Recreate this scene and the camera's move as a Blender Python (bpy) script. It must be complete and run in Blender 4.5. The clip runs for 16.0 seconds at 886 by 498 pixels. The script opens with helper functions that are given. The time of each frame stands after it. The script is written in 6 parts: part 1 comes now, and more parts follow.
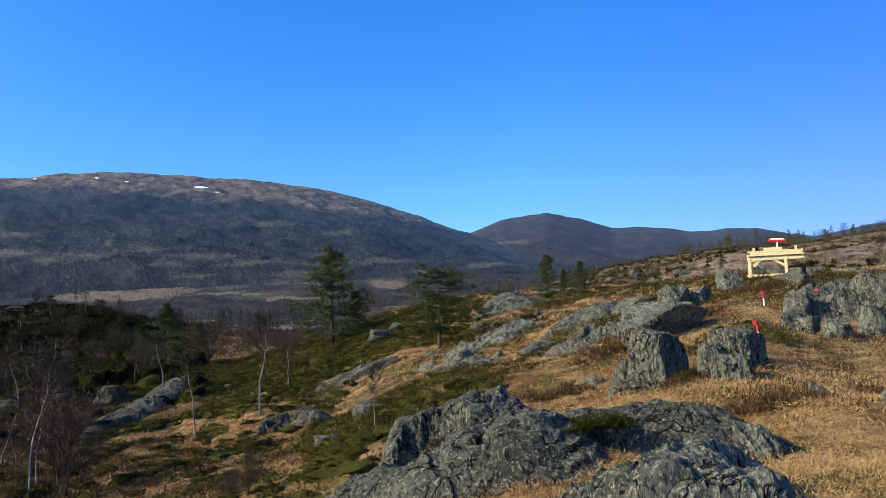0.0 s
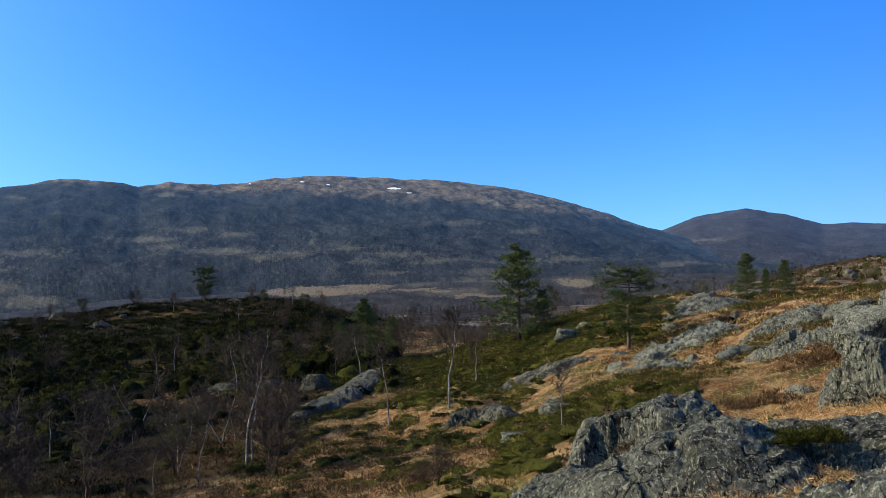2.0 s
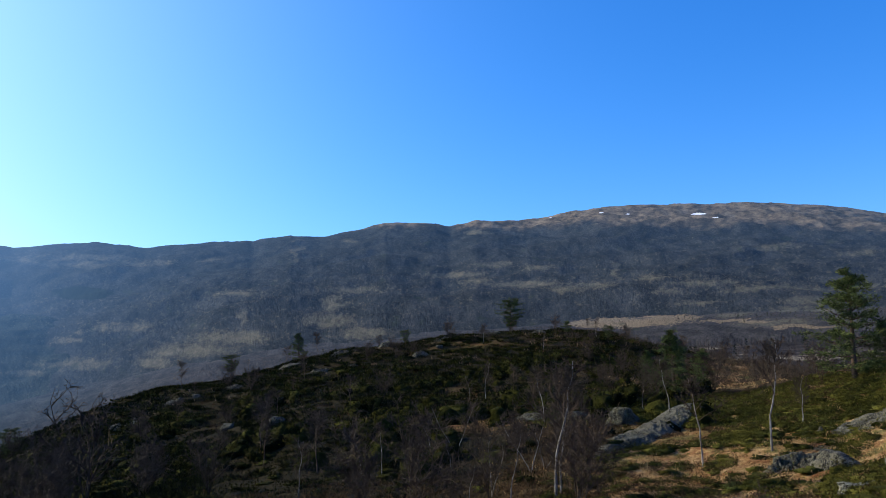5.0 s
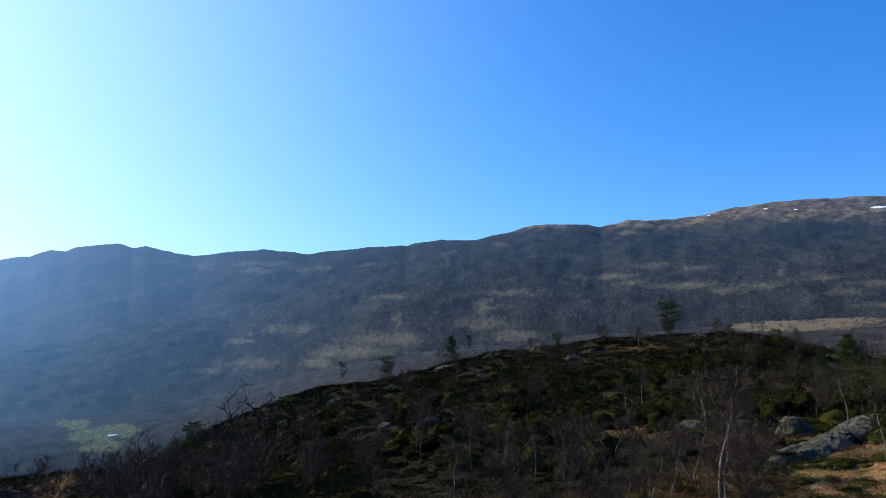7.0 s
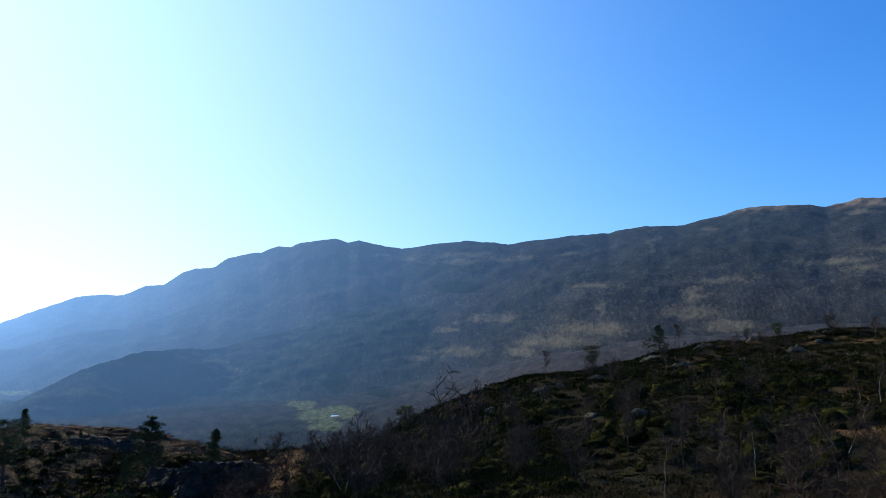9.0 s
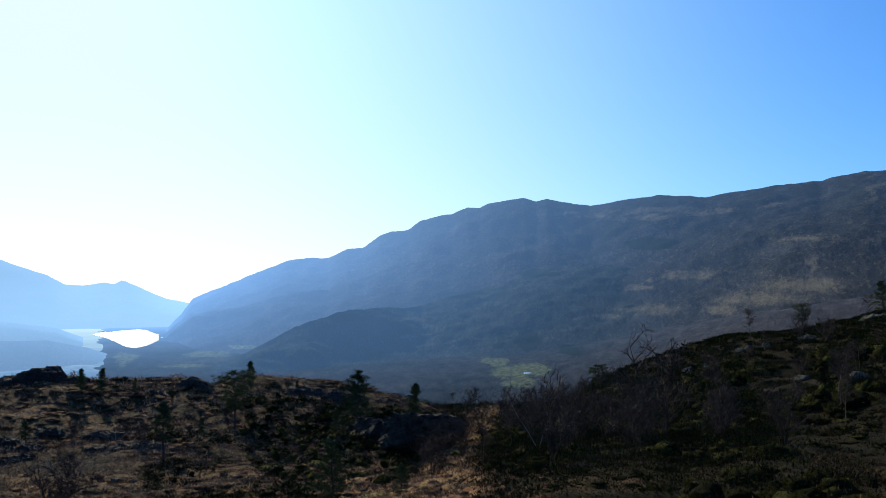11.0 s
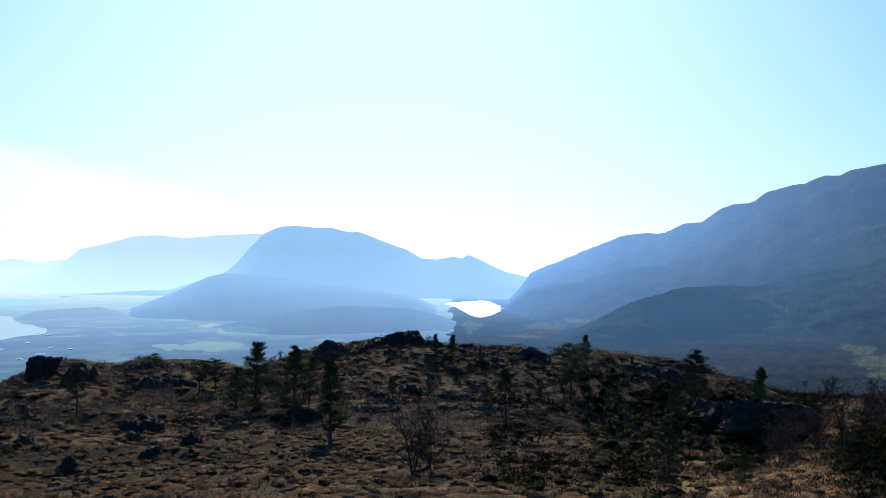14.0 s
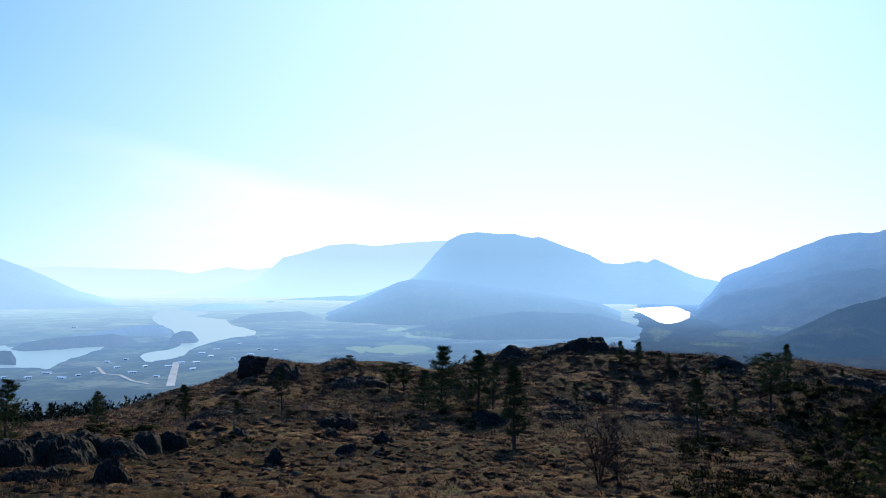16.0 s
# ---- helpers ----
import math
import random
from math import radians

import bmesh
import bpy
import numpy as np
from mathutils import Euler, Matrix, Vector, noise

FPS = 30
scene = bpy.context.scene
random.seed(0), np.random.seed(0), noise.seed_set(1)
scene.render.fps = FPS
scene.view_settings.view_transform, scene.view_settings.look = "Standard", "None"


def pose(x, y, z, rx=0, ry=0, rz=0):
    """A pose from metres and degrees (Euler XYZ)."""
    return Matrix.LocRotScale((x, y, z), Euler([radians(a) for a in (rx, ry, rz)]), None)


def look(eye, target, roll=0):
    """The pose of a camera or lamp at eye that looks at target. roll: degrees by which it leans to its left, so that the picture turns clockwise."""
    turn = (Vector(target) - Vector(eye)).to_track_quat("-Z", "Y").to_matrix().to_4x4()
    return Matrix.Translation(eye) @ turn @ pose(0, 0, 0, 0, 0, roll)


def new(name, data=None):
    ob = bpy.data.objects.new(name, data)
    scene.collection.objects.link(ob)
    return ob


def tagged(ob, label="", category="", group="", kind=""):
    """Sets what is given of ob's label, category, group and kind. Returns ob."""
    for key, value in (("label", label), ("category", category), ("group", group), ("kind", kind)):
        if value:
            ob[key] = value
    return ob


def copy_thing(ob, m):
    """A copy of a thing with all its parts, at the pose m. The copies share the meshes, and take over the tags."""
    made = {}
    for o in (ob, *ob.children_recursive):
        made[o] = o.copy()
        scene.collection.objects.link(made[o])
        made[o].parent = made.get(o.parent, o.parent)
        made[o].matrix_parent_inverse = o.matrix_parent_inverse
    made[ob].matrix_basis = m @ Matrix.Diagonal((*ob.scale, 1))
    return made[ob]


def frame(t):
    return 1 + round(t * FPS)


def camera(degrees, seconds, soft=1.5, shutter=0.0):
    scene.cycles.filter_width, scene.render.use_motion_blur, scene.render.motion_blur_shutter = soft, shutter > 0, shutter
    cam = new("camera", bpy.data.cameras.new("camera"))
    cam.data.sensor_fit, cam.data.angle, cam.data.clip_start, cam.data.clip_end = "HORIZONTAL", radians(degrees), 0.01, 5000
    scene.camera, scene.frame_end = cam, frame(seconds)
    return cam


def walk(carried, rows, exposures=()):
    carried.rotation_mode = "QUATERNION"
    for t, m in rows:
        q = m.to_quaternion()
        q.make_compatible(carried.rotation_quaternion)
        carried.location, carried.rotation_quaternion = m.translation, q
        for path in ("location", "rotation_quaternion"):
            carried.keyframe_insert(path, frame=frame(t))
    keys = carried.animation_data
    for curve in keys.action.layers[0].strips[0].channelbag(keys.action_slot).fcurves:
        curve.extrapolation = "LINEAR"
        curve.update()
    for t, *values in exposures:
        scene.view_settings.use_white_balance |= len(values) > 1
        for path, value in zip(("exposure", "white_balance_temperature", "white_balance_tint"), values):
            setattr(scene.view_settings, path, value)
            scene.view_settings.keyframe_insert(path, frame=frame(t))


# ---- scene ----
# the camera closes down a little as it turns into the light
EXPOSURES = ((0.0, 0.53), (4.5, 0.47), (7.0, 0.32), (9.0, 0.18), (11.5, 0.07), (16.0, 0.05))
# ---- camera ----
EYE = 1.6
cam = camera(60.65, 16.0, 0.75)
# seconds, bearing (left of the first view positive), pitch, roll
TURN = (
    (0.0, 0.16, 4.19, 2.19), (0.5, 4.04, 4.26, 1.52), (1.0, 7.04, 4.25, 1.40), (1.5, 10.93, 4.62, 1.39),
    (2.0, 14.17, 4.47, 1.18), (2.5, 17.88, 4.94, 1.22), (3.0, 22.11, 5.27, 1.70), (3.5, 26.28, 5.46, 1.24),
    (4.0, 29.71, 6.01, 1.03), (4.5, 33.50, 6.70, 1.00), (7.0, 48.07, 7.56, 0.38), (7.5, 52.07, 7.42, 0.48),
    (8.0, 55.15, 7.69, -0.12), (8.5, 58.50, 7.70, -0.45), (9.0, 63.24, 6.79, -0.10), (11.5, 81.26, 3.16, -0.60),
)
TURN_ON = (
    (12.0, 85.37, 2.72, -1.42), (12.5, 88.48, 2.51, -0.92), (13.0, 91.79, 1.90, -0.25), (13.5, 96.31, 1.58, -0.27),
    (14.0, 102.36, 1.72, -0.72), (14.5, 106.24, 2.39, -0.98), (15.0, 109.70, 2.65, -0.89), (15.5, 112.94, 2.31, -0.31),
    (16.0, 116.03, 2.00, -0.36),
)
walk(cam, [(t, pose(0.03, 0.02, EYE, 90 + p, r, b)) for t, b, p, r in TURN + TURN_ON], EXPOSURES)

# ---- world and sun ----
SUN_BEARING, SUN_HEIGHT = 106.0, 26.0
world = bpy.data.worlds.new("sky")
scene.world = world
world.use_nodes = True
wn, wl = world.node_tree.nodes, world.node_tree.links
sky = wn.new("ShaderNodeTexSky")
sky.sky_type = "NISHITA"
sky.sun_disc = False
sky.sun_elevation = radians(SUN_HEIGHT)
sky.sun_rotation = radians(-SUN_BEARING)
sky.altitude, sky.air_density, sky.dust_density, sky.ozone_density = 300, 1.0, 1.0, 2.0
# the horizon takes the colour of the sky a little above it
coord = wn.new("ShaderNodeTexCoord")
lift = wn.new("ShaderNodeVectorMath")
lift.operation = "MULTIPLY_ADD"
lift.inputs[1].default_value, lift.inputs[2].default_value = (1, 1, 0.95), (0, 0, 0.05)
wl.new(coord.outputs["Generated"], lift.inputs[0])
unit = wn.new("ShaderNodeVectorMath")
unit.operation = "NORMALIZE"
wl.new(lift.outputs[0], unit.inputs[0])
wl.new(unit.outputs[0], sky.inputs[0])
split, join = wn.new("ShaderNodeSeparateColor"), wn.new("ShaderNodeCombineColor")
wl.new(sky.outputs[0], split.inputs[0])
for k, (gain, power) in enumerate(((0.27, 1.3), (0.79, 1.0), (2.1, 0.85))):
    scale = wn.new("ShaderNodeMath")
    scale.operation = "MULTIPLY"
    scale.inputs[1].default_value = gain
    wl.new(split.outputs[k], scale.inputs[0])
    curve = wn.new("ShaderNodeMath")
    curve.operation = "POWER"
    curve.inputs[1].default_value = power
    wl.new(scale.outputs[0], curve.inputs[0])
    wl.new(curve.outputs[0], join.inputs[k])


def sky_math(how, first, second=0.0):
    n = wn.new("ShaderNodeMath")
    n.operation, n.use_clamp = how, how == "MINIMUM"
    for k, v in enumerate((first, second)):
        if isinstance(v, (int, float)):
            n.inputs[k].default_value = v
        else:
            wl.new(v, n.inputs[k])
    return n.outputs[0]


# thin spring haze: white forward scatter round the sun's bearing and a pale band over the horizon
gb, ge = radians(107), radians(12)
toward = wn.new("ShaderNodeVectorMath")
toward.operation = "DOT_PRODUCT"
wl.new(coord.outputs["Generated"], toward.inputs[0])
toward.inputs[1].default_value = (-math.sin(gb) * math.cos(ge), math.cos(gb) * math.cos(ge), math.sin(ge))
forward = sky_math("POWER", sky_math("ADD", sky_math("MULTIPLY", toward.outputs["Value"], 0.5), 0.5), 9.5)
height = wn.new("ShaderNodeSeparateXYZ")
wl.new(coord.outputs["Generated"], height.inputs[0])
low = sky_math("POWER", sky_math("SUBTRACT", 1.0, sky_math("MAXIMUM", height.outputs[2], 0.0)), 9.0)
haze = sky_math("MINIMUM", sky_math("ADD", sky_math("MULTIPLY", forward, 0.93), sky_math("MULTIPLY", low, 0.36)), 0.97)
blend = wn.new("ShaderNodeMix")
blend.data_type = "RGBA"
wl.new(haze, blend.inputs[0])
wl.new(join.outputs[0], blend.inputs[6])
blend.inputs[7].default_value = (5.9, 8.1, 9.0, 1)
# the glare over the horizon below the sun
glare = sky_math("MINIMUM", sky_math("MULTIPLY", sky_math("POWER", forward, 1.5), sky_math("MULTIPLY", sky_math("POWER", low, 1.0), 1.35)), 1.0)
shine = wn.new("ShaderNodeMix")
shine.data_type = "RGBA"
wl.new(glare, shine.inputs[0])
wl.new(blend.outputs[2], shine.inputs[6])
shine.inputs[7].default_value = (8.8, 9.0, 8.9, 1)
# a thin veil of cloud whose upper edge falls towards the sun
veil = wn.new("ShaderNodeTexNoise")
spread = wn.new("ShaderNodeMapping")
spread.inputs["Scale"].default_value = (3.0, 3.0, 9.0)
spread.inputs["Rotation"].default_value = (0.0, 0.35, 0.4)
wl.new(coord.outputs["Generated"], spread.inputs[0])
wl.new(spread.outputs[0], veil.inputs["Vector"])
veil.inputs["Scale"].default_value, veil.inputs["Detail"].default_value = 1.6, 4.0


def sky_way(bearing, height):
    bearing, height = radians(bearing), radians(height)
    return Vector((-math.sin(bearing) * math.cos(height), math.cos(bearing) * math.cos(height), math.sin(height)))


def sky_dot(v):
    n = wn.new("ShaderNodeVectorMath")
    n.operation = "DOT_PRODUCT"
    wl.new(coord.outputs["Generated"], n.inputs[0])
    n.inputs[1].default_value = v
    return n.outputs["Value"]


around = sky_math("POWER", sky_math("MAXIMUM", sky_dot(sky_way(127, 6)), 0.0), 42.0)
above = sky_math("ADD", sky_dot(sky_way(138, 9.4).cross(sky_way(124, 6.6)).normalized() * -1), sky_math("MULTIPLY", sky_math("SUBTRACT", veil.outputs["Fac"], 0.5), 0.06))
under = sky_math("MINIMUM", sky_math("MAXIMUM", sky_math("MULTIPLY", sky_math("SUBTRACT", 0.012, above), 28.0), 0.0), 1.0)
wisp = sky_math("MINIMUM", sky_math("MULTIPLY", sky_math("MULTIPLY", under, around), sky_math("MULTIPLY", veil.outputs["Fac"], 1.0)), 0.6)
cloud = wn.new("ShaderNodeMix")
cloud.data_type = "RGBA"
wl.new(wisp, cloud.inputs[0])
wl.new(shine.outputs[2], cloud.inputs[6])
cloud.inputs[7].default_value = (9.2, 9.2, 9.1, 1)
# deeper blue opposite the sun
deep = wn.new("ShaderNodeMix")
deep.data_type, deep.blend_type = "RGBA", "MULTIPLY"
wl.new(sky_math("MINIMUM", sky_math("MULTIPLY", sky_math("MAXIMUM", sky_math("SUBTRACT", -0.34, toward.outputs["Value"]), 0.0), 2.5), 1.0), deep.inputs[0])
wl.new(cloud.outputs[2], deep.inputs[6])
deep.inputs[7].default_value = (0.86, 0.64, 1.0, 1)
wl.new(deep.outputs[2], wn["Background"].inputs["Color"])
wn["Background"].inputs["Strength"].default_value = 0.125
sun_data = bpy.data.lights.new("sun", "SUN")
sun_data.energy, sun_data.angle, sun_data.color = 5.0, radians(0.6), (1.0, 0.90, 0.75)
sun = new("sun", sun_data)
b, e = radians(SUN_BEARING), radians(SUN_HEIGHT)
SUNWARD = Vector((-math.sin(b) * math.cos(e), math.cos(b) * math.cos(e), math.sin(e)))
sun.matrix_world = look(SUNWARD * 50, (0, 0, 0))

# ---- materials ----
class Mat:
    """A small builder for node materials."""

    def __init__(self, name, roughness=0.9, specular=0.2):
        self.m = bpy.data.materials.new(name)
        self.m.use_nodes = True
        self.t = self.m.node_tree
        self.b = self.t.nodes["Principled BSDF"]
        self.b.inputs["Roughness"].default_value = roughness
        self.b.inputs["Specular IOR Level"].default_value = specular
        self.geo = self.t.nodes.new("ShaderNodeNewGeometry")
        self.where = self.geo.outputs["Position"]

    def link(self, a, c):
        self.t.links.new(a, c)

    def scaled(self, v):
        n = self.t.nodes.new("ShaderNodeVectorMath")
        n.operation = "MULTIPLY"
        self.link(self.where, n.inputs[0])
        n.inputs[1].default_value = v
        return n.outputs[0]

    def noise(self, scale, detail=5.0, rough=0.6, stretch=None, warp=0.0):
        n = self.t.nodes.new("ShaderNodeTexNoise")
        n.inputs["Scale"].default_value, n.inputs["Detail"].default_value = scale, detail
        n.inputs["Roughness"].default_value, n.inputs["Distortion"].default_value = rough, warp
        self.link(self.scaled(stretch) if stretch else self.where, n.inputs["Vector"])
        return n.outputs["Fac"]

    def voronoi(self, scale, feature="F1", stretch=None, out="Distance"):
        n = self.t.nodes.new("ShaderNodeTexVoronoi")
        n.feature = feature
        n.inputs["Scale"].default_value = scale
        self.link(self.scaled(stretch) if stretch else self.where, n.inputs["Vector"])
        return n.outputs[out]

    def ramp(self, fac, stops):
        n = self.t.nodes.new("ShaderNodeValToRGB")
        e = n.color_ramp.elements
        while len(e) < len(stops):
            e.new(0.5)
        for k, (p, c) in zip(e, stops):
            k.position, k.color = p, (*c, 1) if not isinstance(c, (int, float)) else (c, c, c, 1)
        self.link(fac, n.inputs[0])
        return n.outputs[0]

    def mix(self, fac, a, c, how="MIX"):
        n = self.t.nodes.new("ShaderNodeMix")
        n.data_type, n.blend_type = "RGBA", how
        for v, k in ((fac, 0), (a, 6), (c, 7)):
            if isinstance(v, (int, float)):
                n.inputs[k].default_value = v
            elif isinstance(v, tuple):
                n.inputs[k].default_value = (*v, 1)
            else:
                self.link(v, n.inputs[k])
        return n.outputs[2]

    def math(self, how, a, c=0.0, clamp=False):
        n = self.t.nodes.new("ShaderNodeMath")
        n.operation, n.use_clamp = how, clamp
        for v, k in ((a, 0), (c, 1)):
            if isinstance(v, (int, float)):
                n.inputs[k].default_value = v
            else:
                self.link(v, n.inputs[k])
        return n.outputs[0]

    def base(self, colour):
        if isinstance(colour, tuple):
            self.b.inputs["Base Color"].default_value = (*colour, 1)
        else:
            self.link(colour, self.b.inputs["Base Color"])
        return self

    def bump(self, height, strength=0.5, distance=0.05):
        n = self.t.nodes.new("ShaderNodeBump")
        n.inputs["Strength"].default_value, n.inputs["Distance"].default_value = strength, distance
        self.link(height, n.inputs["Height"])
        self.link(n.outputs[0], self.b.inputs["Normal"])
        return self

    def attribute(self, name):
        n = self.t.nodes.new("ShaderNodeAttribute")
        n.attribute_name = name
        return n.outputs["Fac"]

    def random(self):
        return self.t.nodes.new("ShaderNodeObjectInfo").outputs["Random"]

    def island(self):
        return self.geo.outputs["Random Per Island"]

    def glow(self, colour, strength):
        """Aerial haze put into emission, only for the far backdrop of distance."""
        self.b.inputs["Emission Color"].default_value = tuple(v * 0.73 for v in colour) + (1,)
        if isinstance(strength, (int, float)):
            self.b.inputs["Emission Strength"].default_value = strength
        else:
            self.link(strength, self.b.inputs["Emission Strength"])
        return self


def heath_material():
    m = Mat("heath_ground", 0.95, 0.03)
    fine = m.math("ADD", m.math("MULTIPLY", m.noise(16.0, 8, 0.8), 0.65), m.math("MULTIPLY", m.noise(2.4, 6, 0.75), 0.35))
    straw = m.ramp(fine, [(0.37, (0.085, 0.042, 0.016)), (0.49, (0.32, 0.195, 0.080)), (0.62, (0.62, 0.44, 0.215))])
    rust = m.ramp(fine, [(0.38, (0.034, 0.015, 0.007)), (0.50, (0.155, 0.070, 0.026)), (0.62, (0.36, 0.19, 0.075))])
    moss = m.ramp(fine, [(0.38, (0.018, 0.019, 0.005)), (0.50, (0.068, 0.068, 0.018)), (0.62, (0.18, 0.16, 0.05))])
    c = m.mix(m.ramp(m.noise(0.9, 8, 0.75), [(0.46, 0.0), (0.57, 1.0)]), rust, straw)
    c = m.mix(m.ramp(m.noise(0.5, 8, 0.75), [(0.51, 0.0), (0.57, 0.9)]), c, moss)
    c = m.mix(m.ramp(m.noise(0.09, 7, 0.7), [(0.45, 0.0), (0.60, 0.5)]), c, m.mix(0.5, rust, moss))
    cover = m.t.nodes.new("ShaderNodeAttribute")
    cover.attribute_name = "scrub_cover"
    # scrub soil, taken near black to include the shade among its bushes
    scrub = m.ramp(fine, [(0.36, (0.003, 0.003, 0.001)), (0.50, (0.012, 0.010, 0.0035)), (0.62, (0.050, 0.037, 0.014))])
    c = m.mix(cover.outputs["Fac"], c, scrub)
    woods = m.t.nodes.new("ShaderNodeAttribute")
    woods.attribute_name = "woods"
    glade = m.math("ADD", m.math("MULTIPLY", m.noise(0.06, 8, 0.8, stretch=(0.6, 1.0, 2.0)), 0.62), m.math("MULTIPLY", m.noise(0.011, 5, 0.7), 0.38))
    c = m.mix(woods.outputs["Fac"], c, m.ramp(glade, [(0.40, (0.012, 0.012, 0.011)), (0.50, (0.036, 0.031, 0.029)), (0.535, (0.060, 0.050, 0.038)), (0.57, (0.20, 0.165, 0.11))]))
    moor = m.t.nodes.new("ShaderNodeAttribute")
    moor.attribute_name = "moor"
    clump = m.math("ADD", m.math("MULTIPLY", m.noise(0.5, 7, 0.8), 0.6), m.math("MULTIPLY", m.noise(0.06, 5, 0.7), 0.4))
    hill = m.ramp(clump, [(0.39, (0.024, 0.021, 0.014)), (0.46, (0.115, 0.086, 0.052)), (0.53, (0.24, 0.172, 0.105)), (0.62, (0.38, 0.28, 0.18))])
    m.base(m.mix(moor.outputs["Fac"], c, hill))
    return m.bump(m.mix(0.5, m.noise(14, 6, 0.7), m.noise(2.0, 4, 0.6)), 0.9, 0.12).m


def woods_material(name, glow_colour=None, low=0.0, high=0.0, reach=3100.0, mist=0.0, fall=0.36, bare=False, fine=1.0, pale=(0.135, 0.120, 0.082), dark=(0.027, 0.028, 0.031)):
    """Bare birch woods with pale grass openings, seen over kilometres."""
    m = Mat(name, 1.0, 0.0)
    # the growth follows the fall of the slopes, so its clumps are longest down the hill
    flat, rise = m.t.nodes.new("ShaderNodeVectorMath"), m.t.nodes.new("ShaderNodeVectorMath")
    flat.operation, rise.operation = "MULTIPLY", "MULTIPLY"
    m.link(m.where, flat.inputs[0])
    m.link(m.where, rise.inputs[0])
    flat.inputs[1].default_value, rise.inputs[1].default_value = (1, 1, 0), (0, 0, 1)
    size = m.t.nodes.new("ShaderNodeVectorMath")
    size.operation = "LENGTH"
    m.link(flat.outputs[0], size.inputs[0])
    squeeze = m.t.nodes.new("ShaderNodeVectorMath")
    squeeze.operation = "SCALE"
    m.link(flat.outputs[0], squeeze.inputs[0])
    m.link(m.math("ADD", m.math("DIVIDE", 2400.0, size.outputs["Value"]), fall), squeeze.inputs["Scale"])
    place = m.t.nodes.new("ShaderNodeVectorMath")
    place.operation = "ADD"
    m.link(squeeze.outputs[0], place.inputs[0])
    m.link(rise.outputs[0], place.inputs[1])
    world, m.where = m.where, place.outputs[0]
    crowns = m.math("ADD", m.math("MULTIPLY", m.noise(0.13 * fine, 8, 0.85), 0.6), m.math("MULTIPLY", m.noise(0.012 * fine, 5, 0.7), 0.4))
    wood = m.ramp(crowns, [(0.36, tuple(v * 0.35 for v in dark)), (0.50, dark), (0.64, (dark[0] * 2.3, dark[1] * 2.15, dark[2] * 2.0))])
    wood = m.mix(m.attribute("dense"), wood, m.ramp(crowns, [(0.40, (0.003, 0.004, 0.004)), (0.50, (0.010, 0.013, 0.012)), (0.62, (0.032, 0.037, 0.033))]))
    sep = m.t.nodes.new("ShaderNodeSeparateXYZ")
    m.link(world, sep.inputs[0])
    bog, grove = m.attribute("bog"), m.attribute("grove")
    ragged = m.math("ADD", m.math("MULTIPLY", m.noise(0.035 * fine, 9, 0.9, stretch=(1, 1, 1.8)), 4.0), -2.0)
    c = m.mix(m.ramp(m.math("ADD", bog, m.math("MULTIPLY", ragged, m.math("ADD", m.math("MULTIPLY", bog, 0.9), 0.1))), [(0.35, 0.0), (0.95, 0.62)]), wood, m.mix(m.ramp(m.noise(0.05 * fine, 6, 0.75), [(0.4, 0.0), (0.6, 0.7)]), pale, tuple(v * 0.5 for v in pale)))
    dry = m.math("ADD", m.attribute("meadow"), m.math("MULTIPLY", m.math("ADD", m.noise(0.05 * fine, 8, 0.85), -0.5), 1.6))
    c = m.mix(m.ramp(dry, [(0.40, 0.0), (0.55, 0.92)]), c, m.ramp(m.noise(0.3, 6, 0.8), [(0.4, (0.10, 0.075, 0.045)), (0.6, (0.25, 0.19, 0.12))]))
    green = m.math("ADD", m.attribute("pasture"), m.math("MULTIPLY", m.math("ADD", m.noise(0.04 * fine, 8, 0.85), -0.5), 1.8))
    c = m.mix(m.ramp(green, [(0.30, 0.0), (0.62, 0.75)]), c, m.ramp(m.noise(0.06, 6, 0.8), [(0.4, (0.05, 0.06, 0.028)), (0.6, (0.145, 0.165, 0.07))]))
    flecks = m.math("ADD", m.noise(0.06 * fine, 8, 0.85, stretch=(1, 1, 1.6)), m.math("ADD", m.math("MULTIPLY", bog, 0.09), m.math("MULTIPLY", m.math("SUBTRACT", 1.0, m.math("MULTIPLY", m.math("ABSOLUTE", m.math("SUBTRACT", sep.outputs[2], 120.0)), 0.008), True), 0.035)))
    c = m.mix(m.ramp(flecks, [(0.56, 0.0), (0.66, 0.5)]), c, pale)
    c = m.mix(m.ramp(m.math("ADD", grove, m.math("MULTIPLY", ragged, 0.15)), [(0.35, 0.0), (0.5, 0.9)]), c, (0.012, 0.018, 0.014))
    spots = m.noise(0.016, 5, 0.6)
    c = m.mix(m.ramp(spots, [(0.62, 0.0), (0.7, 0.5)]), c, (0.028, 0.036, 0.022))
    # bald tops above the tree line
    rise = m.math("ADD", sep.outputs[2], m.math("MULTIPLY", sep.outputs[0], 0.08))
    tree_line = m.math("ADD", m.math("MULTIPLY", m.math("SUBTRACT", rise, 320.0), 0.006), m.noise(0.005, 7, 0.7))
    bald = m.ramp(m.noise(0.02, 7, 0.7), [(0.38, (0.040, 0.031, 0.021)), (0.5, (0.118, 0.088, 0.056)), (0.64, (0.215, 0.163, 0.105))])
    if bare:
        c = m.mix(m.ramp(tree_line, [(0.35, 0.0), (0.70, 1.0)]), c, bald)
    m.base(c)
    m.bump(m.noise(0.06, 6, 0.7), 0.8, 6.0)
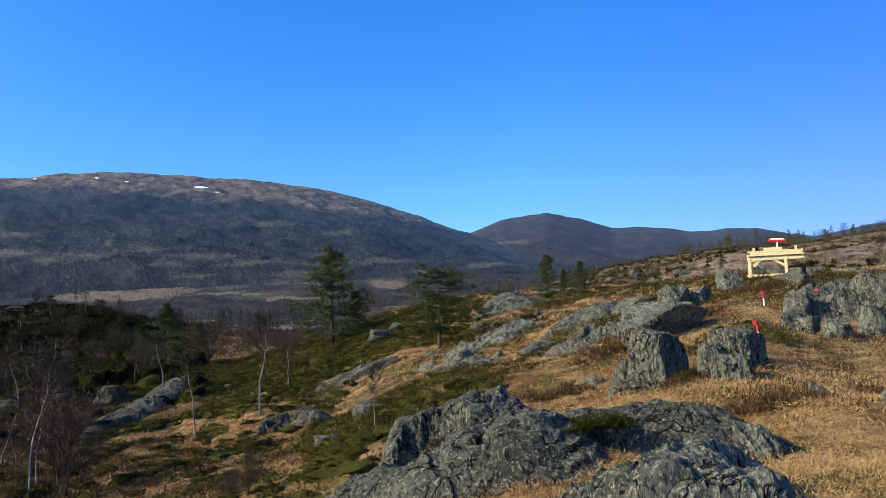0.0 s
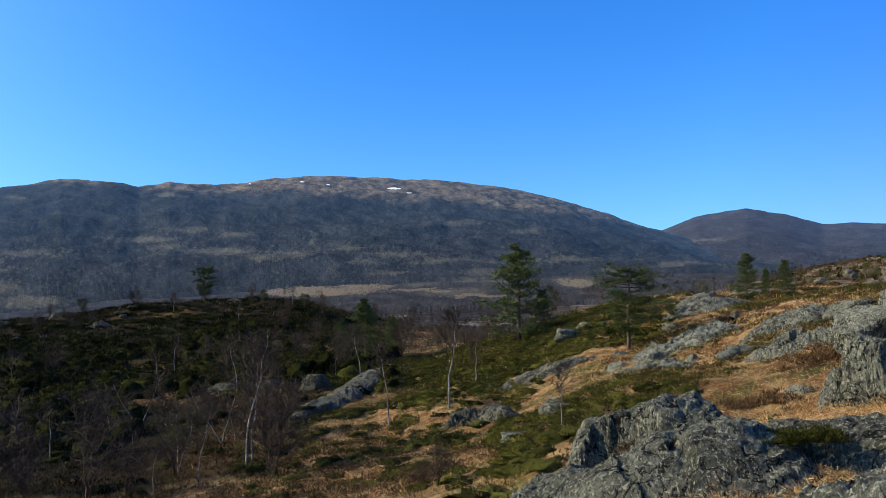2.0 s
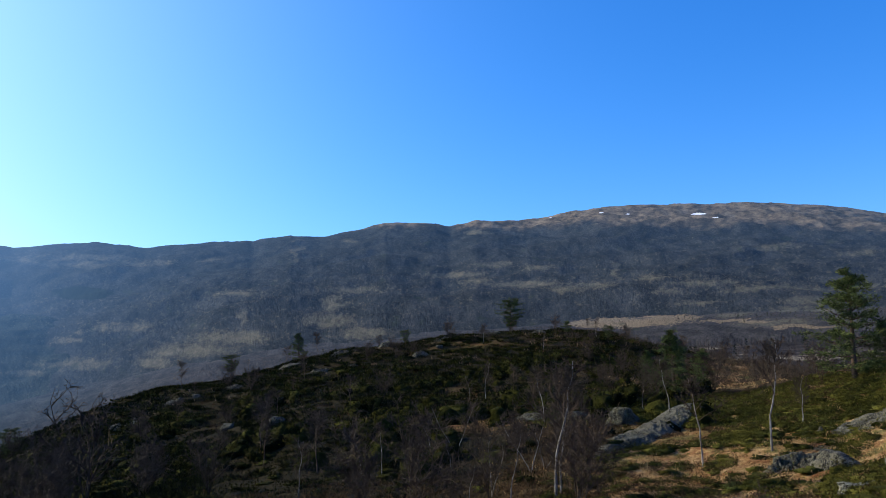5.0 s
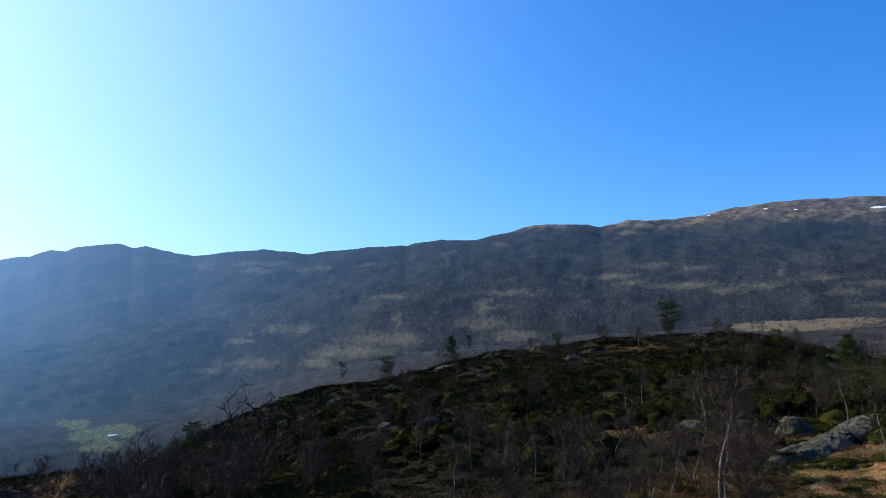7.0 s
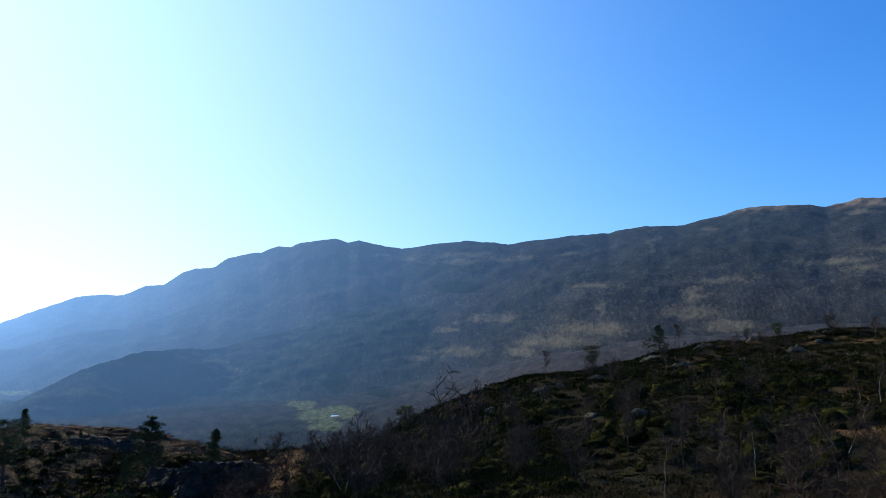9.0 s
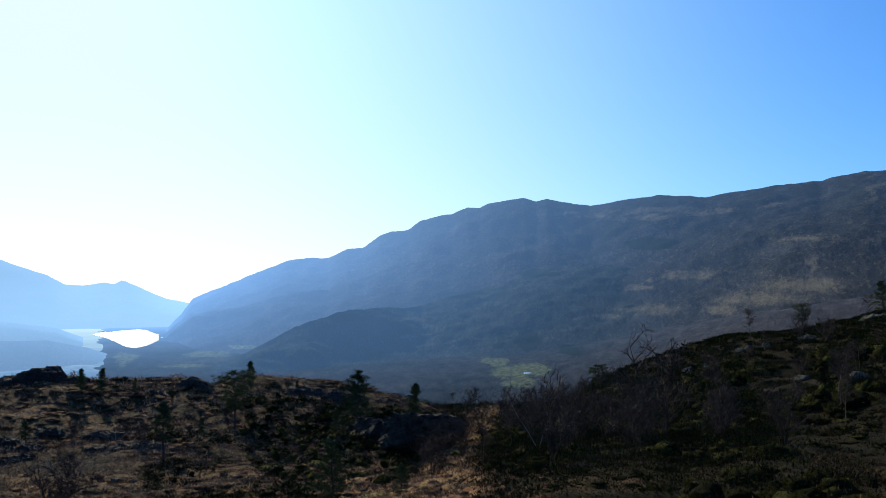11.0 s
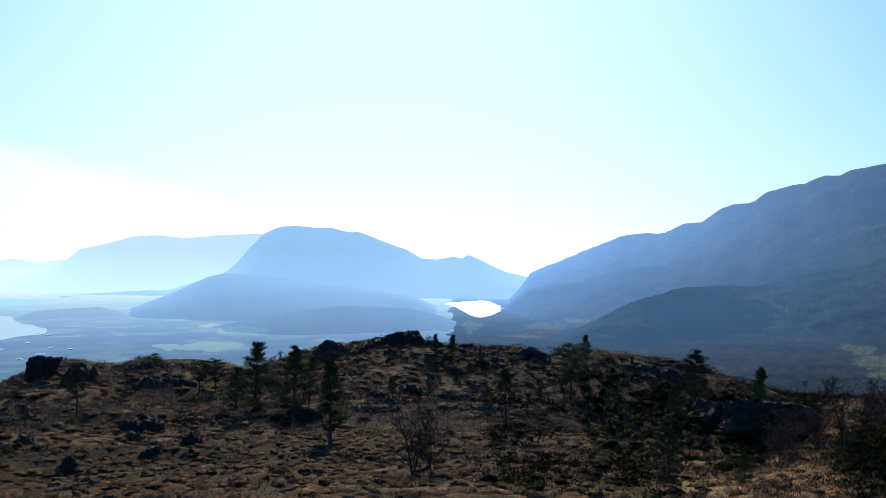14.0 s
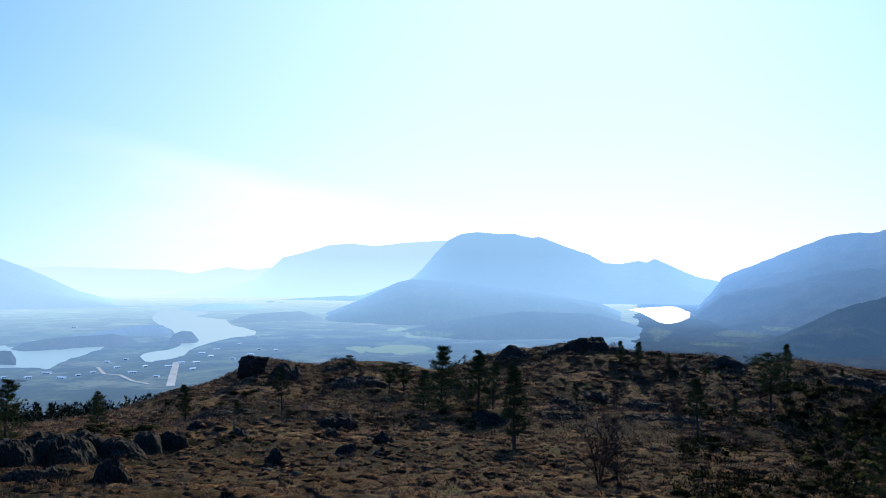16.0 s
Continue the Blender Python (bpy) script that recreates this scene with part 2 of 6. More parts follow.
    # distance haze painted as emission, stronger towards the sun and low down
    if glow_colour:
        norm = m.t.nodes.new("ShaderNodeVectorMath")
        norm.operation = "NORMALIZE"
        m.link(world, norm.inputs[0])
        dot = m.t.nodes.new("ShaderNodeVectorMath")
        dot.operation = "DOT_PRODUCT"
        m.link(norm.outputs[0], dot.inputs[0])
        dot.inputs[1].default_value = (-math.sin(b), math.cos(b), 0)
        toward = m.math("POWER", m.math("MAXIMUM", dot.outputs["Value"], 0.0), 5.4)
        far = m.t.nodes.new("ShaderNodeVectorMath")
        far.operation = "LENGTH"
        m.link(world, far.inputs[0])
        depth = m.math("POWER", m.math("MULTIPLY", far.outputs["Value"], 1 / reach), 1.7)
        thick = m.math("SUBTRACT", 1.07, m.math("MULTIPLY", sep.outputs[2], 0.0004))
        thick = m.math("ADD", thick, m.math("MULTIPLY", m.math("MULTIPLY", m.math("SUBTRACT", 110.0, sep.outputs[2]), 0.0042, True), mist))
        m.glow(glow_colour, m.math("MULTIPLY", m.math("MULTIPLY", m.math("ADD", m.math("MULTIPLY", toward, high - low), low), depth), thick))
    return m.m


HEATH = heath_material()

# ---- terrain ----
def lattice(ix, iy, seed):
    v = np.sin(ix * 127.1 + iy * 311.7 + seed * 74.7) * 43758.5453
    return v - np.floor(v)


def vnoise(x, y, seed=0):
    x, y = np.asarray(x, float), np.asarray(y, float)
    ix, iy = np.floor(x), np.floor(y)
    fx, fy = x - ix, y - iy
    fx, fy = fx * fx * (3 - 2 * fx), fy * fy * (3 - 2 * fy)
    a = lattice(ix, iy, seed) * (1 - fx) + lattice(ix + 1, iy, seed) * fx
    c = lattice(ix, iy + 1, seed) * (1 - fx) + lattice(ix + 1, iy + 1, seed) * fx
    return (a * (1 - fy) + c * fy) * 2 - 1


def fbm(x, y, octaves=4, seed=0, gain=0.5):
    total, amp = 0.0, 1.0
    for k in range(octaves):
        total = total + amp * vnoise(x * 2 ** k + 17.3 * k, y * 2 ** k - 9.1 * k, seed + k)
        amp *= gain
    return total


def window(v, lo, hi, edge):
    return np.clip((v - lo) / edge, 0, 1) * np.clip((hi - v) / edge, 0, 1)


# heights above the eye, ring by ring round the standpoint: bearing, metres
RINGS = {
    7: ((-180, -1.7), (-60, -1.5), (-30, -1.55), (-15, -1.65), (0, -1.8), (12, -2.1), (30, -2.3), (60, -2.4), (100, -2.4), (147, -2.3)),
    14: ((-180, -2.2), (-60, -1.4), (-30, -1.45), (-22, -1.25), (-15, -1.65), (-9, -1.95), (0, -2.3), (10, -3.2), (25, -3.8), (60, -3.8),
         (85, -4.2), (120, -4.2), (147, -4.0)),
    30: ((-180, -4), (-60, -0.5), (-30, 0.2), (-22, 0.5), (-15, -0.2), (-9, -0.9), (-3, -1.9), (3, -2.7), (10, -4.2), (18, -5.2), (32, -5.5),
         (55, -5.9), (70, -6.5), (79, -7.3), (86, -7.8), (112, -7.8), (130, -7.6), (147, -7.2)),
    60: ((-180, -8), (-60, 2), (-30, 0.6), (-22, 0.8), (-15, 0.6), (-9, 0.1), (-3, 0.4), (3, -0.3), (10, -2.6), (18, -4.3), (25, -5.0),
         (40, -6.0), (47, -6.6), (55, -8.0), (62, -9.2), (70, -10.4), (79, -11.8), (86, -11.2), (105, -10.4), (131, -9.9), (137, -10.6), (147, -10.9)),
    90: ((-180, -11), (-60, 6), (-30, 3), (-22, 2.5), (-15, 1.2), (-9, 0), (-3, -1.2), (3, -3), (10, -5), (18, -4.6), (25, -3.0), (32, -2.5),
         (40, -3.5), (47, -5), (55, -7.4), (62, -9.6), (70, -11.7), (74, -13), (77, -13.4), (79, -12.0), (82, -10.2), (86, -8.9), (92, -8.4), (97, -8.5),
         (102, -8.9), (105, -8.3), (110, -8.5), (114, -10.6), (117, -11.6), (122, -10.1), (130, -9.8), (133, -11.6), (136, -13.5), (141, -17), (147, -17)),
    130: ((-180, -16), (-60, 9), (-30, 7), (-22, 6), (-15, 3), (-9, 1), (-3, -2), (3, -6), (10, -7), (14, -4.5), (18, -2.6), (21.4, -1.0), (25, 1.6),
          (30, 2.3), (35, 2.6), (39, 1.0), (42, 0.1), (47, -1.7), (51, -3.6), (55, -5.2), (60, -8.2), (66, -12), (70, -14.4), (74, -17.6), (80, -17.5),
          (90, -15), (105, -13), (118, -17), (131, -19), (140, -25), (147, -25)),
    250: ((-180, -40), (-60, 20), (-30, 17.5), (-26, 15.7), (-21, 14.5), (-15, 11.5), (-10, 6), (-3, -6), (10, -14), (35, -12), (47, -20), (60, -28),
          (75, -40), (100, -48), (128, -52), (134, -49), (150, -46.5)),
    550: ((-180, -90), (-60, 30), (-25, 16), (-10, 16), (0, 8), (20, 4), (40, -14), (55, -46), (70, -92), (85, -108), (147, -112)),
    1000: ((-180, -129), (-60, 20), (-25, 24), (0, 34), (20, 28), (35, 14), (47, -4), (55, -30), (64, -84), (72, -112), (85, -124), (95, -127), (147, -127.5)),
    1700: ((-180, -129), (-60, 20), (-25, 40), (0, 60), (20, 60), (40, 40), (50, 10), (58, -30), (66, -90), (75, -118), (90, -128), (147, -129)),
    4900: ((-180, -129), (-60, 40), (-25, 90), (0, 90), (20, 60), (40, 40), (55, 0), (70, -90), (90, -129), (147, -129)),
}
RADII = np.array([0.5] + list(RINGS))
LOGR = np.log(RADII + 4)


def soft_ring(pairs, az):
    p = np.array(pairs, float)
    return sum(np.interp(az + o, p[:, 0], p[:, 1], period=360) * w for o, w in ((-1.6, 0.15), (-0.8, 0.22), (0, 0.26), (0.8, 0.22), (1.6, 0.15)))


def smooth_height(az, r):
    """Height above the eye without relief, by bearing in degrees and distance."""
    h = np.stack([np.full_like(az, -1.6)] + [soft_ring(v, az) for v in RINGS.values()])
    x = np.log(r + 4)
    k = np.clip(np.searchsorted(LOGR, x) - 1, 0, len(LOGR) - 2)
    i = np.arange(len(az))
    d = np.diff(h, axis=0) / np.diff(LOGR)[:, None]
    slope = np.zeros_like(h)
    same = d[:-1] * d[1:] > 0
    slope[1:-1] = np.where(same, 2 * d[:-1] * d[1:] / np.where(same, d[:-1] + d[1:], 1), 0)
    slope[0], slope[-1] = d[0], d[-1]
    w = LOGR[k + 1] - LOGR[k]
    t = np.clip((x - LOGR[k]) / w, 0, 1)
    return ((2 * t ** 3 - 3 * t ** 2 + 1) * h[k, i] + (t ** 3 - 2 * t ** 2 + t) * w * slope[k, i]
            + (3 * t ** 2 - 2 * t ** 3) * h[k + 1, i] + (t ** 3 - t ** 2) * w * slope[k + 1, i])


# how far the brows of the near hills lie above or below the rings: bearing, degrees
BROWS = ((-60, -0.9), (-30.4, -0.98), (-28.5, -0.92), (-25.4, -0.86), (-23.3, -0.74), (-21.1, -0.5), (-19.3, -0.4), (-16, -0.35), (-13.6, 0.1), (-11.9, 0.3), (-9, 0.4), (-5, 0.0), (15, 0.0), (28, 0.05), (31, -0.2), (34, -0.45), (37.5, -0.45), (41.4, -0.4), (45.4, -0.3), (49.4, -0.35), (53.5, -0.45), (56.5, -0.2), (59.5, -0.2), (62.8, -0.4),
         (65.3, -0.8), (67.7, -1.75), (70, -1.95), (72.5, -0.85), (75.5, -0.6), (77.7, -0.6), (79.3, -0.6), (81.4, -0.7), (83.6, -1.35), (86.5, -1.15), (89, -0.75), (91, -0.6),
         (93, -1.05), (94.6, -1.4), (95.6, -0.9), (97, -0.75), (99, -0.55), (101.5, -0.5), (103.2, -0.15), (107.5, -0.1), (109.7, -0.35))
BROWS_ON = ((111, 0.0), (114, -0.2), (116, -0.35), (118, -0.05), (122, -0.05), (123.6, 0.0), (125, -0.75), (126.6, -0.9), (128, -0.7), (130, -0.5), (131.5, -0.6), (133, -0.45), (135, -0.05), (140, 0.0))


def brow_trim(az, r):
    """Metres by which the ground lies off the rings near the brows."""
    p = np.array(BROWS + BROWS_ON)
    return r * np.tan(np.radians(np.interp(az, p[:, 0], p[:, 1], left=0, right=0))) * np.clip((r - 58) / 34, 0, 1) * np.clip((330 - r) / 130, 0, 1)


def ground_xy(x, y):
    """World height of the ground."""
    x, y = np.atleast_1d(np.asarray(x, float)), np.atleast_1d(np.asarray(y, float))
    r = np.hypot(x, y)
    az = np.degrees(np.arctan2(-x, y))
    near = np.clip((r - 2) / 6, 0, 1)
    z = smooth_height(az, r) + EYE + brow_trim(az, r)
    z = z + near * 0.16 * fbm(x * 0.55, y * 0.55, 4, 3)
    z = z + near * np.clip(r / 90, 0.12, 1.0) * 0.55 * fbm(x * 0.11, y * 0.11, 4, 11) * np.clip(1.4 - r / 900, 0, 1)
    crag = np.abs(fbm(x * 0.05 + 3, y * 0.05, 3, 21))
    z = z + np.clip((r - 30) / 60, 0, 1) * np.clip(1.3 - r / 700, 0, 1) * 0.9 * (0.5 - np.minimum(crag, 0.6))
    knoll = window(az, 74, 136, 6) * window(r, 48, 104, 8)
    step = fbm(x * 0.16 + 5, y * 0.16, 4, 91)
    z = z + knoll * 0.42 * (np.floor(step * 2.5) / 2.5 * 0.6 + step * 0.4)
    hollow = window(az, 58, 152, 8) * window(r, 9, 60, 8)
    z = z + hollow * 0.11 * np.abs(vnoise(x * 1.3, y * 1.3, 95)) * 1.6
    z = z + np.clip((r - 250) / 500, 0, 1) * 2.0 * fbm(x * 0.012, y * 0.012, 4, 31) * np.where(z > -100, 1, 0.25)
    return z


def gully(x, y):
    """The grassy gully that climbs between the knoll and the scrub, 0 to 1."""
    r, az = np.hypot(x, y), np.degrees(np.arctan2(-x, y))
    line = np.interp(r, (12, 18, 29, 46, 65, 77, 98), (81.0, 79.8, 77.7, 76.6, 75.4, 74.6, 73.6))
    return np.clip(1.7 - np.abs(np.radians(az - line)) * r / (1.0 + 0.011 * r), 0, 1) * window(r, 12, 102, 5)


def off_gully(x, y):
    return 1 - 0.95 * gully(x, y)


def scrub_cover(x, y):
    """How much of the ground is dark scrub and heather rather than grass, 0 to 1."""
    x, y = np.atleast_1d(np.asarray(x, float)), np.atleast_1d(np.asarray(y, float))
    r, az = np.hypot(x, y), np.degrees(np.arctan2(-x, y))
    c = 1.12 * window(az, 17, 80, 7) * window(r, 19, 190, 8)
    c = np.maximum(c, 0.66 * window(az, 0, 24, 6) * window(r, 9, 75, 6))
    c = np.maximum(c, 0.84 * window(az, 74, 160, 6) * window(r, 38, 150, 12))
    c = np.maximum(c, 0.86 * window(az, 40, 160, 8) * window(r, 4, 45, 3))
    c = np.maximum(c, 0.75 * np.clip((r - 70) / 60, 0, 1))
    c = c - 0.72 * window(az, 2, 34, 7) * window(r, 8, 52, 8)
    c = c - 0.85 * window(az, 74, 87, 3) * window(r, 16, 46, 5)
    c = c + 0.25 * window(az, 36, 76, 5) * window(r, 20, 110, 10)
    c = c - 0.25 * window(az, 7, 23, 4) * window(r, 9, 20, 3)
    c = c - 0.6 * window(az, 8, 27, 3) * window(r, 11, 36, 5)
    c = c - 0.9 * gully(x, y)
    return np.clip(c + 0.38 * fbm(x * 0.16, y * 0.16, 4, 61) - 0.06, 0, 1)


def at(az, r, lift=0.0):
    """A place on the ground, by bearing and distance."""
    x, y = -math.sin(radians(az)) * r, math.cos(radians(az)) * r
    return Vector((x, y, float(ground_xy(x, y)[0]) + lift))


def grid_mesh(name, x, y, z, material, closed=False):
    rows, cols = x.shape
    verts = np.stack([x.ravel(), y.ravel(), z.ravel()], 1)
    i = np.arange(rows * cols).reshape(rows, cols)
    if closed:
        i = np.concatenate([i, i[:, :1]], 1)
    faces = np.stack([i[:-1, :-1], i[:-1, 1:], i[1:, 1:], i[1:, :-1]], -1).reshape(-1, 4)
    me = bpy.data.meshes.new(name)
    me.from_pydata(verts.tolist(), [], faces[:, ::-1].tolist())
    me.materials.append(material)
    me.polygons.foreach_set("use_smooth", np.ones(len(me.polygons), bool))
    return new(name, me)


az_cols = np.concatenate([np.arange(-38, 152, 0.30), np.arange(152, 321, 2.6)])
r_rows = np.concatenate([[0.02, 0.6, 1.2, 2.2, 3.2, 4.2], np.geomspace(5, 260, 215), np.geomspace(268, 4950, 70)])
AZ, RR = np.meshgrid(az_cols, r_rows)
GX, GY = -np.sin(np.radians(AZ)) * RR, np.cos(np.radians(AZ)) * RR
ground = grid_mesh("ground", GX, GY, ground_xy(GX.ravel(), GY.ravel()).reshape(GX.shape), HEATH, True)
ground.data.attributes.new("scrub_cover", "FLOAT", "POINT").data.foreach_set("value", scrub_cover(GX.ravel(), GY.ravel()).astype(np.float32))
moor = np.clip(1.3 - np.abs(AZ + 30) / 30, 0, 1) * np.clip((RR - 45) / 40, 0, 1)
ground.data.attributes.new("moor", "FLOAT", "POINT").data.foreach_set("value", moor.ravel().astype(np.float32))
ground.data.attributes.new("woods", "FLOAT", "POINT").data.foreach_set("value", (np.clip((RR - 170) / 90, 0, 1) * (1 - moor)).ravel().astype(np.float32))
tagged(ground, "rough heath hillside of straw-coloured grass and moss", "ground", kind="structure")


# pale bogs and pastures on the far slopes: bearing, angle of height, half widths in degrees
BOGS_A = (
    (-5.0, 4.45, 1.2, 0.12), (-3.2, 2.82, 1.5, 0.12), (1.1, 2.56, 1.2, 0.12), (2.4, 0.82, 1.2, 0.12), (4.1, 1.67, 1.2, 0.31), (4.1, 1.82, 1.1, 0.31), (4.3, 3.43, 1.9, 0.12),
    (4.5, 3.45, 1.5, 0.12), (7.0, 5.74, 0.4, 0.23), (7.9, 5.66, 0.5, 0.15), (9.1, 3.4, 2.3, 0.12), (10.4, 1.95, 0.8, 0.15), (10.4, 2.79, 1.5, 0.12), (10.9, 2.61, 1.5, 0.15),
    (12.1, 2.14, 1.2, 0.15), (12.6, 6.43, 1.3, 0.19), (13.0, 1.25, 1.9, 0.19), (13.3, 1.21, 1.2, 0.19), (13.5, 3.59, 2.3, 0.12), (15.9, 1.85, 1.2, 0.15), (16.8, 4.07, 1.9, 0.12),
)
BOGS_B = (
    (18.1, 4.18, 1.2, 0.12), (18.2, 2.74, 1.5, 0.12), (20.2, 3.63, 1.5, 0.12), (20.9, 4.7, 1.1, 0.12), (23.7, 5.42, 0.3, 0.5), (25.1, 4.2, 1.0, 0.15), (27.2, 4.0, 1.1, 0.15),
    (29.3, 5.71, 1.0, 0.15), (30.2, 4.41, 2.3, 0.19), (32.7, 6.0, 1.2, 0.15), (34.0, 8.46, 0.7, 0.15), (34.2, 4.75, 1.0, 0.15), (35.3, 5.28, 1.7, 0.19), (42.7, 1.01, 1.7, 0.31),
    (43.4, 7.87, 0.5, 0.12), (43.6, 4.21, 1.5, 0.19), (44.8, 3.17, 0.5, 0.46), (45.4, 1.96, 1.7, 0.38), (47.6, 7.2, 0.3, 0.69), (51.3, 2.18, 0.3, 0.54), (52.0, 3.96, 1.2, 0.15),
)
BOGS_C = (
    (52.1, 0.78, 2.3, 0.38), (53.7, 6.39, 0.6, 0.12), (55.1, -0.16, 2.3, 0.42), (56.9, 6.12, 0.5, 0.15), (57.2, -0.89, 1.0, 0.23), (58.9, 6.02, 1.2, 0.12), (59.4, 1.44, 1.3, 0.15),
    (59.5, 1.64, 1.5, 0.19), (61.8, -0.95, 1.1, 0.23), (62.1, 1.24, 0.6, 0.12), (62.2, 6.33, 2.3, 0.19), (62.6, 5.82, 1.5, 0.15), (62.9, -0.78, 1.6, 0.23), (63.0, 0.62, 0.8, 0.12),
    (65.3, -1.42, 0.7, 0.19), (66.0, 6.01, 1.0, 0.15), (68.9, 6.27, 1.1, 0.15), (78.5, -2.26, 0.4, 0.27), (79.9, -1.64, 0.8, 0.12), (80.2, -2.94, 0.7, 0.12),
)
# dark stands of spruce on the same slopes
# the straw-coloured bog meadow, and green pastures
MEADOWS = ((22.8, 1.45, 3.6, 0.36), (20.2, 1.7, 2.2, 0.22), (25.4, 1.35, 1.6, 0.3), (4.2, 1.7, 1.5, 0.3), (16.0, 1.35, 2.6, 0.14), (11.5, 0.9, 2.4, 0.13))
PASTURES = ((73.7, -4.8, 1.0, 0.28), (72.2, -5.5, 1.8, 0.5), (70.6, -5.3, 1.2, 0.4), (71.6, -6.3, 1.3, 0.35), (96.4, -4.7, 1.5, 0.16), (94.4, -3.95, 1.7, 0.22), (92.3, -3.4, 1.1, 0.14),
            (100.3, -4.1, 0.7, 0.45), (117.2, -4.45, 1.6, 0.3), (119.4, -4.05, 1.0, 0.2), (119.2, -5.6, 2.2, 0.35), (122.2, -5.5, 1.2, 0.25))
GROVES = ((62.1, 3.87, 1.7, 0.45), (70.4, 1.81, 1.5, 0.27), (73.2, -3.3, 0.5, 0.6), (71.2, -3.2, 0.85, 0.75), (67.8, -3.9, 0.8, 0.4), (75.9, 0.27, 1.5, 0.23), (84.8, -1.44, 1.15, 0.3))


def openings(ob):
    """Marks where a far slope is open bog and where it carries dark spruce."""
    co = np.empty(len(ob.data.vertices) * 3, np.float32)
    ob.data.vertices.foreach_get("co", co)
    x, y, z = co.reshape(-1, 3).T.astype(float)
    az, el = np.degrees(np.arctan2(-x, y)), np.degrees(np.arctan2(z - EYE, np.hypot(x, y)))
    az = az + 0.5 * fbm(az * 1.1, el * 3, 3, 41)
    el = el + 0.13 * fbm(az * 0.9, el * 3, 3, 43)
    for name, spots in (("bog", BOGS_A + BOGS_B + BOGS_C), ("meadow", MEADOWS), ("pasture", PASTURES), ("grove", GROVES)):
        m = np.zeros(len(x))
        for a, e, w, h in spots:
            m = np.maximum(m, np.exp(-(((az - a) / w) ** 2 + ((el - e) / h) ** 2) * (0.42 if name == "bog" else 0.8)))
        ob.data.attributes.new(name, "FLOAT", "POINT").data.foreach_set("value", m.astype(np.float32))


def ridge(name, label, crest, material, reach, toe, lumps=12.0, seed=5, power=1.25, step=0.13, back=0.15, rows=96):
    """A mountain side: crest rows of bearing, distance, angle of height; reach: share of the distance at which its foot lies; toe: the foot's height."""
    c = np.array(crest, float)
    az = np.arange(c[:, 0].min(), c[:, 0].max() + step, step)
    o = np.argsort(c[:, 0])
    dist = np.interp(az, c[o, 0], c[o, 1])
    top = dist * np.tan(np.radians(np.interp(az, c[o, 0], c[o, 2]))) + EYE
    s = np.concatenate([np.linspace(0, 1, rows), [1.03, 1.08, 1 + back]])
    S, D = np.meshgrid(s, dist, indexing="ij")
    reach = np.interp(az, *reach) if isinstance(reach, tuple) else np.full_like(az, reach)
    foot = dist * reach
    toe = ground_xy(-np.sin(np.radians(az)) * foot, np.cos(np.radians(az)) * foot) - 3 + toe
    top = np.maximum(top, toe + 2)
    T = np.broadcast_to(top, S.shape)
    A = np.broadcast_to(az, S.shape)
    r = D * (reach + (1 - reach) * S)
    z = toe + (T - toe) * np.clip(S, 0, 1) ** power - np.clip(S - 1, 0, 1) * 3 * (T - toe)
    x, y = -np.sin(np.radians(A)) * r, np.cos(np.radians(A)) * r
    fade = np.clip(S * 4, 0, 1) * np.where(S > 0.9, np.clip((1.04 - S) * 7, 0.28, 1), 1)
    z = z + fade * lumps * (fbm(x * 0.004, y * 0.004, 5, seed) + 0.35 * fbm(x * 0.02, y * 0.02, 3, seed + 9))
    z = z + np.clip(S * 5 - 4, 0, 1) * np.clip((1.06 - S) * 30, 0, 1) * 0.18 * lumps * fbm(x * 0.013, y * 0.013, 4, seed + 3, 0.7)
    ob = grid_mesh(name, x, y, z, material)
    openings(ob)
    return tagged(ob, label, "mountain", kind="structure")


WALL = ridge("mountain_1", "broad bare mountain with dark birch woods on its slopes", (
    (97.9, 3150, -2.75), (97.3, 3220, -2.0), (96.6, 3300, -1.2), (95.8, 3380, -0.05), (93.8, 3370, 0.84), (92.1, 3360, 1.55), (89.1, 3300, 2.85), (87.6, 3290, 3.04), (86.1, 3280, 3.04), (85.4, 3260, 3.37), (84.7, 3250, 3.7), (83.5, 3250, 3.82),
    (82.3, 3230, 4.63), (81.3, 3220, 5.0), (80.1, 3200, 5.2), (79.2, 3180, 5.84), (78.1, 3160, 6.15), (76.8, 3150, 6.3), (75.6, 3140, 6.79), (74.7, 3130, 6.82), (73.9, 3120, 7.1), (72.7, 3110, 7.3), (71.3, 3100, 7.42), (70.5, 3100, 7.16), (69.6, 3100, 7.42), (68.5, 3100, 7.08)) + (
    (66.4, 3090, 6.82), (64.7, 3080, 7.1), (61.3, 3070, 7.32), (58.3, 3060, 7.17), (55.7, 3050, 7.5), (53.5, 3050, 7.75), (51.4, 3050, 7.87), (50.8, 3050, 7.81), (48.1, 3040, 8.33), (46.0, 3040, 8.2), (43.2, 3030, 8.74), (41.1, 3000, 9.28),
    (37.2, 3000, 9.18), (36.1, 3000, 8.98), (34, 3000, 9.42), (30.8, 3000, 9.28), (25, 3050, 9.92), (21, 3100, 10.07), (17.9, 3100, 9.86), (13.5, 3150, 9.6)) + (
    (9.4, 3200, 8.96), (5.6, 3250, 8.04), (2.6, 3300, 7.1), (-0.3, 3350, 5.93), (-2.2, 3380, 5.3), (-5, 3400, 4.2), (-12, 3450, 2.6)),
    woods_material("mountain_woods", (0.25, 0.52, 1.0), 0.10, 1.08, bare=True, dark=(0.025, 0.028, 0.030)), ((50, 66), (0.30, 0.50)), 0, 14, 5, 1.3)
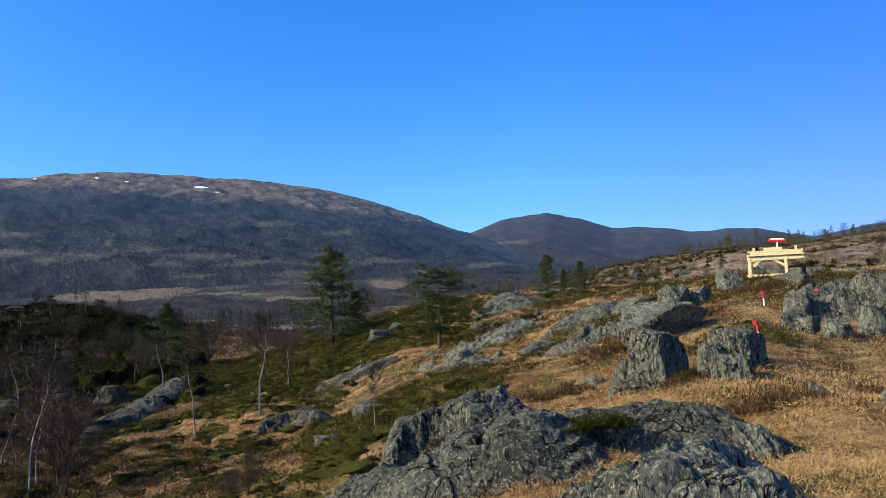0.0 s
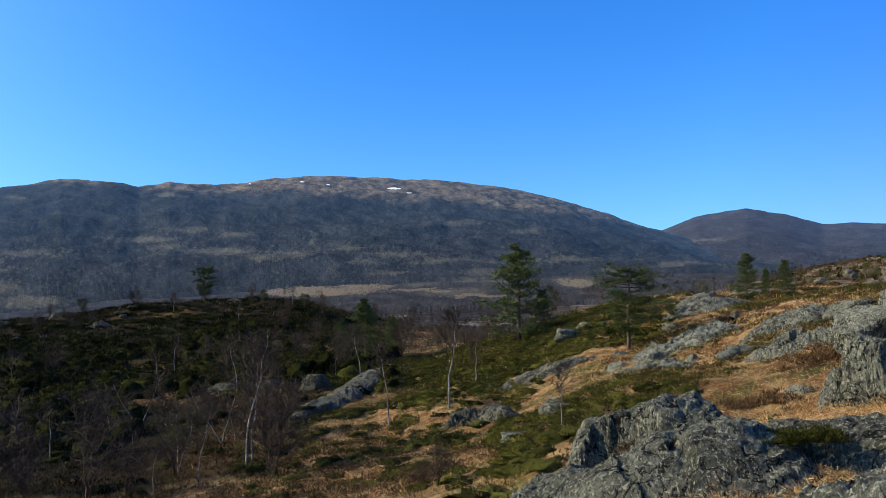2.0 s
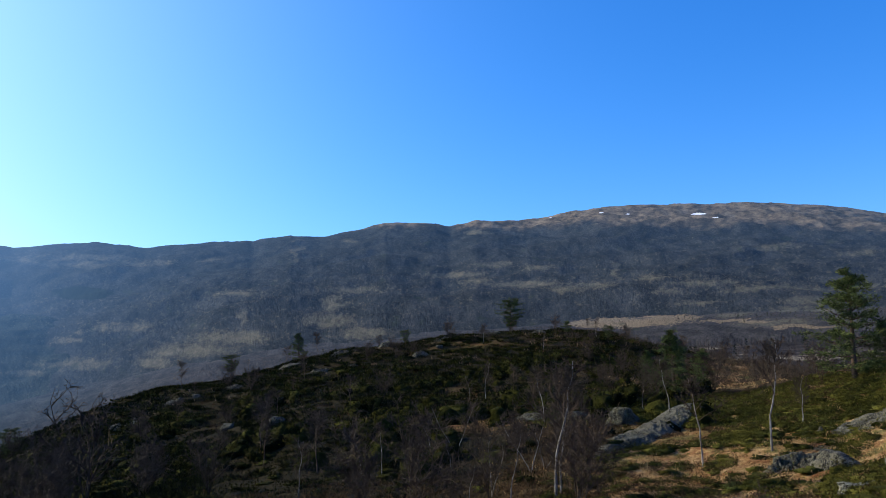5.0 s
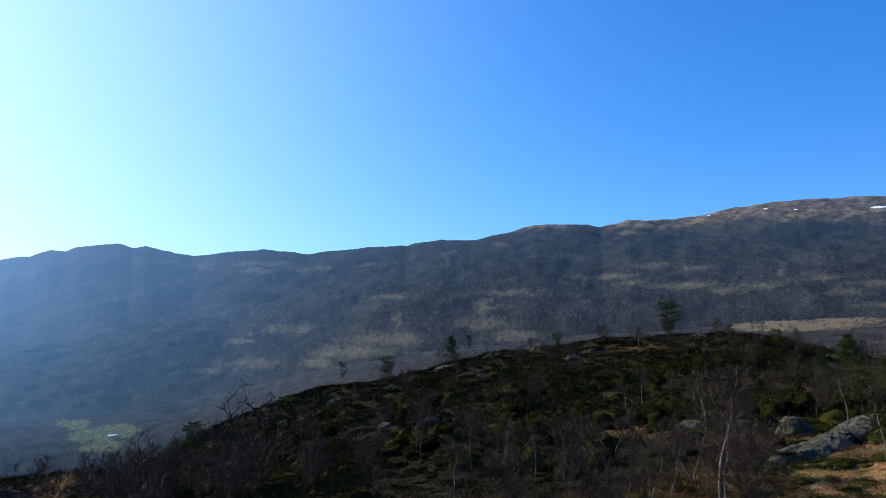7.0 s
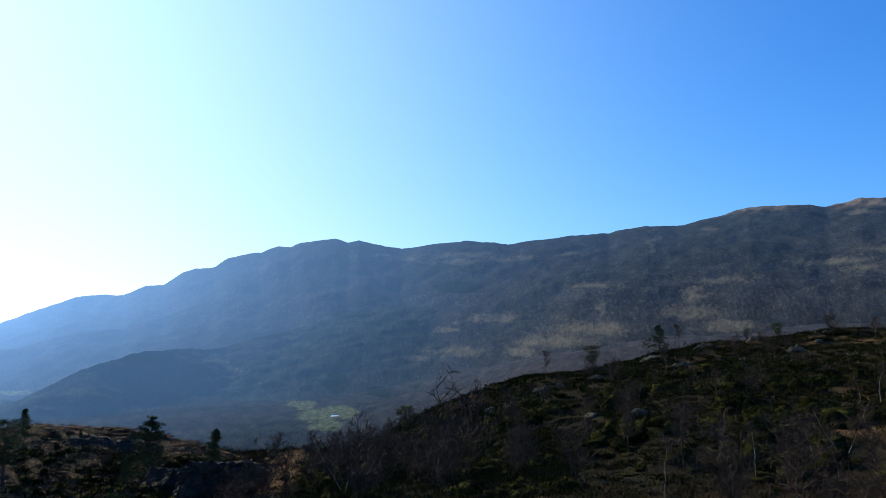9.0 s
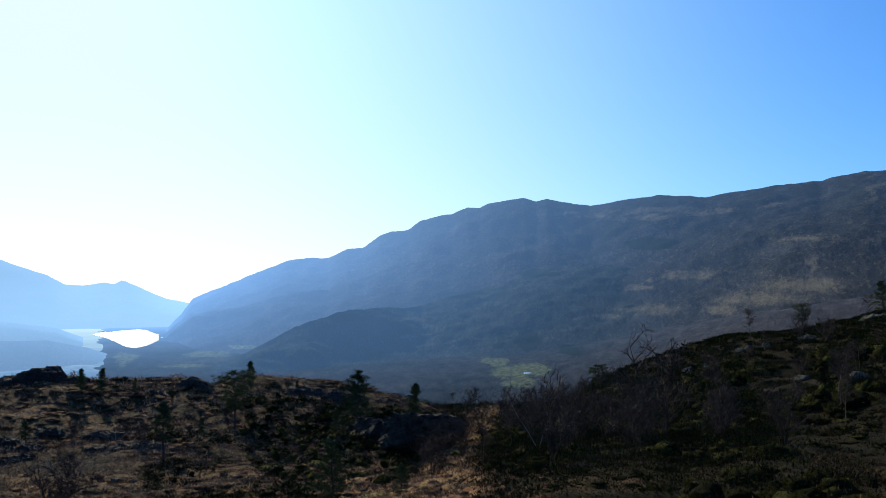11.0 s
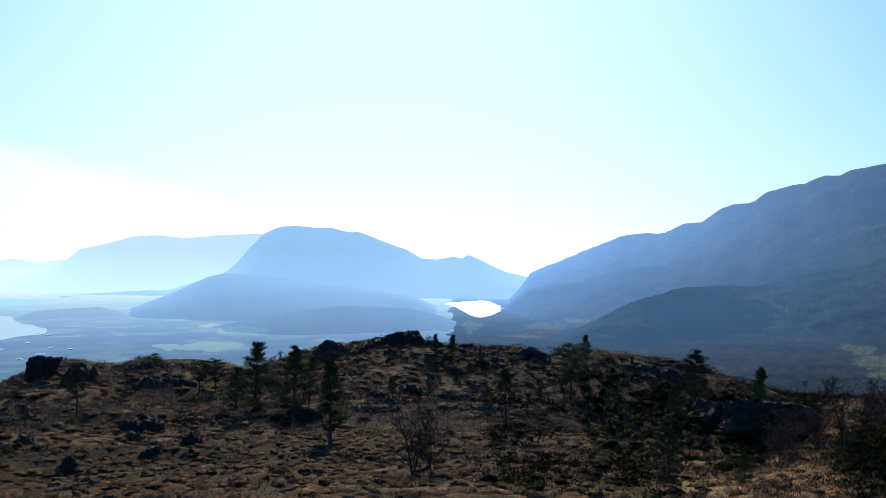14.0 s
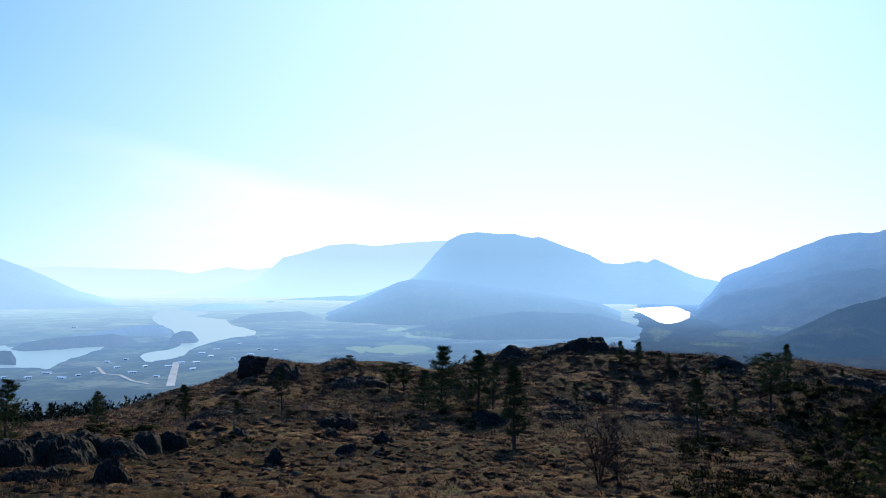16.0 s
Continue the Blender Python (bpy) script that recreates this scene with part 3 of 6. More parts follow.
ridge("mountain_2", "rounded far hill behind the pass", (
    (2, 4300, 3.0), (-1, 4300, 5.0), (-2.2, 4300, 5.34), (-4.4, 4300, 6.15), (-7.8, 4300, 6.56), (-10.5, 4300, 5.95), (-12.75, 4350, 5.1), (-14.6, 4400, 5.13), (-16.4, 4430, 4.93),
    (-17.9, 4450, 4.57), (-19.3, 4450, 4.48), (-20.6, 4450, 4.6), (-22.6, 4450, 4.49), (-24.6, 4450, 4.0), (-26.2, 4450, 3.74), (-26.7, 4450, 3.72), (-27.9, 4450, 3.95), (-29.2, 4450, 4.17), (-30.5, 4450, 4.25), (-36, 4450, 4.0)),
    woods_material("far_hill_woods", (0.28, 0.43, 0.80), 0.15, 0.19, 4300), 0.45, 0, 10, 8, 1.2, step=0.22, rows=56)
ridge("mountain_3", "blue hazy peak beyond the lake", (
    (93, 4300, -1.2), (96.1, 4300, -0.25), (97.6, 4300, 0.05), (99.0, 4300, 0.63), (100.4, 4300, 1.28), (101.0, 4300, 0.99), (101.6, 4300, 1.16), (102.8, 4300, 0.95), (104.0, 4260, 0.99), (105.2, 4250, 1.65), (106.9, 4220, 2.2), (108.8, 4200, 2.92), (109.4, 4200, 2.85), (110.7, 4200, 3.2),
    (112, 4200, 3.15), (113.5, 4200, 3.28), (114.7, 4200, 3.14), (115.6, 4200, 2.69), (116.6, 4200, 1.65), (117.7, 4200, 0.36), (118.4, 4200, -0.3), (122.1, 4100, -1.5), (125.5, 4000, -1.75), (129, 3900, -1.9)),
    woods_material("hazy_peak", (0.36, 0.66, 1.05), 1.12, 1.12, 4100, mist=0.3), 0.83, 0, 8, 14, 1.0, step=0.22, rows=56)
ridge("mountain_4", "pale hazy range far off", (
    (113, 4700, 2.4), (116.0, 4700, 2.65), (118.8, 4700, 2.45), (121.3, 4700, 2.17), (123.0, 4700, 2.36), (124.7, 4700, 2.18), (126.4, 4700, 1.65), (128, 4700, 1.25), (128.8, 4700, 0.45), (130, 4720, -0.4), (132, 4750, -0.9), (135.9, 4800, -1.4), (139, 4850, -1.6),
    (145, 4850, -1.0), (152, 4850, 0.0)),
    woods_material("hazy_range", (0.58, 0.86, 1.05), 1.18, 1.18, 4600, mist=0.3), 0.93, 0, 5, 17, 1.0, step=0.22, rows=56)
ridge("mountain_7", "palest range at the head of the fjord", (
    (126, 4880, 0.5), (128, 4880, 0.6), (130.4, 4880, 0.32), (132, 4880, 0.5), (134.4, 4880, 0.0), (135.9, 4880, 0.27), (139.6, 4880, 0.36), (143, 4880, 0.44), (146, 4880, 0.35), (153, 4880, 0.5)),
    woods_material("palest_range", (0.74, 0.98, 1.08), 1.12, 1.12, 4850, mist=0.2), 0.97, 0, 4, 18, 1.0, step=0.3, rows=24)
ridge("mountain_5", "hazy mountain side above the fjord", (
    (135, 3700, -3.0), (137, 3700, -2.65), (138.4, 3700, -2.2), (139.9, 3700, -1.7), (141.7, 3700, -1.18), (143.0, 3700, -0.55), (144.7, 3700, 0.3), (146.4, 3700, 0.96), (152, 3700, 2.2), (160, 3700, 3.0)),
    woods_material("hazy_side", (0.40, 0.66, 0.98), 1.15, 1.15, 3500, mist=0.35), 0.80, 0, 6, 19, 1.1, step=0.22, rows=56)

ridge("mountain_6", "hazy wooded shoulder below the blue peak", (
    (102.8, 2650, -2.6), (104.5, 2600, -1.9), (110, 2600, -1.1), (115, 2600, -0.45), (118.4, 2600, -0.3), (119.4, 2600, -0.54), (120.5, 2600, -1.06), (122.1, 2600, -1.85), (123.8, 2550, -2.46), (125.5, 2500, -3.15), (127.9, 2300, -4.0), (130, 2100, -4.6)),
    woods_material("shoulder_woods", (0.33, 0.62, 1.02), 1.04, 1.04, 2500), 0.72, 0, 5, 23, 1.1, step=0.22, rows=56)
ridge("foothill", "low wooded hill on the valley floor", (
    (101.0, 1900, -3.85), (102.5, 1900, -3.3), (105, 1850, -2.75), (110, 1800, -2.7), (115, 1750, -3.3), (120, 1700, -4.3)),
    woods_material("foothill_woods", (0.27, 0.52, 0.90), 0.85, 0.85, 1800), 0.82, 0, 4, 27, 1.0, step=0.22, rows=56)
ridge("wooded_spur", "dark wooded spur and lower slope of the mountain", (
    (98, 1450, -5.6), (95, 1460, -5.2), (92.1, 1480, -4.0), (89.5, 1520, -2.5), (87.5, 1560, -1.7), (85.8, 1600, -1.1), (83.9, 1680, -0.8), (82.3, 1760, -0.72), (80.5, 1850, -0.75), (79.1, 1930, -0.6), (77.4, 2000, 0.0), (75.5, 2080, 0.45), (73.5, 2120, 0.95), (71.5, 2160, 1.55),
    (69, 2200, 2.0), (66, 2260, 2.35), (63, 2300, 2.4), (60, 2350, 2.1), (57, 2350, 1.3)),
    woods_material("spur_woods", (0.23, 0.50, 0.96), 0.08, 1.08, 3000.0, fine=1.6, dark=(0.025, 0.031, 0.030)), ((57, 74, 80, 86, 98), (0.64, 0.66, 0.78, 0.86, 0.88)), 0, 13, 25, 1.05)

# ---- valley: floor, water, fields ----
def floor_material():
    m = Mat("valley_fields", 1.0, 0.0)
    plots = m.voronoi(0.009, stretch=(1.0, 0.8, 0.0), out="Color")
    tone = m.ramp(plots, [(0.2, (0.045, 0.055, 0.035)), (0.5, (0.085, 0.110, 0.055)), (0.8, (0.15, 0.15, 0.105))])
    groves = m.ramp(m.noise(0.014, 9, 0.8), [(0.42, 0.0), (0.54, 1.0)])
    c = m.mix(groves, tone, (0.022, 0.026, 0.024))
    edge = m.math("ADD", m.attribute("pasture"), m.math("MULTIPLY", m.math("ADD", m.noise(0.02, 7, 0.75), -0.5), 0.8))
    m.base(m.mix(m.ramp(edge, [(0.45, 0.0), (0.52, 0.9)]), c, (0.17, 0.21, 0.075)))
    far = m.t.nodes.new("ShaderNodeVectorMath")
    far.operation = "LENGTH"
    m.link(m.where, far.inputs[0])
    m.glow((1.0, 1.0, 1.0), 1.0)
    # haze painted into emission, hazier and paler with every kilometre
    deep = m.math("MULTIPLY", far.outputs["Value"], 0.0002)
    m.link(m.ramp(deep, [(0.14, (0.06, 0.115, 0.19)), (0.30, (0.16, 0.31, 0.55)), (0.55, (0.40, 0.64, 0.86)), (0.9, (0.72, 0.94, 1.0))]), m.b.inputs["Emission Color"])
    return m.m


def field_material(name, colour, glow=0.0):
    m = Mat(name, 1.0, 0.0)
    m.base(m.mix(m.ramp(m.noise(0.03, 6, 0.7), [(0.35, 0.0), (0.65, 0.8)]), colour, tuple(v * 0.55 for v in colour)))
    # distance haze put into emission, for boards, roofs and roads
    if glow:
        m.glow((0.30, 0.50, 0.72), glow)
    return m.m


WATER_Z = -124.0 + EYE


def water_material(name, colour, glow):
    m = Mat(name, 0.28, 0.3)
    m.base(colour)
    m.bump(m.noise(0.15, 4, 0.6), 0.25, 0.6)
    # emission added so the water looks pale through haze
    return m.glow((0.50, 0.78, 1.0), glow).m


def lake(name, label, shore, material):
    """shore: corners of bearing and angle below the horizon."""
    bm = bmesh.new()
    ring = []
    n = len(shore)
    for k in range(n):
        for s in range(6):
            t = s / 6
            p = [np.array(shore[(k + j) % n], float) for j in (-1, 0, 1, 2)]
            q = 0.5 * (2 * p[1] + (p[2] - p[0]) * t + (2 * p[0] - 5 * p[1] + 4 * p[2] - p[3]) * t ** 2 + (3 * p[1] - p[0] - 3 * p[2] + p[3]) * t ** 3)
            r = min(124.0 / math.tan(radians(q[1])), 4900) * (1 + 0.012 * float(fbm(np.array([k * 3.1 + t * 3.1]), np.array([n * 1.0]), 3, 77)[0]))
            ring.append(bm.verts.new((-math.sin(radians(q[0])) * r, math.cos(radians(q[0])) * r, WATER_Z)))
    bm.faces.new(ring)
    bmesh.ops.recalc_face_normals(bm, faces=bm.faces)
    if bm.faces[:][0].normal.z < 0:
        bmesh.ops.reverse_faces(bm, faces=bm.faces)
    me = bpy.data.meshes.new(name)
    bm.to_mesh(me)
    bm.free()
    me.materials.append(material)
    return tagged(new(name, me), label, "lake", kind="structure")


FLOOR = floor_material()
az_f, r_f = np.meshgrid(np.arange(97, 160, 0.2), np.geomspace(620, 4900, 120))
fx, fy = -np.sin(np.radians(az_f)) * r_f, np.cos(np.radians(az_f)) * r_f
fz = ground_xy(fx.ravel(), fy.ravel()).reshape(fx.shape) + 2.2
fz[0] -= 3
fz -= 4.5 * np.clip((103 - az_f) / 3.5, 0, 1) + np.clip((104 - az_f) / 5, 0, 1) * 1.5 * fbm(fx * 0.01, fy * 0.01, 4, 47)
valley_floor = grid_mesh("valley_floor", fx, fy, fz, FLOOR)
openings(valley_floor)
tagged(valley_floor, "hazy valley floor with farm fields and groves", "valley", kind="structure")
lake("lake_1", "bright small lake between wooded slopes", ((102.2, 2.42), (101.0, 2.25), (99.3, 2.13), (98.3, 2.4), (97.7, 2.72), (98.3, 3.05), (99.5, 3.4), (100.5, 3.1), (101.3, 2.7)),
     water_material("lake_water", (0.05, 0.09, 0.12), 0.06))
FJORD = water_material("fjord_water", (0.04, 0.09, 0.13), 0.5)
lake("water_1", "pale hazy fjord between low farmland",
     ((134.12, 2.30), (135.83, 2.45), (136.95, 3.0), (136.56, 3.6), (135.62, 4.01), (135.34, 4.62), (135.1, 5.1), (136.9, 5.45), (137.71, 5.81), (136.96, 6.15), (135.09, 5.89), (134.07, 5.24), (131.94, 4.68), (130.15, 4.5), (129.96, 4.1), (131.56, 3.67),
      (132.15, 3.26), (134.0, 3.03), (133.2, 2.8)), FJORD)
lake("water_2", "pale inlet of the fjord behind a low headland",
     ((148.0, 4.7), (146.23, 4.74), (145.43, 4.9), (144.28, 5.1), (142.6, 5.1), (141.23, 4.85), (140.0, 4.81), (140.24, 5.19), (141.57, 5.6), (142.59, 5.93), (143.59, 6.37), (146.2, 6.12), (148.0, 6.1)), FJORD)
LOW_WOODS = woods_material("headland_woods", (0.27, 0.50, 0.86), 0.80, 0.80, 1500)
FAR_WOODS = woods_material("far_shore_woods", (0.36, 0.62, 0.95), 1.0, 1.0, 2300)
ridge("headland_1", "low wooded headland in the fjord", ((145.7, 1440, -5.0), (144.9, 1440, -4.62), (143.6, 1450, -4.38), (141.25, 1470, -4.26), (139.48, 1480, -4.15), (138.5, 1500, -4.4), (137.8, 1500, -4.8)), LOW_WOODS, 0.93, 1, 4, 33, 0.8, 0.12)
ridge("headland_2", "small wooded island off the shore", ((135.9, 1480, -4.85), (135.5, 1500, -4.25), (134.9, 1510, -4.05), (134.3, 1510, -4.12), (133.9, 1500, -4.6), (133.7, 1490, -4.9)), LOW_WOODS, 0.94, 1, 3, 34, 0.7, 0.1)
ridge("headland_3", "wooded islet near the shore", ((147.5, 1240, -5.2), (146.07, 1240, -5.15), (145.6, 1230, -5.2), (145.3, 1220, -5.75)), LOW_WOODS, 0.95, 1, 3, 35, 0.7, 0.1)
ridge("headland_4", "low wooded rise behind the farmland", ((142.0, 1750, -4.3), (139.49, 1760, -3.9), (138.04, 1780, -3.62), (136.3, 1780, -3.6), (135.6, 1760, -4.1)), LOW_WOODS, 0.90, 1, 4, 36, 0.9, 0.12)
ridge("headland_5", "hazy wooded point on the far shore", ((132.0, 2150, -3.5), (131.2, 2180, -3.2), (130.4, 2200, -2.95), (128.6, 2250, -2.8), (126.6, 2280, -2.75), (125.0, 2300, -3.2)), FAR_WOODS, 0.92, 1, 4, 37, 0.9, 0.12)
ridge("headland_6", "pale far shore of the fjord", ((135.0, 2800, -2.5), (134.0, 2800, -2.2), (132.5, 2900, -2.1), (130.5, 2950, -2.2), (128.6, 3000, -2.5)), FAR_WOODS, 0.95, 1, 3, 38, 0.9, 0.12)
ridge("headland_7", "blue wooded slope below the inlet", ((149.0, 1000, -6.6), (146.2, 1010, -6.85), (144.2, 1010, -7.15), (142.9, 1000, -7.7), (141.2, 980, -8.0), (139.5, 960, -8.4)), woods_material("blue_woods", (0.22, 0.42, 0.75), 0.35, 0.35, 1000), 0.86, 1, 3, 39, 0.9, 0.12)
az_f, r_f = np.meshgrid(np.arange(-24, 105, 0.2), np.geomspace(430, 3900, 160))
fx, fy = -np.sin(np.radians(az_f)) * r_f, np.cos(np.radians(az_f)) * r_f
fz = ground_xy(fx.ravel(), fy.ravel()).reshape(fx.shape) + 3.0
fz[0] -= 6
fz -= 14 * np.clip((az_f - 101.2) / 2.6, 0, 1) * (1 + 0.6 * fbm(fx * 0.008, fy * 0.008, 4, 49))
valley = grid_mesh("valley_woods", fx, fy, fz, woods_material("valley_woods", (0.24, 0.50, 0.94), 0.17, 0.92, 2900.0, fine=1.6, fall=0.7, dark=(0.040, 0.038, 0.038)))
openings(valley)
# the wood colour darkens in patches from bearing 56 on
darker = np.clip((az_f - 56) / 16, 0, 1) * np.clip(0.85 + 0.4 * fbm(fx * 0.006, fy * 0.006, 4, 52), 0, 1)
valley.data.attributes.new("dense", "FLOAT", "POINT").data.foreach_set("value", darker.ravel().astype(np.float32))
tagged(valley, "bare birch woods and bogs on the valley floor", "valley", kind="structure")
# ---- builders ----
def part(name, bm, material, parent=None, label=""):
    me = bpy.data.meshes.new(name)
    bm.to_mesh(me)
    bm.free()
    me.materials.append(material)
    ob = new(name, me)
    ob.parent = parent
    return tagged(ob, label)


def raw_mesh(name, verts, tris, material, parent=None, smooth=False):
    me = bpy.data.meshes.new(name)
    verts, tris = np.asarray(verts, np.float32), np.asarray(tris, np.int32)
    me.vertices.add(len(verts))
    me.vertices.foreach_set("co", verts.ravel())
    me.loops.add(tris.size)
    me.loops.foreach_set("vertex_index", tris.ravel())
    me.polygons.add(len(tris))
    me.polygons.foreach_set("loop_start", np.arange(0, tris.size, 3, dtype=np.int32))
    if smooth:
        me.polygons.foreach_set("use_smooth", np.ones(len(tris), bool))
    me.update(calc_edges=True)
    me.materials.append(material)
    ob = new(name, me)
    ob.parent = parent
    return ob


def tube(points, radii, sides=5):
    """A tapered tube along points: vertices and triangles."""
    pts, rad = np.asarray(points, float), np.asarray(radii, float)
    d = np.gradient(pts, axis=0)
    d /= np.linalg.norm(d, axis=1, keepdims=True) + 1e-9
    ref = np.where(np.abs(d[:, 2:3]) > 0.9, np.array([[1.0, 0, 0]]), np.array([[0, 0, 1.0]]))
    u = np.cross(d, ref)
    u /= np.linalg.norm(u, axis=1, keepdims=True) + 1e-9
    v = np.cross(d, u)
    a = np.linspace(0, 2 * np.pi, sides, endpoint=False)
    ring = pts[:, None] + rad[:, None, None] * (np.cos(a)[None, :, None] * u[:, None] + np.sin(a)[None, :, None] * v[:, None])
    n = len(pts)
    i = np.arange(n * sides).reshape(n, sides)
    j = np.roll(i, -1, 1)
    quads = np.stack([i[:-1], j[:-1], j[1:], i[1:]], -1).reshape(-1, 4)
    return ring.reshape(-1, 3), np.concatenate([quads[:, [0, 1, 2]], quads[:, [0, 2, 3]]])


class Pile:
    """Collects pieces of triangles into one mesh."""

    def __init__(self):
        self.v, self.t, self.n = [], [], 0

    def add(self, v, t):
        self.v.append(np.asarray(v))
        self.t.append(np.asarray(t) + self.n)
        self.n += len(v)

    def mesh(self, name, material, parent=None, smooth=False):
        return raw_mesh(name, np.concatenate(self.v), np.concatenate(self.t), material, parent, smooth)


def slivers(rng, centre, direction, length, width):
    """One thin triangle for each row, from its centre along its direction."""
    n = len(centre)
    side = np.cross(direction, rng.normal(size=(n, 3)))
    side /= np.linalg.norm(side, axis=1, keepdims=True) + 1e-9
    w = np.asarray(width).reshape(-1, 1) * 0.5
    v = np.stack([centre - side * w, centre + side * w, centre + direction * np.asarray(length).reshape(-1, 1)], 1).reshape(-1, 3)
    return v, np.arange(3 * n).reshape(-1, 3)


def unit_rows(v):
    return v / (np.linalg.norm(v, axis=1, keepdims=True) + 1e-9)


# ---- stone ----
def rock_material(name="lichen_rock", moss=0.6, tone_low=(0.72, 0.70, 0.56), tone_high=(0.95, 0.92, 0.74), run=(1.5, 1.0, 0.42), crust=0.75):
    m = Mat(name, 0.92, 0.15)
    base = m.ramp(m.noise(1.3, 6, 0.65, warp=0.4), [(0.34, (0.085, 0.085, 0.074)), (0.5, (0.165, 0.165, 0.145)), (0.68, (0.265, 0.265, 0.235))])
    grooves = m.noise(9.0, 6, 0.7, stretch=run, warp=0.5)
    c = m.mix(m.ramp(grooves, [(0.40, 0.85), (0.49, 0.0)]), base, (0.040, 0.040, 0.036))
    flecks = m.noise(24.0, 5, 0.75, stretch=(1.2, 1.0, 0.7), warp=0.3)
    c = m.mix(m.ramp(flecks, [(0.535, 0.0), (0.585, crust)]), c, (0.46, 0.46, 0.40))
    c = m.mix(m.ramp(m.noise(19.0, 6, 0.8, stretch=(1.3, 1.0, 0.6), warp=0.3), [(0.53, 0.0), (0.58, 0.8)]), c, (0.030, 0.030, 0.026))
    seam = m.math("ABSOLUTE", m.math("SUBTRACT", m.noise(1.9, 4, 0.6, stretch=(1.0, 1.0, 0.7), warp=0.8), 0.5))
    crack = m.ramp(seam, [(0.004, 1.0), (0.013, 0.0)])
    c = m.mix(crack, c, (0.010, 0.010, 0.009))
    c = m.mix(m.ramp(m.noise(2.6, 7, 0.75), [(0.75 - moss * 0.2, 0.0), (0.80 - moss * 0.2, moss)]), c, m.ramp(m.noise(40, 5, 0.8), [(0.35, (0.03, 0.03, 0.012)), (0.65, (0.17, 0.16, 0.06))]))
    tone = m.ramp(m.random(), [(0.0, tone_low), (1.0, tone_high)])
    m.base(m.mix(1.0, c, tone, "MULTIPLY"))
    relief = m.math("SUBTRACT", m.math("ADD", m.math("MULTIPLY", grooves, 1.3), m.math("MULTIPLY", flecks, 0.35)), m.math("MULTIPLY", crack, 0.5))
    return m.bump(relief, 1.0, 0.09).m


ROCK = rock_material()
SLAB_ROCK = rock_material("crusted_rock", 0.7, (0.58, 0.56, 0.44), (0.68, 0.66, 0.52), (1.3, 0.8, 1.5), 1.0)
# shade of backlit faces put into ROCK's tone, for the knoll
SHADED_ROCK = rock_material("dark_lichen_rock", 0.8, (0.16, 0.128, 0.088), (0.27, 0.215, 0.15))
# more moss than ROCK; the lowered tone stands in for backlit shade
SHADED_MOSSY = rock_material("mossy_rock", 0.95, (0.44, 0.41, 0.32), (0.64, 0.59, 0.46))


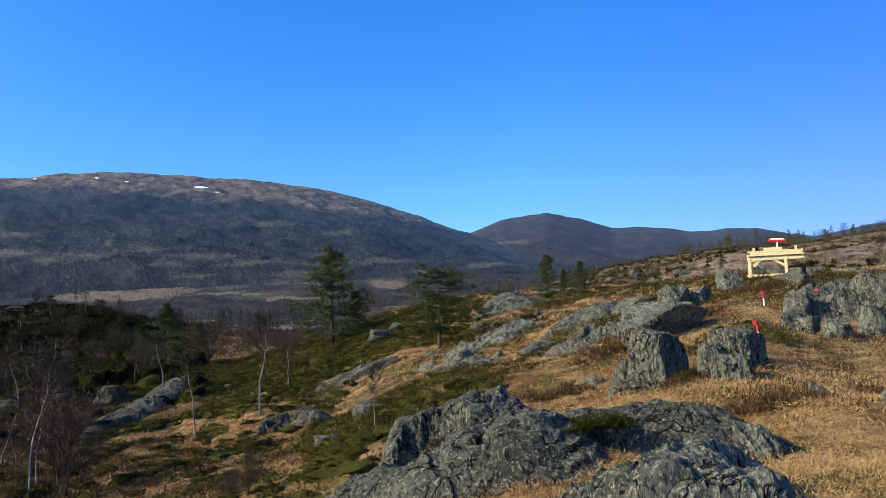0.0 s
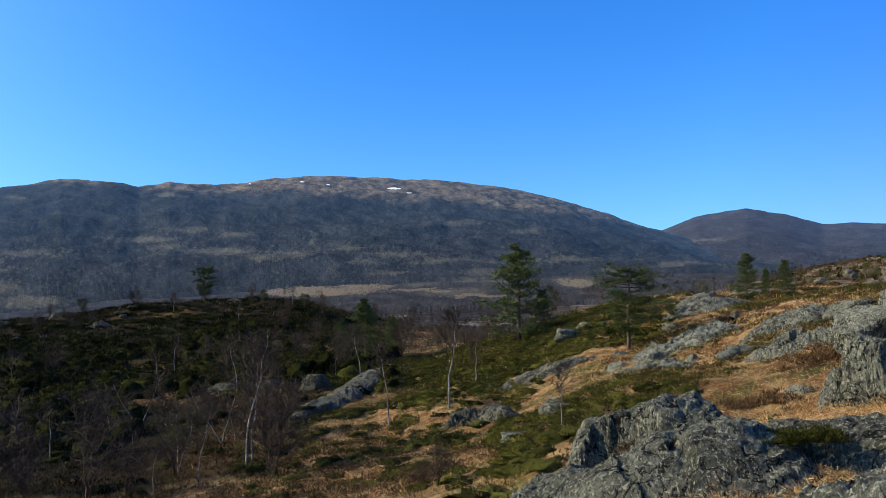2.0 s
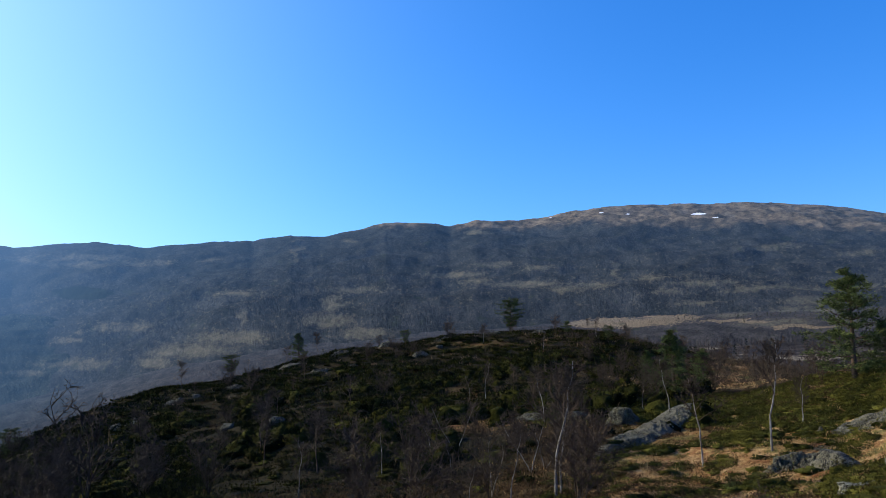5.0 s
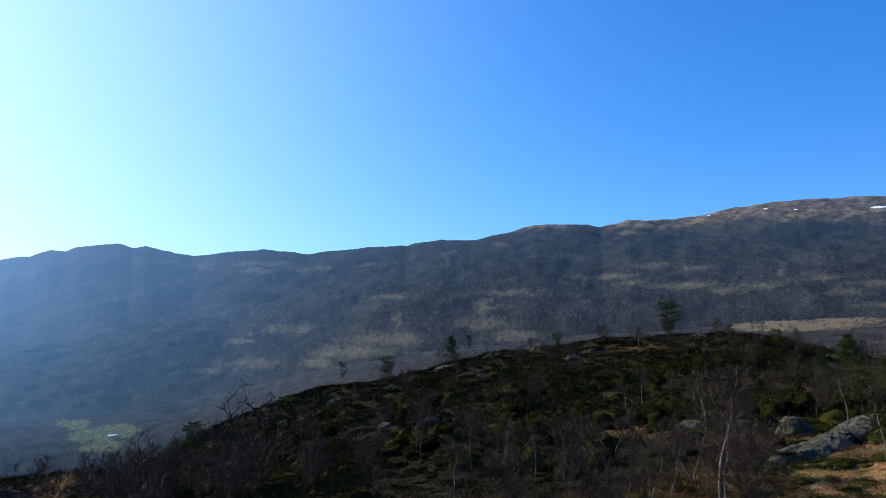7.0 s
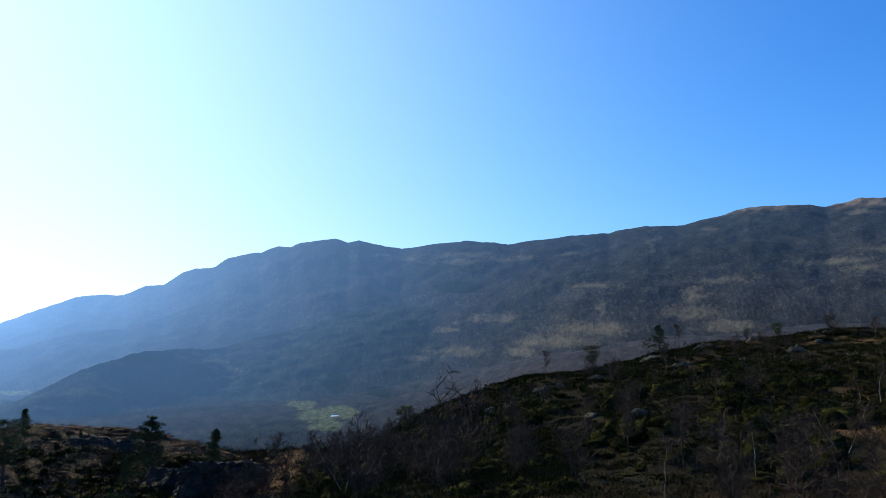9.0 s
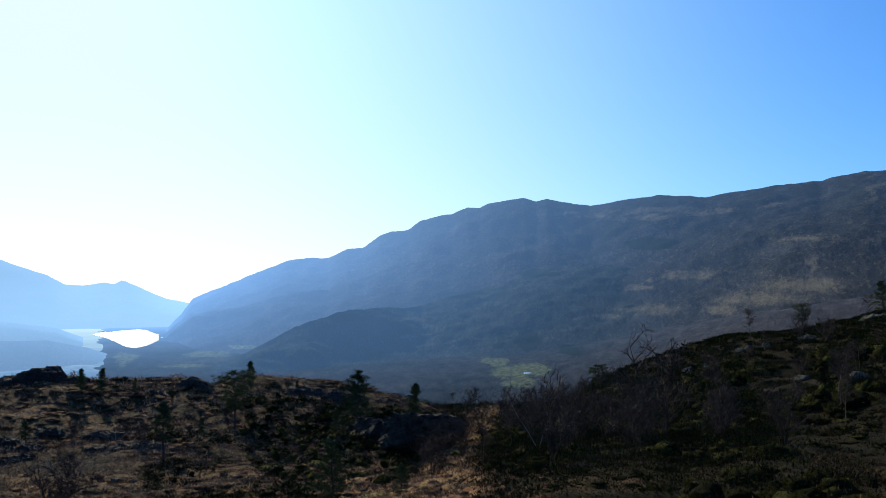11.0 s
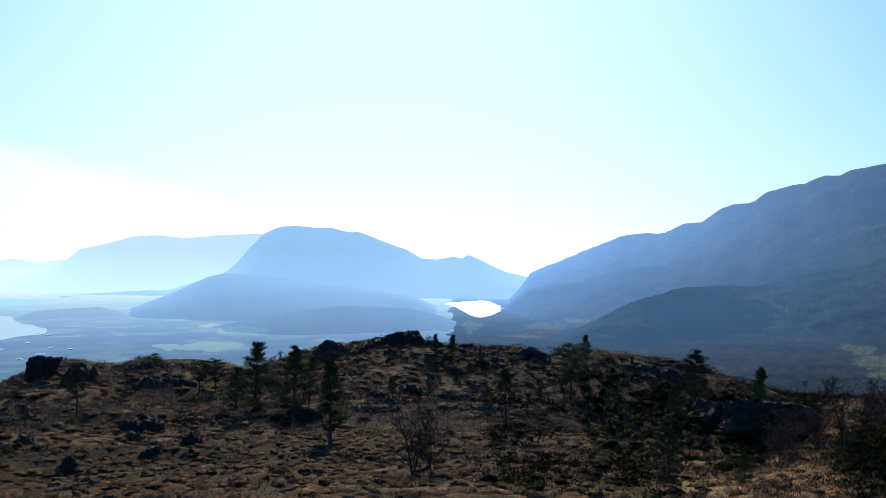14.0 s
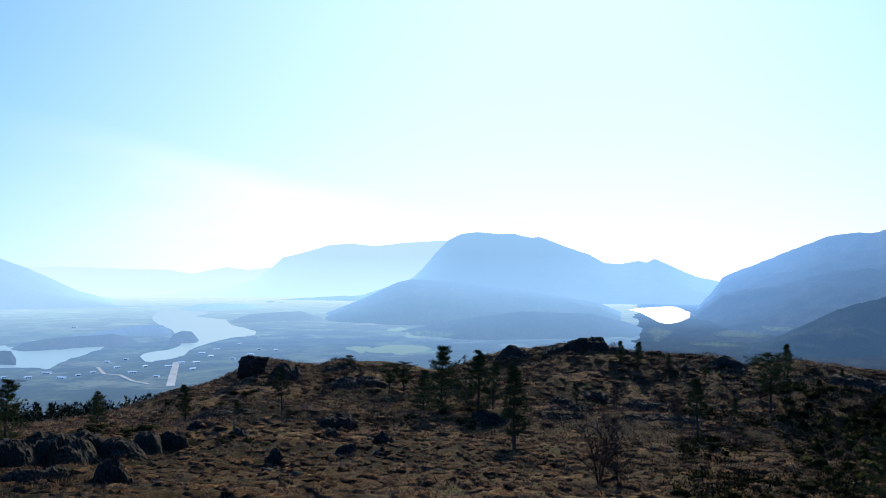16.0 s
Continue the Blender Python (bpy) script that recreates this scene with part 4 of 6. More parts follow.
def stone(az, r, width, depth, top, label, seed=0, turn=0.0, lean=0.0, fine=4, sink=0.35, cuts=11, flat=0.0, group="", rough=1.0, flare=0.3, parent=None, material=None, ease=0.0, hewn=()):
    """A boulder or outcrop. top: height of its top above the ground under it; ease: how far its edges are rounded off; hewn: flat broken faces, direction and distance."""
    rng = np.random.default_rng(seed + 101)
    bm = bmesh.new()
    bmesh.ops.create_icosphere(bm, subdivisions=fine, radius=1)
    co = np.array([v.co for v in bm.verts])
    n = unit_rows(co)
    normals = unit_rows(np.concatenate([rng.normal(size=(cuts, 3)) * (1, 1, 0.7), [[0.15, 0.1, 1.0]]]))
    dist = np.concatenate([rng.uniform(0.62, 0.95, cuts), [0.70 - flat]])
    reach = np.min(np.where(n @ normals.T > 0.08, dist / np.maximum(n @ normals.T, 0.08), 9.0), axis=1)
    reach = np.minimum(reach, 1.15) * (1 - ease) + 0.86 * ease / np.sum(np.abs(n) ** 3.2, 1) ** (1 / 3.2)
    for hx, hy, hz, away in hewn:
        side = n @ unit_rows(np.array([[hx, hy, hz]], float))[0]
        reach = np.where(side > 0.05, np.minimum(reach, away / np.maximum(side, 0.05)), reach)
    p = n * reach[:, None]
    q = p * 1.6 + seed * 3.7
    bumpy = fbm(q[:, 0] + q[:, 2] * 0.7, q[:, 1] - q[:, 2] * 0.6, 5, seed % 7 + 40, 0.55)
    cleft = np.abs(fbm(q[:, 0] * 1.3 + 9, q[:, 1] * 1.3 + q[:, 2] * 1.5, 3, seed % 5 + 50))
    p = p * (1 + rough * 0.13 * bumpy - rough * 0.16 * np.clip(0.14 - cleft, 0, 1) / 0.14 * 0.6)[:, None]
    # broken facets: each patch of the surface is offset and tilted on its own
    k = 46 if fine > 4 else 16
    seeds = unit_rows(rng.normal(size=(k, 3)))
    near = np.argmax(n @ seeds.T + 0.05 * bumpy[:, None], axis=1)
    big = 0.55 if width > 1.6 else 1.0
    tilt = rng.normal(0, 0.13 * big, (k, 3))
    push = rng.normal(0, 0.03 * big, k)[near] + np.sum((n - seeds[near]) * tilt[near], 1)
    p = p * (1 + rough * push)[:, None]
    if fine > 4:
        w = p * 7 + seed
        p = p * (1 + 0.05 * rough * fbm(w[:, 0] + w[:, 2] * 0.8, w[:, 1] - w[:, 2] * 0.9, 4, seed % 9 + 70, 0.6))[:, None]
    if fine > 5:
        w = p * (17, 17, 3.2) + seed
        p = p * (1 + 0.034 * max(rough, 0.8) * fbm(w[:, 0] + w[:, 2], w[:, 1] - w[:, 2], 3, seed % 9 + 80, 0.6))[:, None]
    p[:, :2] *= (1 + flare * np.clip(0.25 - n[:, 2], 0, 1))[:, None]
    p = (p - (p.max(0) + p.min(0)) / 2) / ((p.max(0) - p.min(0)) / 2)
    full = top + sink
    p = p * (width / 2, depth / 2, full / 2)
    for v, c in zip(bm.verts, p):
        v.co = c
    for f in bm.faces:
        f.smooth = fine < 5
    ob = part("boulder" if top > 0.25 * width else "outcrop", bm, material or (SHADED_MOSSY if az > 10 else ROCK))
    g = at(az, r)
    ob.matrix_world = pose(g.x, g.y, g.z + top - full / 2, lean, 0, az + turn)
    ob.data.name = ob.name
    if parent:
        ob.name = "block" if top > 0.5 * width else "slab"
        ob.parent = parent
        return tagged(ob, label)
    return tagged(ob, label, "rock", group)


def bedrock(az, r, half_wide, half_deep, top, label, seed=0, turn=0.0, tilt=(0.0, 0.0), cell=0.03, edge=3.0, square=2.6, gashes=(), grain=0.025, facet=0.06, parent=None, group="", material=None, name="outcrop", warp=0.2, ledge=0.13):
    """A rock that grows out of the turf. top: rise over the ground; tilt: fall across and along; gashes: across, along, two radii, depth."""
    rng = np.random.default_rng(seed + 900)
    nu, nv = int(2.7 * half_wide / cell) + 2, int(2.7 * half_deep / cell) + 2
    U, V = np.meshgrid(np.linspace(-1.35, 1.35, nu) * half_wide, np.linspace(-1.35, 1.35, nv) * half_deep)
    u, v = U.ravel(), V.ravel()
    wu = u + warp * half_wide * fbm(u / half_wide * 1.3 + seed, v / half_deep * 1.3, 4, seed % 11, 0.4)
    wv = v + warp * half_deep * fbm(u / half_wide * 1.3 - seed, v / half_deep * 1.3 + 7, 4, seed % 13 + 3, 0.4)
    d = (np.abs(wu / half_wide) ** square + np.abs(wv / half_deep) ** square) ** (1 / square)
    lift = top * (1 - d ** edge)
    lift = np.where(lift < 0, np.maximum(lift, -0.25 - 0.1 * top), lift)
    lift = lift + (tilt[0] * u + tilt[1] * v) * np.clip(1.2 - d, 0, 1)
    # broken blocks, each with its own small offset and slope
    size = max(half_wide, half_deep)
    count = 26
    cu, cv = rng.uniform(-1.2, 1.2, count) * half_wide, rng.uniform(-1.2, 1.2, count) * half_deep
    ju = u + 0.12 * fbm(u * 3, v * 3, 3, seed % 5)
    near = np.argmin((ju[:, None] - cu) ** 2 + (v[:, None] - cv) ** 2 * 1.8, axis=1)
    slope = rng.normal(0, 1.6 * facet + 0.03, (count, 2))
    lift = lift + rng.normal(0, facet, count)[near] + np.clip(slope[near, 0] * (u - cu[near]) + slope[near, 1] * (v - cv[near]), -0.2 * size, 0.2 * size)
    # ledges where the layers have split away
    sway = 0.6 * fbm(u * 1.4 + seed, v * 1.4, 3, seed % 17)
    level = lift / ledge + sway
    whole = np.floor(level)
    lift = np.where(lift > 0, 0.45 * lift + 0.55 * ledge * (whole + (level - whole) ** 5 - sway + 0.35), lift)
    for gu, gv, ru, rv, deep in gashes:
        e = ((u - gu + 0.3 * ru * fbm(u * 5, v * 5, 3, 4)) / ru) ** 2 + ((v - gv) / rv) ** 2
        lift = lift - deep * np.clip(1.3 - e, 0, 1) ** 0.6
    # foliation running across the slab, and pits
    s, w = (u * 0.82 + v * 0.57), (v * 0.82 - u * 0.57)
    lift = lift + grain * (1.2 * fbm(s * 2.2 + seed, w * 8.0, 4, seed % 7 + 5, 0.6) + 1.3 * fbm(s * 9 + 3, w * 16, 2, seed % 7 + 8))
    g = at(az, r)
    a = radians(az + turn)
    x, y = g.x + u * math.cos(a) - v * math.sin(a), g.y + u * math.sin(a) + v * math.cos(a)
    z = ground_xy(x, y) + lift
    ob = grid_mesh("slab" if parent else name, (x - g.x).reshape(U.shape), (y - g.y).reshape(U.shape), (z - g.z).reshape(U.shape), material or (SHADED_MOSSY if az > 10 else ROCK))
    ob.data.polygons.foreach_set("use_smooth", np.zeros(len(ob.data.polygons), bool))
    bm = bmesh.new()
    bm.from_mesh(ob.data)
    bm.verts.ensure_lookup_table()
    low = lift < -0.22
    bmesh.ops.delete(bm, geom=[q for q in bm.verts if low[q.index]], context="VERTS")
    bm.to_mesh(ob.data)
    bm.free()
    ob.matrix_world = pose(g.x, g.y, g.z)
    if parent:
        ob.parent = parent
        return tagged(ob, label)
    return tagged(ob, label, "rock", group)


# the near outcrop and its blocks
outcrop = tagged(new("outcrop"), "long grey lichen-covered outcrop rising from the grass", "rock")
bedrock(-1.0, 7.95, 1.6, 0.98, 0.47, "sloping slab of grey bedrock", 3, -4, (0.16, 0.05), 0.021, 3.0, 2.6, ((-0.35, -0.1, 0.17, 0.10, 0.16), (-0.42, -0.42, 0.26, 0.06, 0.14), (0.35, 0.0, 0.22, 0.05, 0.12), (0.25, -0.42, 0.10, 0.12, 0.12)), facet=0.012, grain=0.017, warp=0.12, material=SLAB_ROCK, parent=outcrop)
bedrock(-13.6, 8.5, 1.75, 0.66, 0.42, "pitted mossy slab of grey bedrock", 5, -6, (-0.02, 0.16), 0.023, 3.0, 2.4, ((0.6, -0.1, 0.2, 0.06, 0.10),), facet=0.012, grain=0.017, warp=0.12, material=SLAB_ROCK, parent=outcrop)
bedrock(-0.5, 10.35, 1.04, 0.95, 0.88, "square grey block standing above the slab", 8, 2, (-0.02, 0.05), 0.022, 6.0, 4.0, ((-0.36, -1.0, 0.52, 0.44, 0.60),), facet=0.010, grain=0.017, warp=0.08, material=SLAB_ROCK, parent=outcrop)
bedrock(6.6, 8.6, 0.75, 1.0, 0.36, "low sloping shoulder of bedrock", 12, 12, (0.12, 0.0), 0.025, 2.4, 2.2, facet=0.012, grain=0.017, warp=0.12, material=SLAB_ROCK, parent=outcrop)
stone(-21.9, 8.2, 0.75, 0.6, 0.34, "dark knob at the end of the slab", 19, 10, fine=5, sink=0.5, parent=outcrop)
bedrock(-15.6, 6.1, 0.98, 0.68, 0.42, "rounded near boulder with white lichen", 21, 5, (0.0, 0.05), 0.018, 2.4, 2.2, grain=0.03, facet=0.03)
# the stack beside the path
stone(-15.5, 14.0, 1.12, 0.95, 1.02, "tall upright grey boulder with grooved sides", 24, 4, fine=6, flat=0.08, flare=0.18, cuts=7, rough=0.5, ease=0.65, hewn=((0.8, -0.55, 0.1, 0.62),))
stone(-13.1, 14.2, 0.66, 0.8, 0.66, "low slanting step against a tall boulder", 25, 14, fine=6, flare=0.5, rough=0.6, ease=0.4, hewn=((-0.8, 0.0, 0.6, 0.5),))
stone(-16.0, 18.4, 2.15, 1.4, 0.84, "broad flat boulder with a dark overhung side", 31, 10, fine=6, flat=0.12, flare=-0.12, cuts=8, rough=0.5, ease=0.5, group="stacked boulders", hewn=((0.62, -0.62, -0.42, 0.40), (-0.6, -0.3, 0.75, 0.55)))
stone(-16.75, 23.5, 0.98, 1.0, 0.86, "dark block perched behind the stack", 35, 24, fine=5, rough=0.6, ease=0.3, flare=0.0, group="stacked boulders", hewn=((0.6, -0.65, -0.4, 0.40),))
stone(-20.9, 13.5, 0.98, 0.8, 0.66, "rounded boulder split by deep cracks", 37, 6, fine=6, flare=0.1, cuts=8, rough=0.5, ease=0.65, group="fractured boulders", hewn=((0.85, -0.5, 0.0, 0.66),))
stone(-19.2, 13.2, 0.54, 0.6, 0.60, "narrow block split from its neighbour", 38, -12, fine=6, flare=0.15, rough=0.5, ease=0.6, group="fractured boulders")
stone(-20.45, 12.7, 0.74, 0.5, 0.42, "low rounded boulder leaning on a larger one", 41, 10, fine=6, rough=0.5, ease=0.65, group="fractured boulders")
stone(-18.7, 24.0, 0.95, 0.9, 0.55, "grey rock at the edge of the rise", 43, 5)
stone(-20.8, 24.4, 1.0, 0.9, 0.6, "pale grey rock at the edge of the rise", 45, -15)
stone(-14.0, 26.5, 1.6, 0.9, 0.5, "weathered rock on the rise", 46, -15)
stone(-24.9, 19.5, 0.7, 0.8, 0.62, "steep slab at the edge of the path", 49, -20)
stone(-30.3, 20.5, 1.6, 1.4, 1.1, "large grey outcrop with grass at its foot", 51, 10)
stone(-27.2, 17.4, 0.62, 0.6, 0.34, "small grey boulder in the grass", 53, 0)
stone(-25.5, 17.6, 0.55, 0.5, 0.36, "small fractured rock in the grass", 54, 30)
stone(-29.4, 18.1, 0.7, 0.6, 0.6, "grey boulder in the grass", 55, 14)
stone(-25.7, 11.6, 0.3, 0.3, 0.2, "small grey stone in the straw", 57, 0, fine=3)
stone(-30.0, 10.6, 0.3, 0.3, 0.16, "small pale stone in the straw", 58, 0, fine=3)
# slabs on the middle rise
bedrock(-3.6, 31.0, 2.0, 1.7, 0.50, "tilted slab of broken grey bedrock", 61, 10, (0.02, 0.10), 0.07, 2.6, 2.2, grain=0.045, facet=0.03, ledge=0.3)
bedrock(-10.2, 27.5, 1.7, 1.2, 0.42, "low tilted slab of grey bedrock", 63, -8, (0.0, 0.08), 0.07, 2.4, 2.2, grain=0.04, facet=0.025, ledge=0.3)
bedrock(-5.0, 43.0, 2.6, 1.8, 0.75, "smooth slab on the crest", 65, 8, (-0.05, 0.05), 0.09, 2.2, 2.2, grain=0.04, facet=0.02, ledge=0.35)
bedrock(-1.0, 26.5, 1.3, 0.8, 0.30, "low broken bedrock in the heather", 66, -8, (0.0, 0.1), 0.07, 2.4, 2.2, grain=0.04)
bedrock(7.2, 35.5, 2.7, 0.8, 0.36, "long low slab among juniper", 71, -22, (0.05, 0.10), 0.08, 2.2, 2.0, grain=0.015, facet=0.02, ledge=0.6, material=SHADED_MOSSY)
bedrock(12.0, 29.0, 1.3, 0.8, 0.42, "grey rock among juniper", 73, 10, (0.0, 0.1), 0.06, 2.6, 2.4, ((-0.1, -0.3, 0.6, 0.16, 0.3),), grain=0.035)
bedrock(20.9, 46.5, 1.35, 10.0, 0.60, "smooth whaleback of bare rock", 79, -17, (0.08, 0.0), 0.11, 2.4, 2.0, grain=0.03, facet=0.02, warp=0.12, material=SHADED_MOSSY)
bedrock(-27.9, 20.6, 1.1, 1.0, 0.60, "large dark outcrop beside the path", 47, 12, (0.0, 0.08), 0.04, 4.0, 3.0, ((-0.1, -0.9, 0.6, 0.25, 0.35),), grain=0.05, facet=0.025, ledge=0.3)
bedrock(-10.4, 21.8, 1.2, 0.9, 0.35, "low grey bedrock on the rise", 64, -8, (0.0, 0.1), 0.05, 2.6, 2.2, grain=0.035)
stone(-6.9, 36.8, 0.34, 0.3, 0.34, "small pale boulder on the crest", 67, 0, fine=3)
stone(4.8, 45.0, 1.9, 1.4, 0.55, "pale rock on the slope", 69, 25)
stone(3.6, 47.0, 1.2, 1.0, 0.4, "pale rock on the slope", 70, -5)
stone(9.9, 27.4, 1.7, 1.1, 0.55, "dark rock among juniper", 74, -20, material=SHADED_MOSSY)
stone(23.7, 49.2, 2.2, 1.8, 1.15, "rounded pale boulder by the birches", 77, 0)
stone(27.0, 52.0, 2.5, 1.2, 0.6, "low flat rock in the hollow", 81, 10)
stone(30.0, 54.0, 3.0, 1.4, 0.6, "low flat rock in the hollow", 83, -10)
stone(5.5, 26.0, 1.2, 1.0, 0.25, "low rock in the heather", 85, 0)
stone(-11.0, 16.0, 0.7, 0.5, 0.16, "low rock in the grass", 87, 0)
for k, (az, r) in enumerate(((29.5, 124), (33.0, 126), (36.5, 124), (41.0, 122), (44.5, 120), (48.0, 118), (52.0, 114), (56.0, 106), (59.0, 98), (38.5, 108), (46.0, 104))):
    bedrock(az, r, 1.3 + k % 3 * 0.5, 0.9, 0.45 + k % 2 * 0.2, "pale rock showing on the scrubby crest", 840 + k, k * 17 % 40 - 20, (0.0, 0.1), 0.14, 2.6, 2.4, grain=0.05, facet=0.09, group="rocks on the crest", material=SHADED_MOSSY)
# the knoll towards the valley
def crag(az, r, width, depth, top, label, seed=0, turn=0.0, group=""):
    """Bedrock breaking through the turf, low and wide."""
    return bedrock(az, r, width * (0.58 if r > 76 else 0.47), depth * 0.6, top * (0.52 if r > 76 else 0.62 if r > 50 or top > 1.0 else 0.95), label, seed, turn, (0.0, 0.05), 0.05 + r * 0.0012, 3.2, 2.6, grain=0.03, facet=0.03 + 0.02 * top, group=group, material=SHADED_ROCK, warp=0.14, ledge=0.22)


crag(142.5, 36.0, 3.0, 2.4, 1.6, "dark rock bluff below the slope", 91, 5)
crag(145.5, 35.0, 2.6, 2.0, 1.5, "dark rock bluff below the slope", 92, -15)
crag(139.0, 37.0, 2.2, 2.0, 1.3, "dark rock bluff below the slope", 93, 25)
crag(139.3, 27.0, 1.25, 0.9, 0.65, "dark boulder in the grass", 95, 0)
crag(144.0, 29.0, 2.4, 1.2, 0.5, "low dark slab in the grass", 96, 0)
stone(130.0, 74.0, 3.0, 2.6, 2.1, "square crag at the end of the knoll", 97, 12, fine=5, flat=0.15, flare=0.1, material=SHADED_ROCK)
crag(127.6, 73.0, 3.2, 2.4, 1.6, "low crag on the knoll", 98, -12)
crag(123.7, 48.7, 2.9, 1.8, 0.75, "dark flat boulder on the slope", 101, 0)
crag(124.3, 45.6, 1.05, 0.9, 0.5, "small dark boulder on the slope", 102, 0)
crag(123.2, 37.3, 1.25, 0.9, 0.55, "small dark boulder on the slope", 103, 20)
crag(128.4, 32.3, 0.75, 0.6, 0.46, "small dark boulder on the slope", 104, 0)
crag(120.4, 39.3, 1.25, 0.8, 0.42, "low dark stone on the slope", 105, 0)
crag(123.8, 77.0, 4.0, 2.2, 0.95, "dark crag on the knoll", 107, 0)
crag(121.3, 70.0, 3.4, 1.6, 0.7, "dark slab on the knoll", 108, 0)
bedrock(110.9, 86.0, 2.2, 1.6, 1.05, "domed rock on top of the knoll", 111, 0, (0.0, 0.0), 0.13, 2.2, 2.0, grain=0.03, facet=0.03, material=SHADED_ROCK, warp=0.12, ledge=0.4, name="boulder")
bedrock(105.3, 87.0, 2.6, 1.8, 1.4, "long dark rock crowning the knoll", 113, 4, (0.04, 0.0), 0.13, 5.0, 2.8, grain=0.03, facet=0.03, material=SHADED_ROCK, warp=0.1, ledge=0.5, name="boulder")
crag(103.0, 86.0, 2.6, 2.0, 1.0, "dark rock on top of the knoll", 114, 0)
crag(107.6, 86.0, 2.2, 2.0, 1.1, "small rock on top of the knoll", 115, 0)
bedrock(95.6, 84.0, 2.2, 1.5, 1.2, "rounded rock on the knoll's edge", 117, 0, (0.0, 0.0), 0.13, 2.2, 2.0, grain=0.03, facet=0.03, material=SHADED_ROCK, warp=0.12, ledge=0.4)
crag(87.7, 84.0, 5.0, 3.0, 1.35, "dark crag on the knoll", 118, 0)
crag(84.7, 83.0, 4.0, 3.0, 1.35, "dark crag on the knoll", 119, 15)
stone(82.4, 62.0, 5.0, 4.0, 2.0, "dark rock face on the knoll's side", 121, 20, fine=5, flare=0.4, cuts=7, material=SHADED_ROCK)
stone(79.0, 57.0, 6.6, 5.0, 3.3, "steep dark rock face over the gully", 122, 12, fine=5, flare=0.35, cuts=7, material=SHADED_ROCK)
crag(83.5, 66.0, 3.4, 2.0, 1.2, "dark rock step on the knoll", 123, -10)
crag(101.0, 66.0, 4.2, 1.8, 0.9, "dark rock step on the knoll", 124, 5)
crag(107.0, 62.0, 3.0, 1.6, 0.8, "dark rock step on the knoll", 125, -5)
crag(134.0, 47.0, 1.2, 0.9, 0.5, "dark boulder on the slope", 126, 0)
crag(131.0, 43.0, 1.4, 1.0, 0.5, "dark boulder on the slope", 127, 0)

rng = np.random.default_rng(9)
for k in range(34):
    stone(rng.uniform(-34, -1), rng.uniform(48, 190), rng.uniform(1.0, 3.4), rng.uniform(0.8, 2.0), rng.uniform(0.4, 1.0), "weathered grey rock on the moor hill", 200 + k, rng.uniform(0, 90), fine=3, group="rocks on the moor hill")
for k in range(8):
    stone(rng.uniform(26, 60), rng.uniform(60, 128), rng.uniform(0.8, 1.8), rng.uniform(0.8, 1.4), rng.uniform(0.3, 0.6), "pale rock showing through the scrub", 300 + k, rng.uniform(0, 90), fine=3, group="rocks in the scrub")
for k in range(22):
    crag(rng.uniform(80, 134), rng.uniform(50, 88), rng.uniform(1.2, 4.6), rng.uniform(0.8, 2.0), rng.uniform(0.25, 0.6), "dark rock in the withered grass", 400 + k, rng.uniform(-25, 25), group="rocks on the knoll")
for k in range(16):
    stone(rng.uniform(84, 138), rng.uniform(26, 48), rng.uniform(0.3, 0.9), rng.uniform(0.3, 0.7), rng.uniform(0.12, 0.3), "small dark stone in the withered grass", 500 + k, rng.uniform(0, 90), fine=3, group="stones in the hollow")
for k in range(9):
    stone(rng.uniform(-13, 9), rng.uniform(17, 44), rng.uniform(0.8, 2.4), rng.uniform(0.6, 1.6), rng.uniform(0.12, 0.36), "low bedrock showing through the turf", 600 + k, rng.uniform(0, 90), fine=4, flat=0.15, group="bedrock in the turf")
for k in range(8):
    stone(rng.uniform(-33, -23), rng.uniform(18, 40), rng.uniform(0.6, 1.8), rng.uniform(0.6, 1.3), rng.uniform(0.15, 0.5), "grey rock beside the path", 650 + k, rng.uniform(0, 90), fine=4, group="rocks by the path")
for az, r, w, d, h in ((146.5, 36, 2.4, 2.0, 1.5), (143.8, 37.5, 2.2, 2.0, 1.9), (141.0, 38, 2.4, 2.0, 1.6), (137.2, 39, 1.8, 1.5, 1.0), (135.4, 40, 1.5, 1.2, 0.8), (147.5, 33, 2.0, 1.6, 1.1)):
    crag(az, r, w, d, h, "dark broken rock of the bluff", int(az * 10), az * 7 % 60, group="rocks of the bluff")

# ---- trees ----
def leaf_material(name, dark, light, rough=0.75):
    m = Mat(name, rough, 0.04)
    c = m.ramp(m.island(), [(0.0, dark), (1.0, light)])
    tone = m.ramp(m.random(), [(0.0, (0.75, 0.78, 0.75)), (1.0, (1.2, 1.15, 1.05))])
    m.base(m.mix(1.0, c, tone, "MULTIPLY"))
    return m.m


def bark_material(name, dark, light, scale=9.0):
    m = Mat(name, 0.9, 0.15)
    m.base(m.ramp(m.noise(scale, 5, 0.7, stretch=(1, 1, 0.35)), [(0.35, dark), (0.65, light)]))
    return m.bump(m.noise(scale * 3, 5, 0.7, stretch=(1, 1, 0.3)), 0.7, 0.02).m


NEEDLES = leaf_material("pine_needles", (0.016, 0.025, 0.007), (0.100, 0.120, 0.038))
PINE_BARK = bark_material("pine_bark", (0.030, 0.020, 0.014), (0.13, 0.085, 0.055))
BIRCH_BARK = bark_material("birch_bark", (0.05, 0.043, 0.035), (0.31, 0.28, 0.235), 7.0)
TWIG = bark_material("bare_twigs", (0.022, 0.015, 0.009), (0.085, 0.058, 0.036), 3.0)


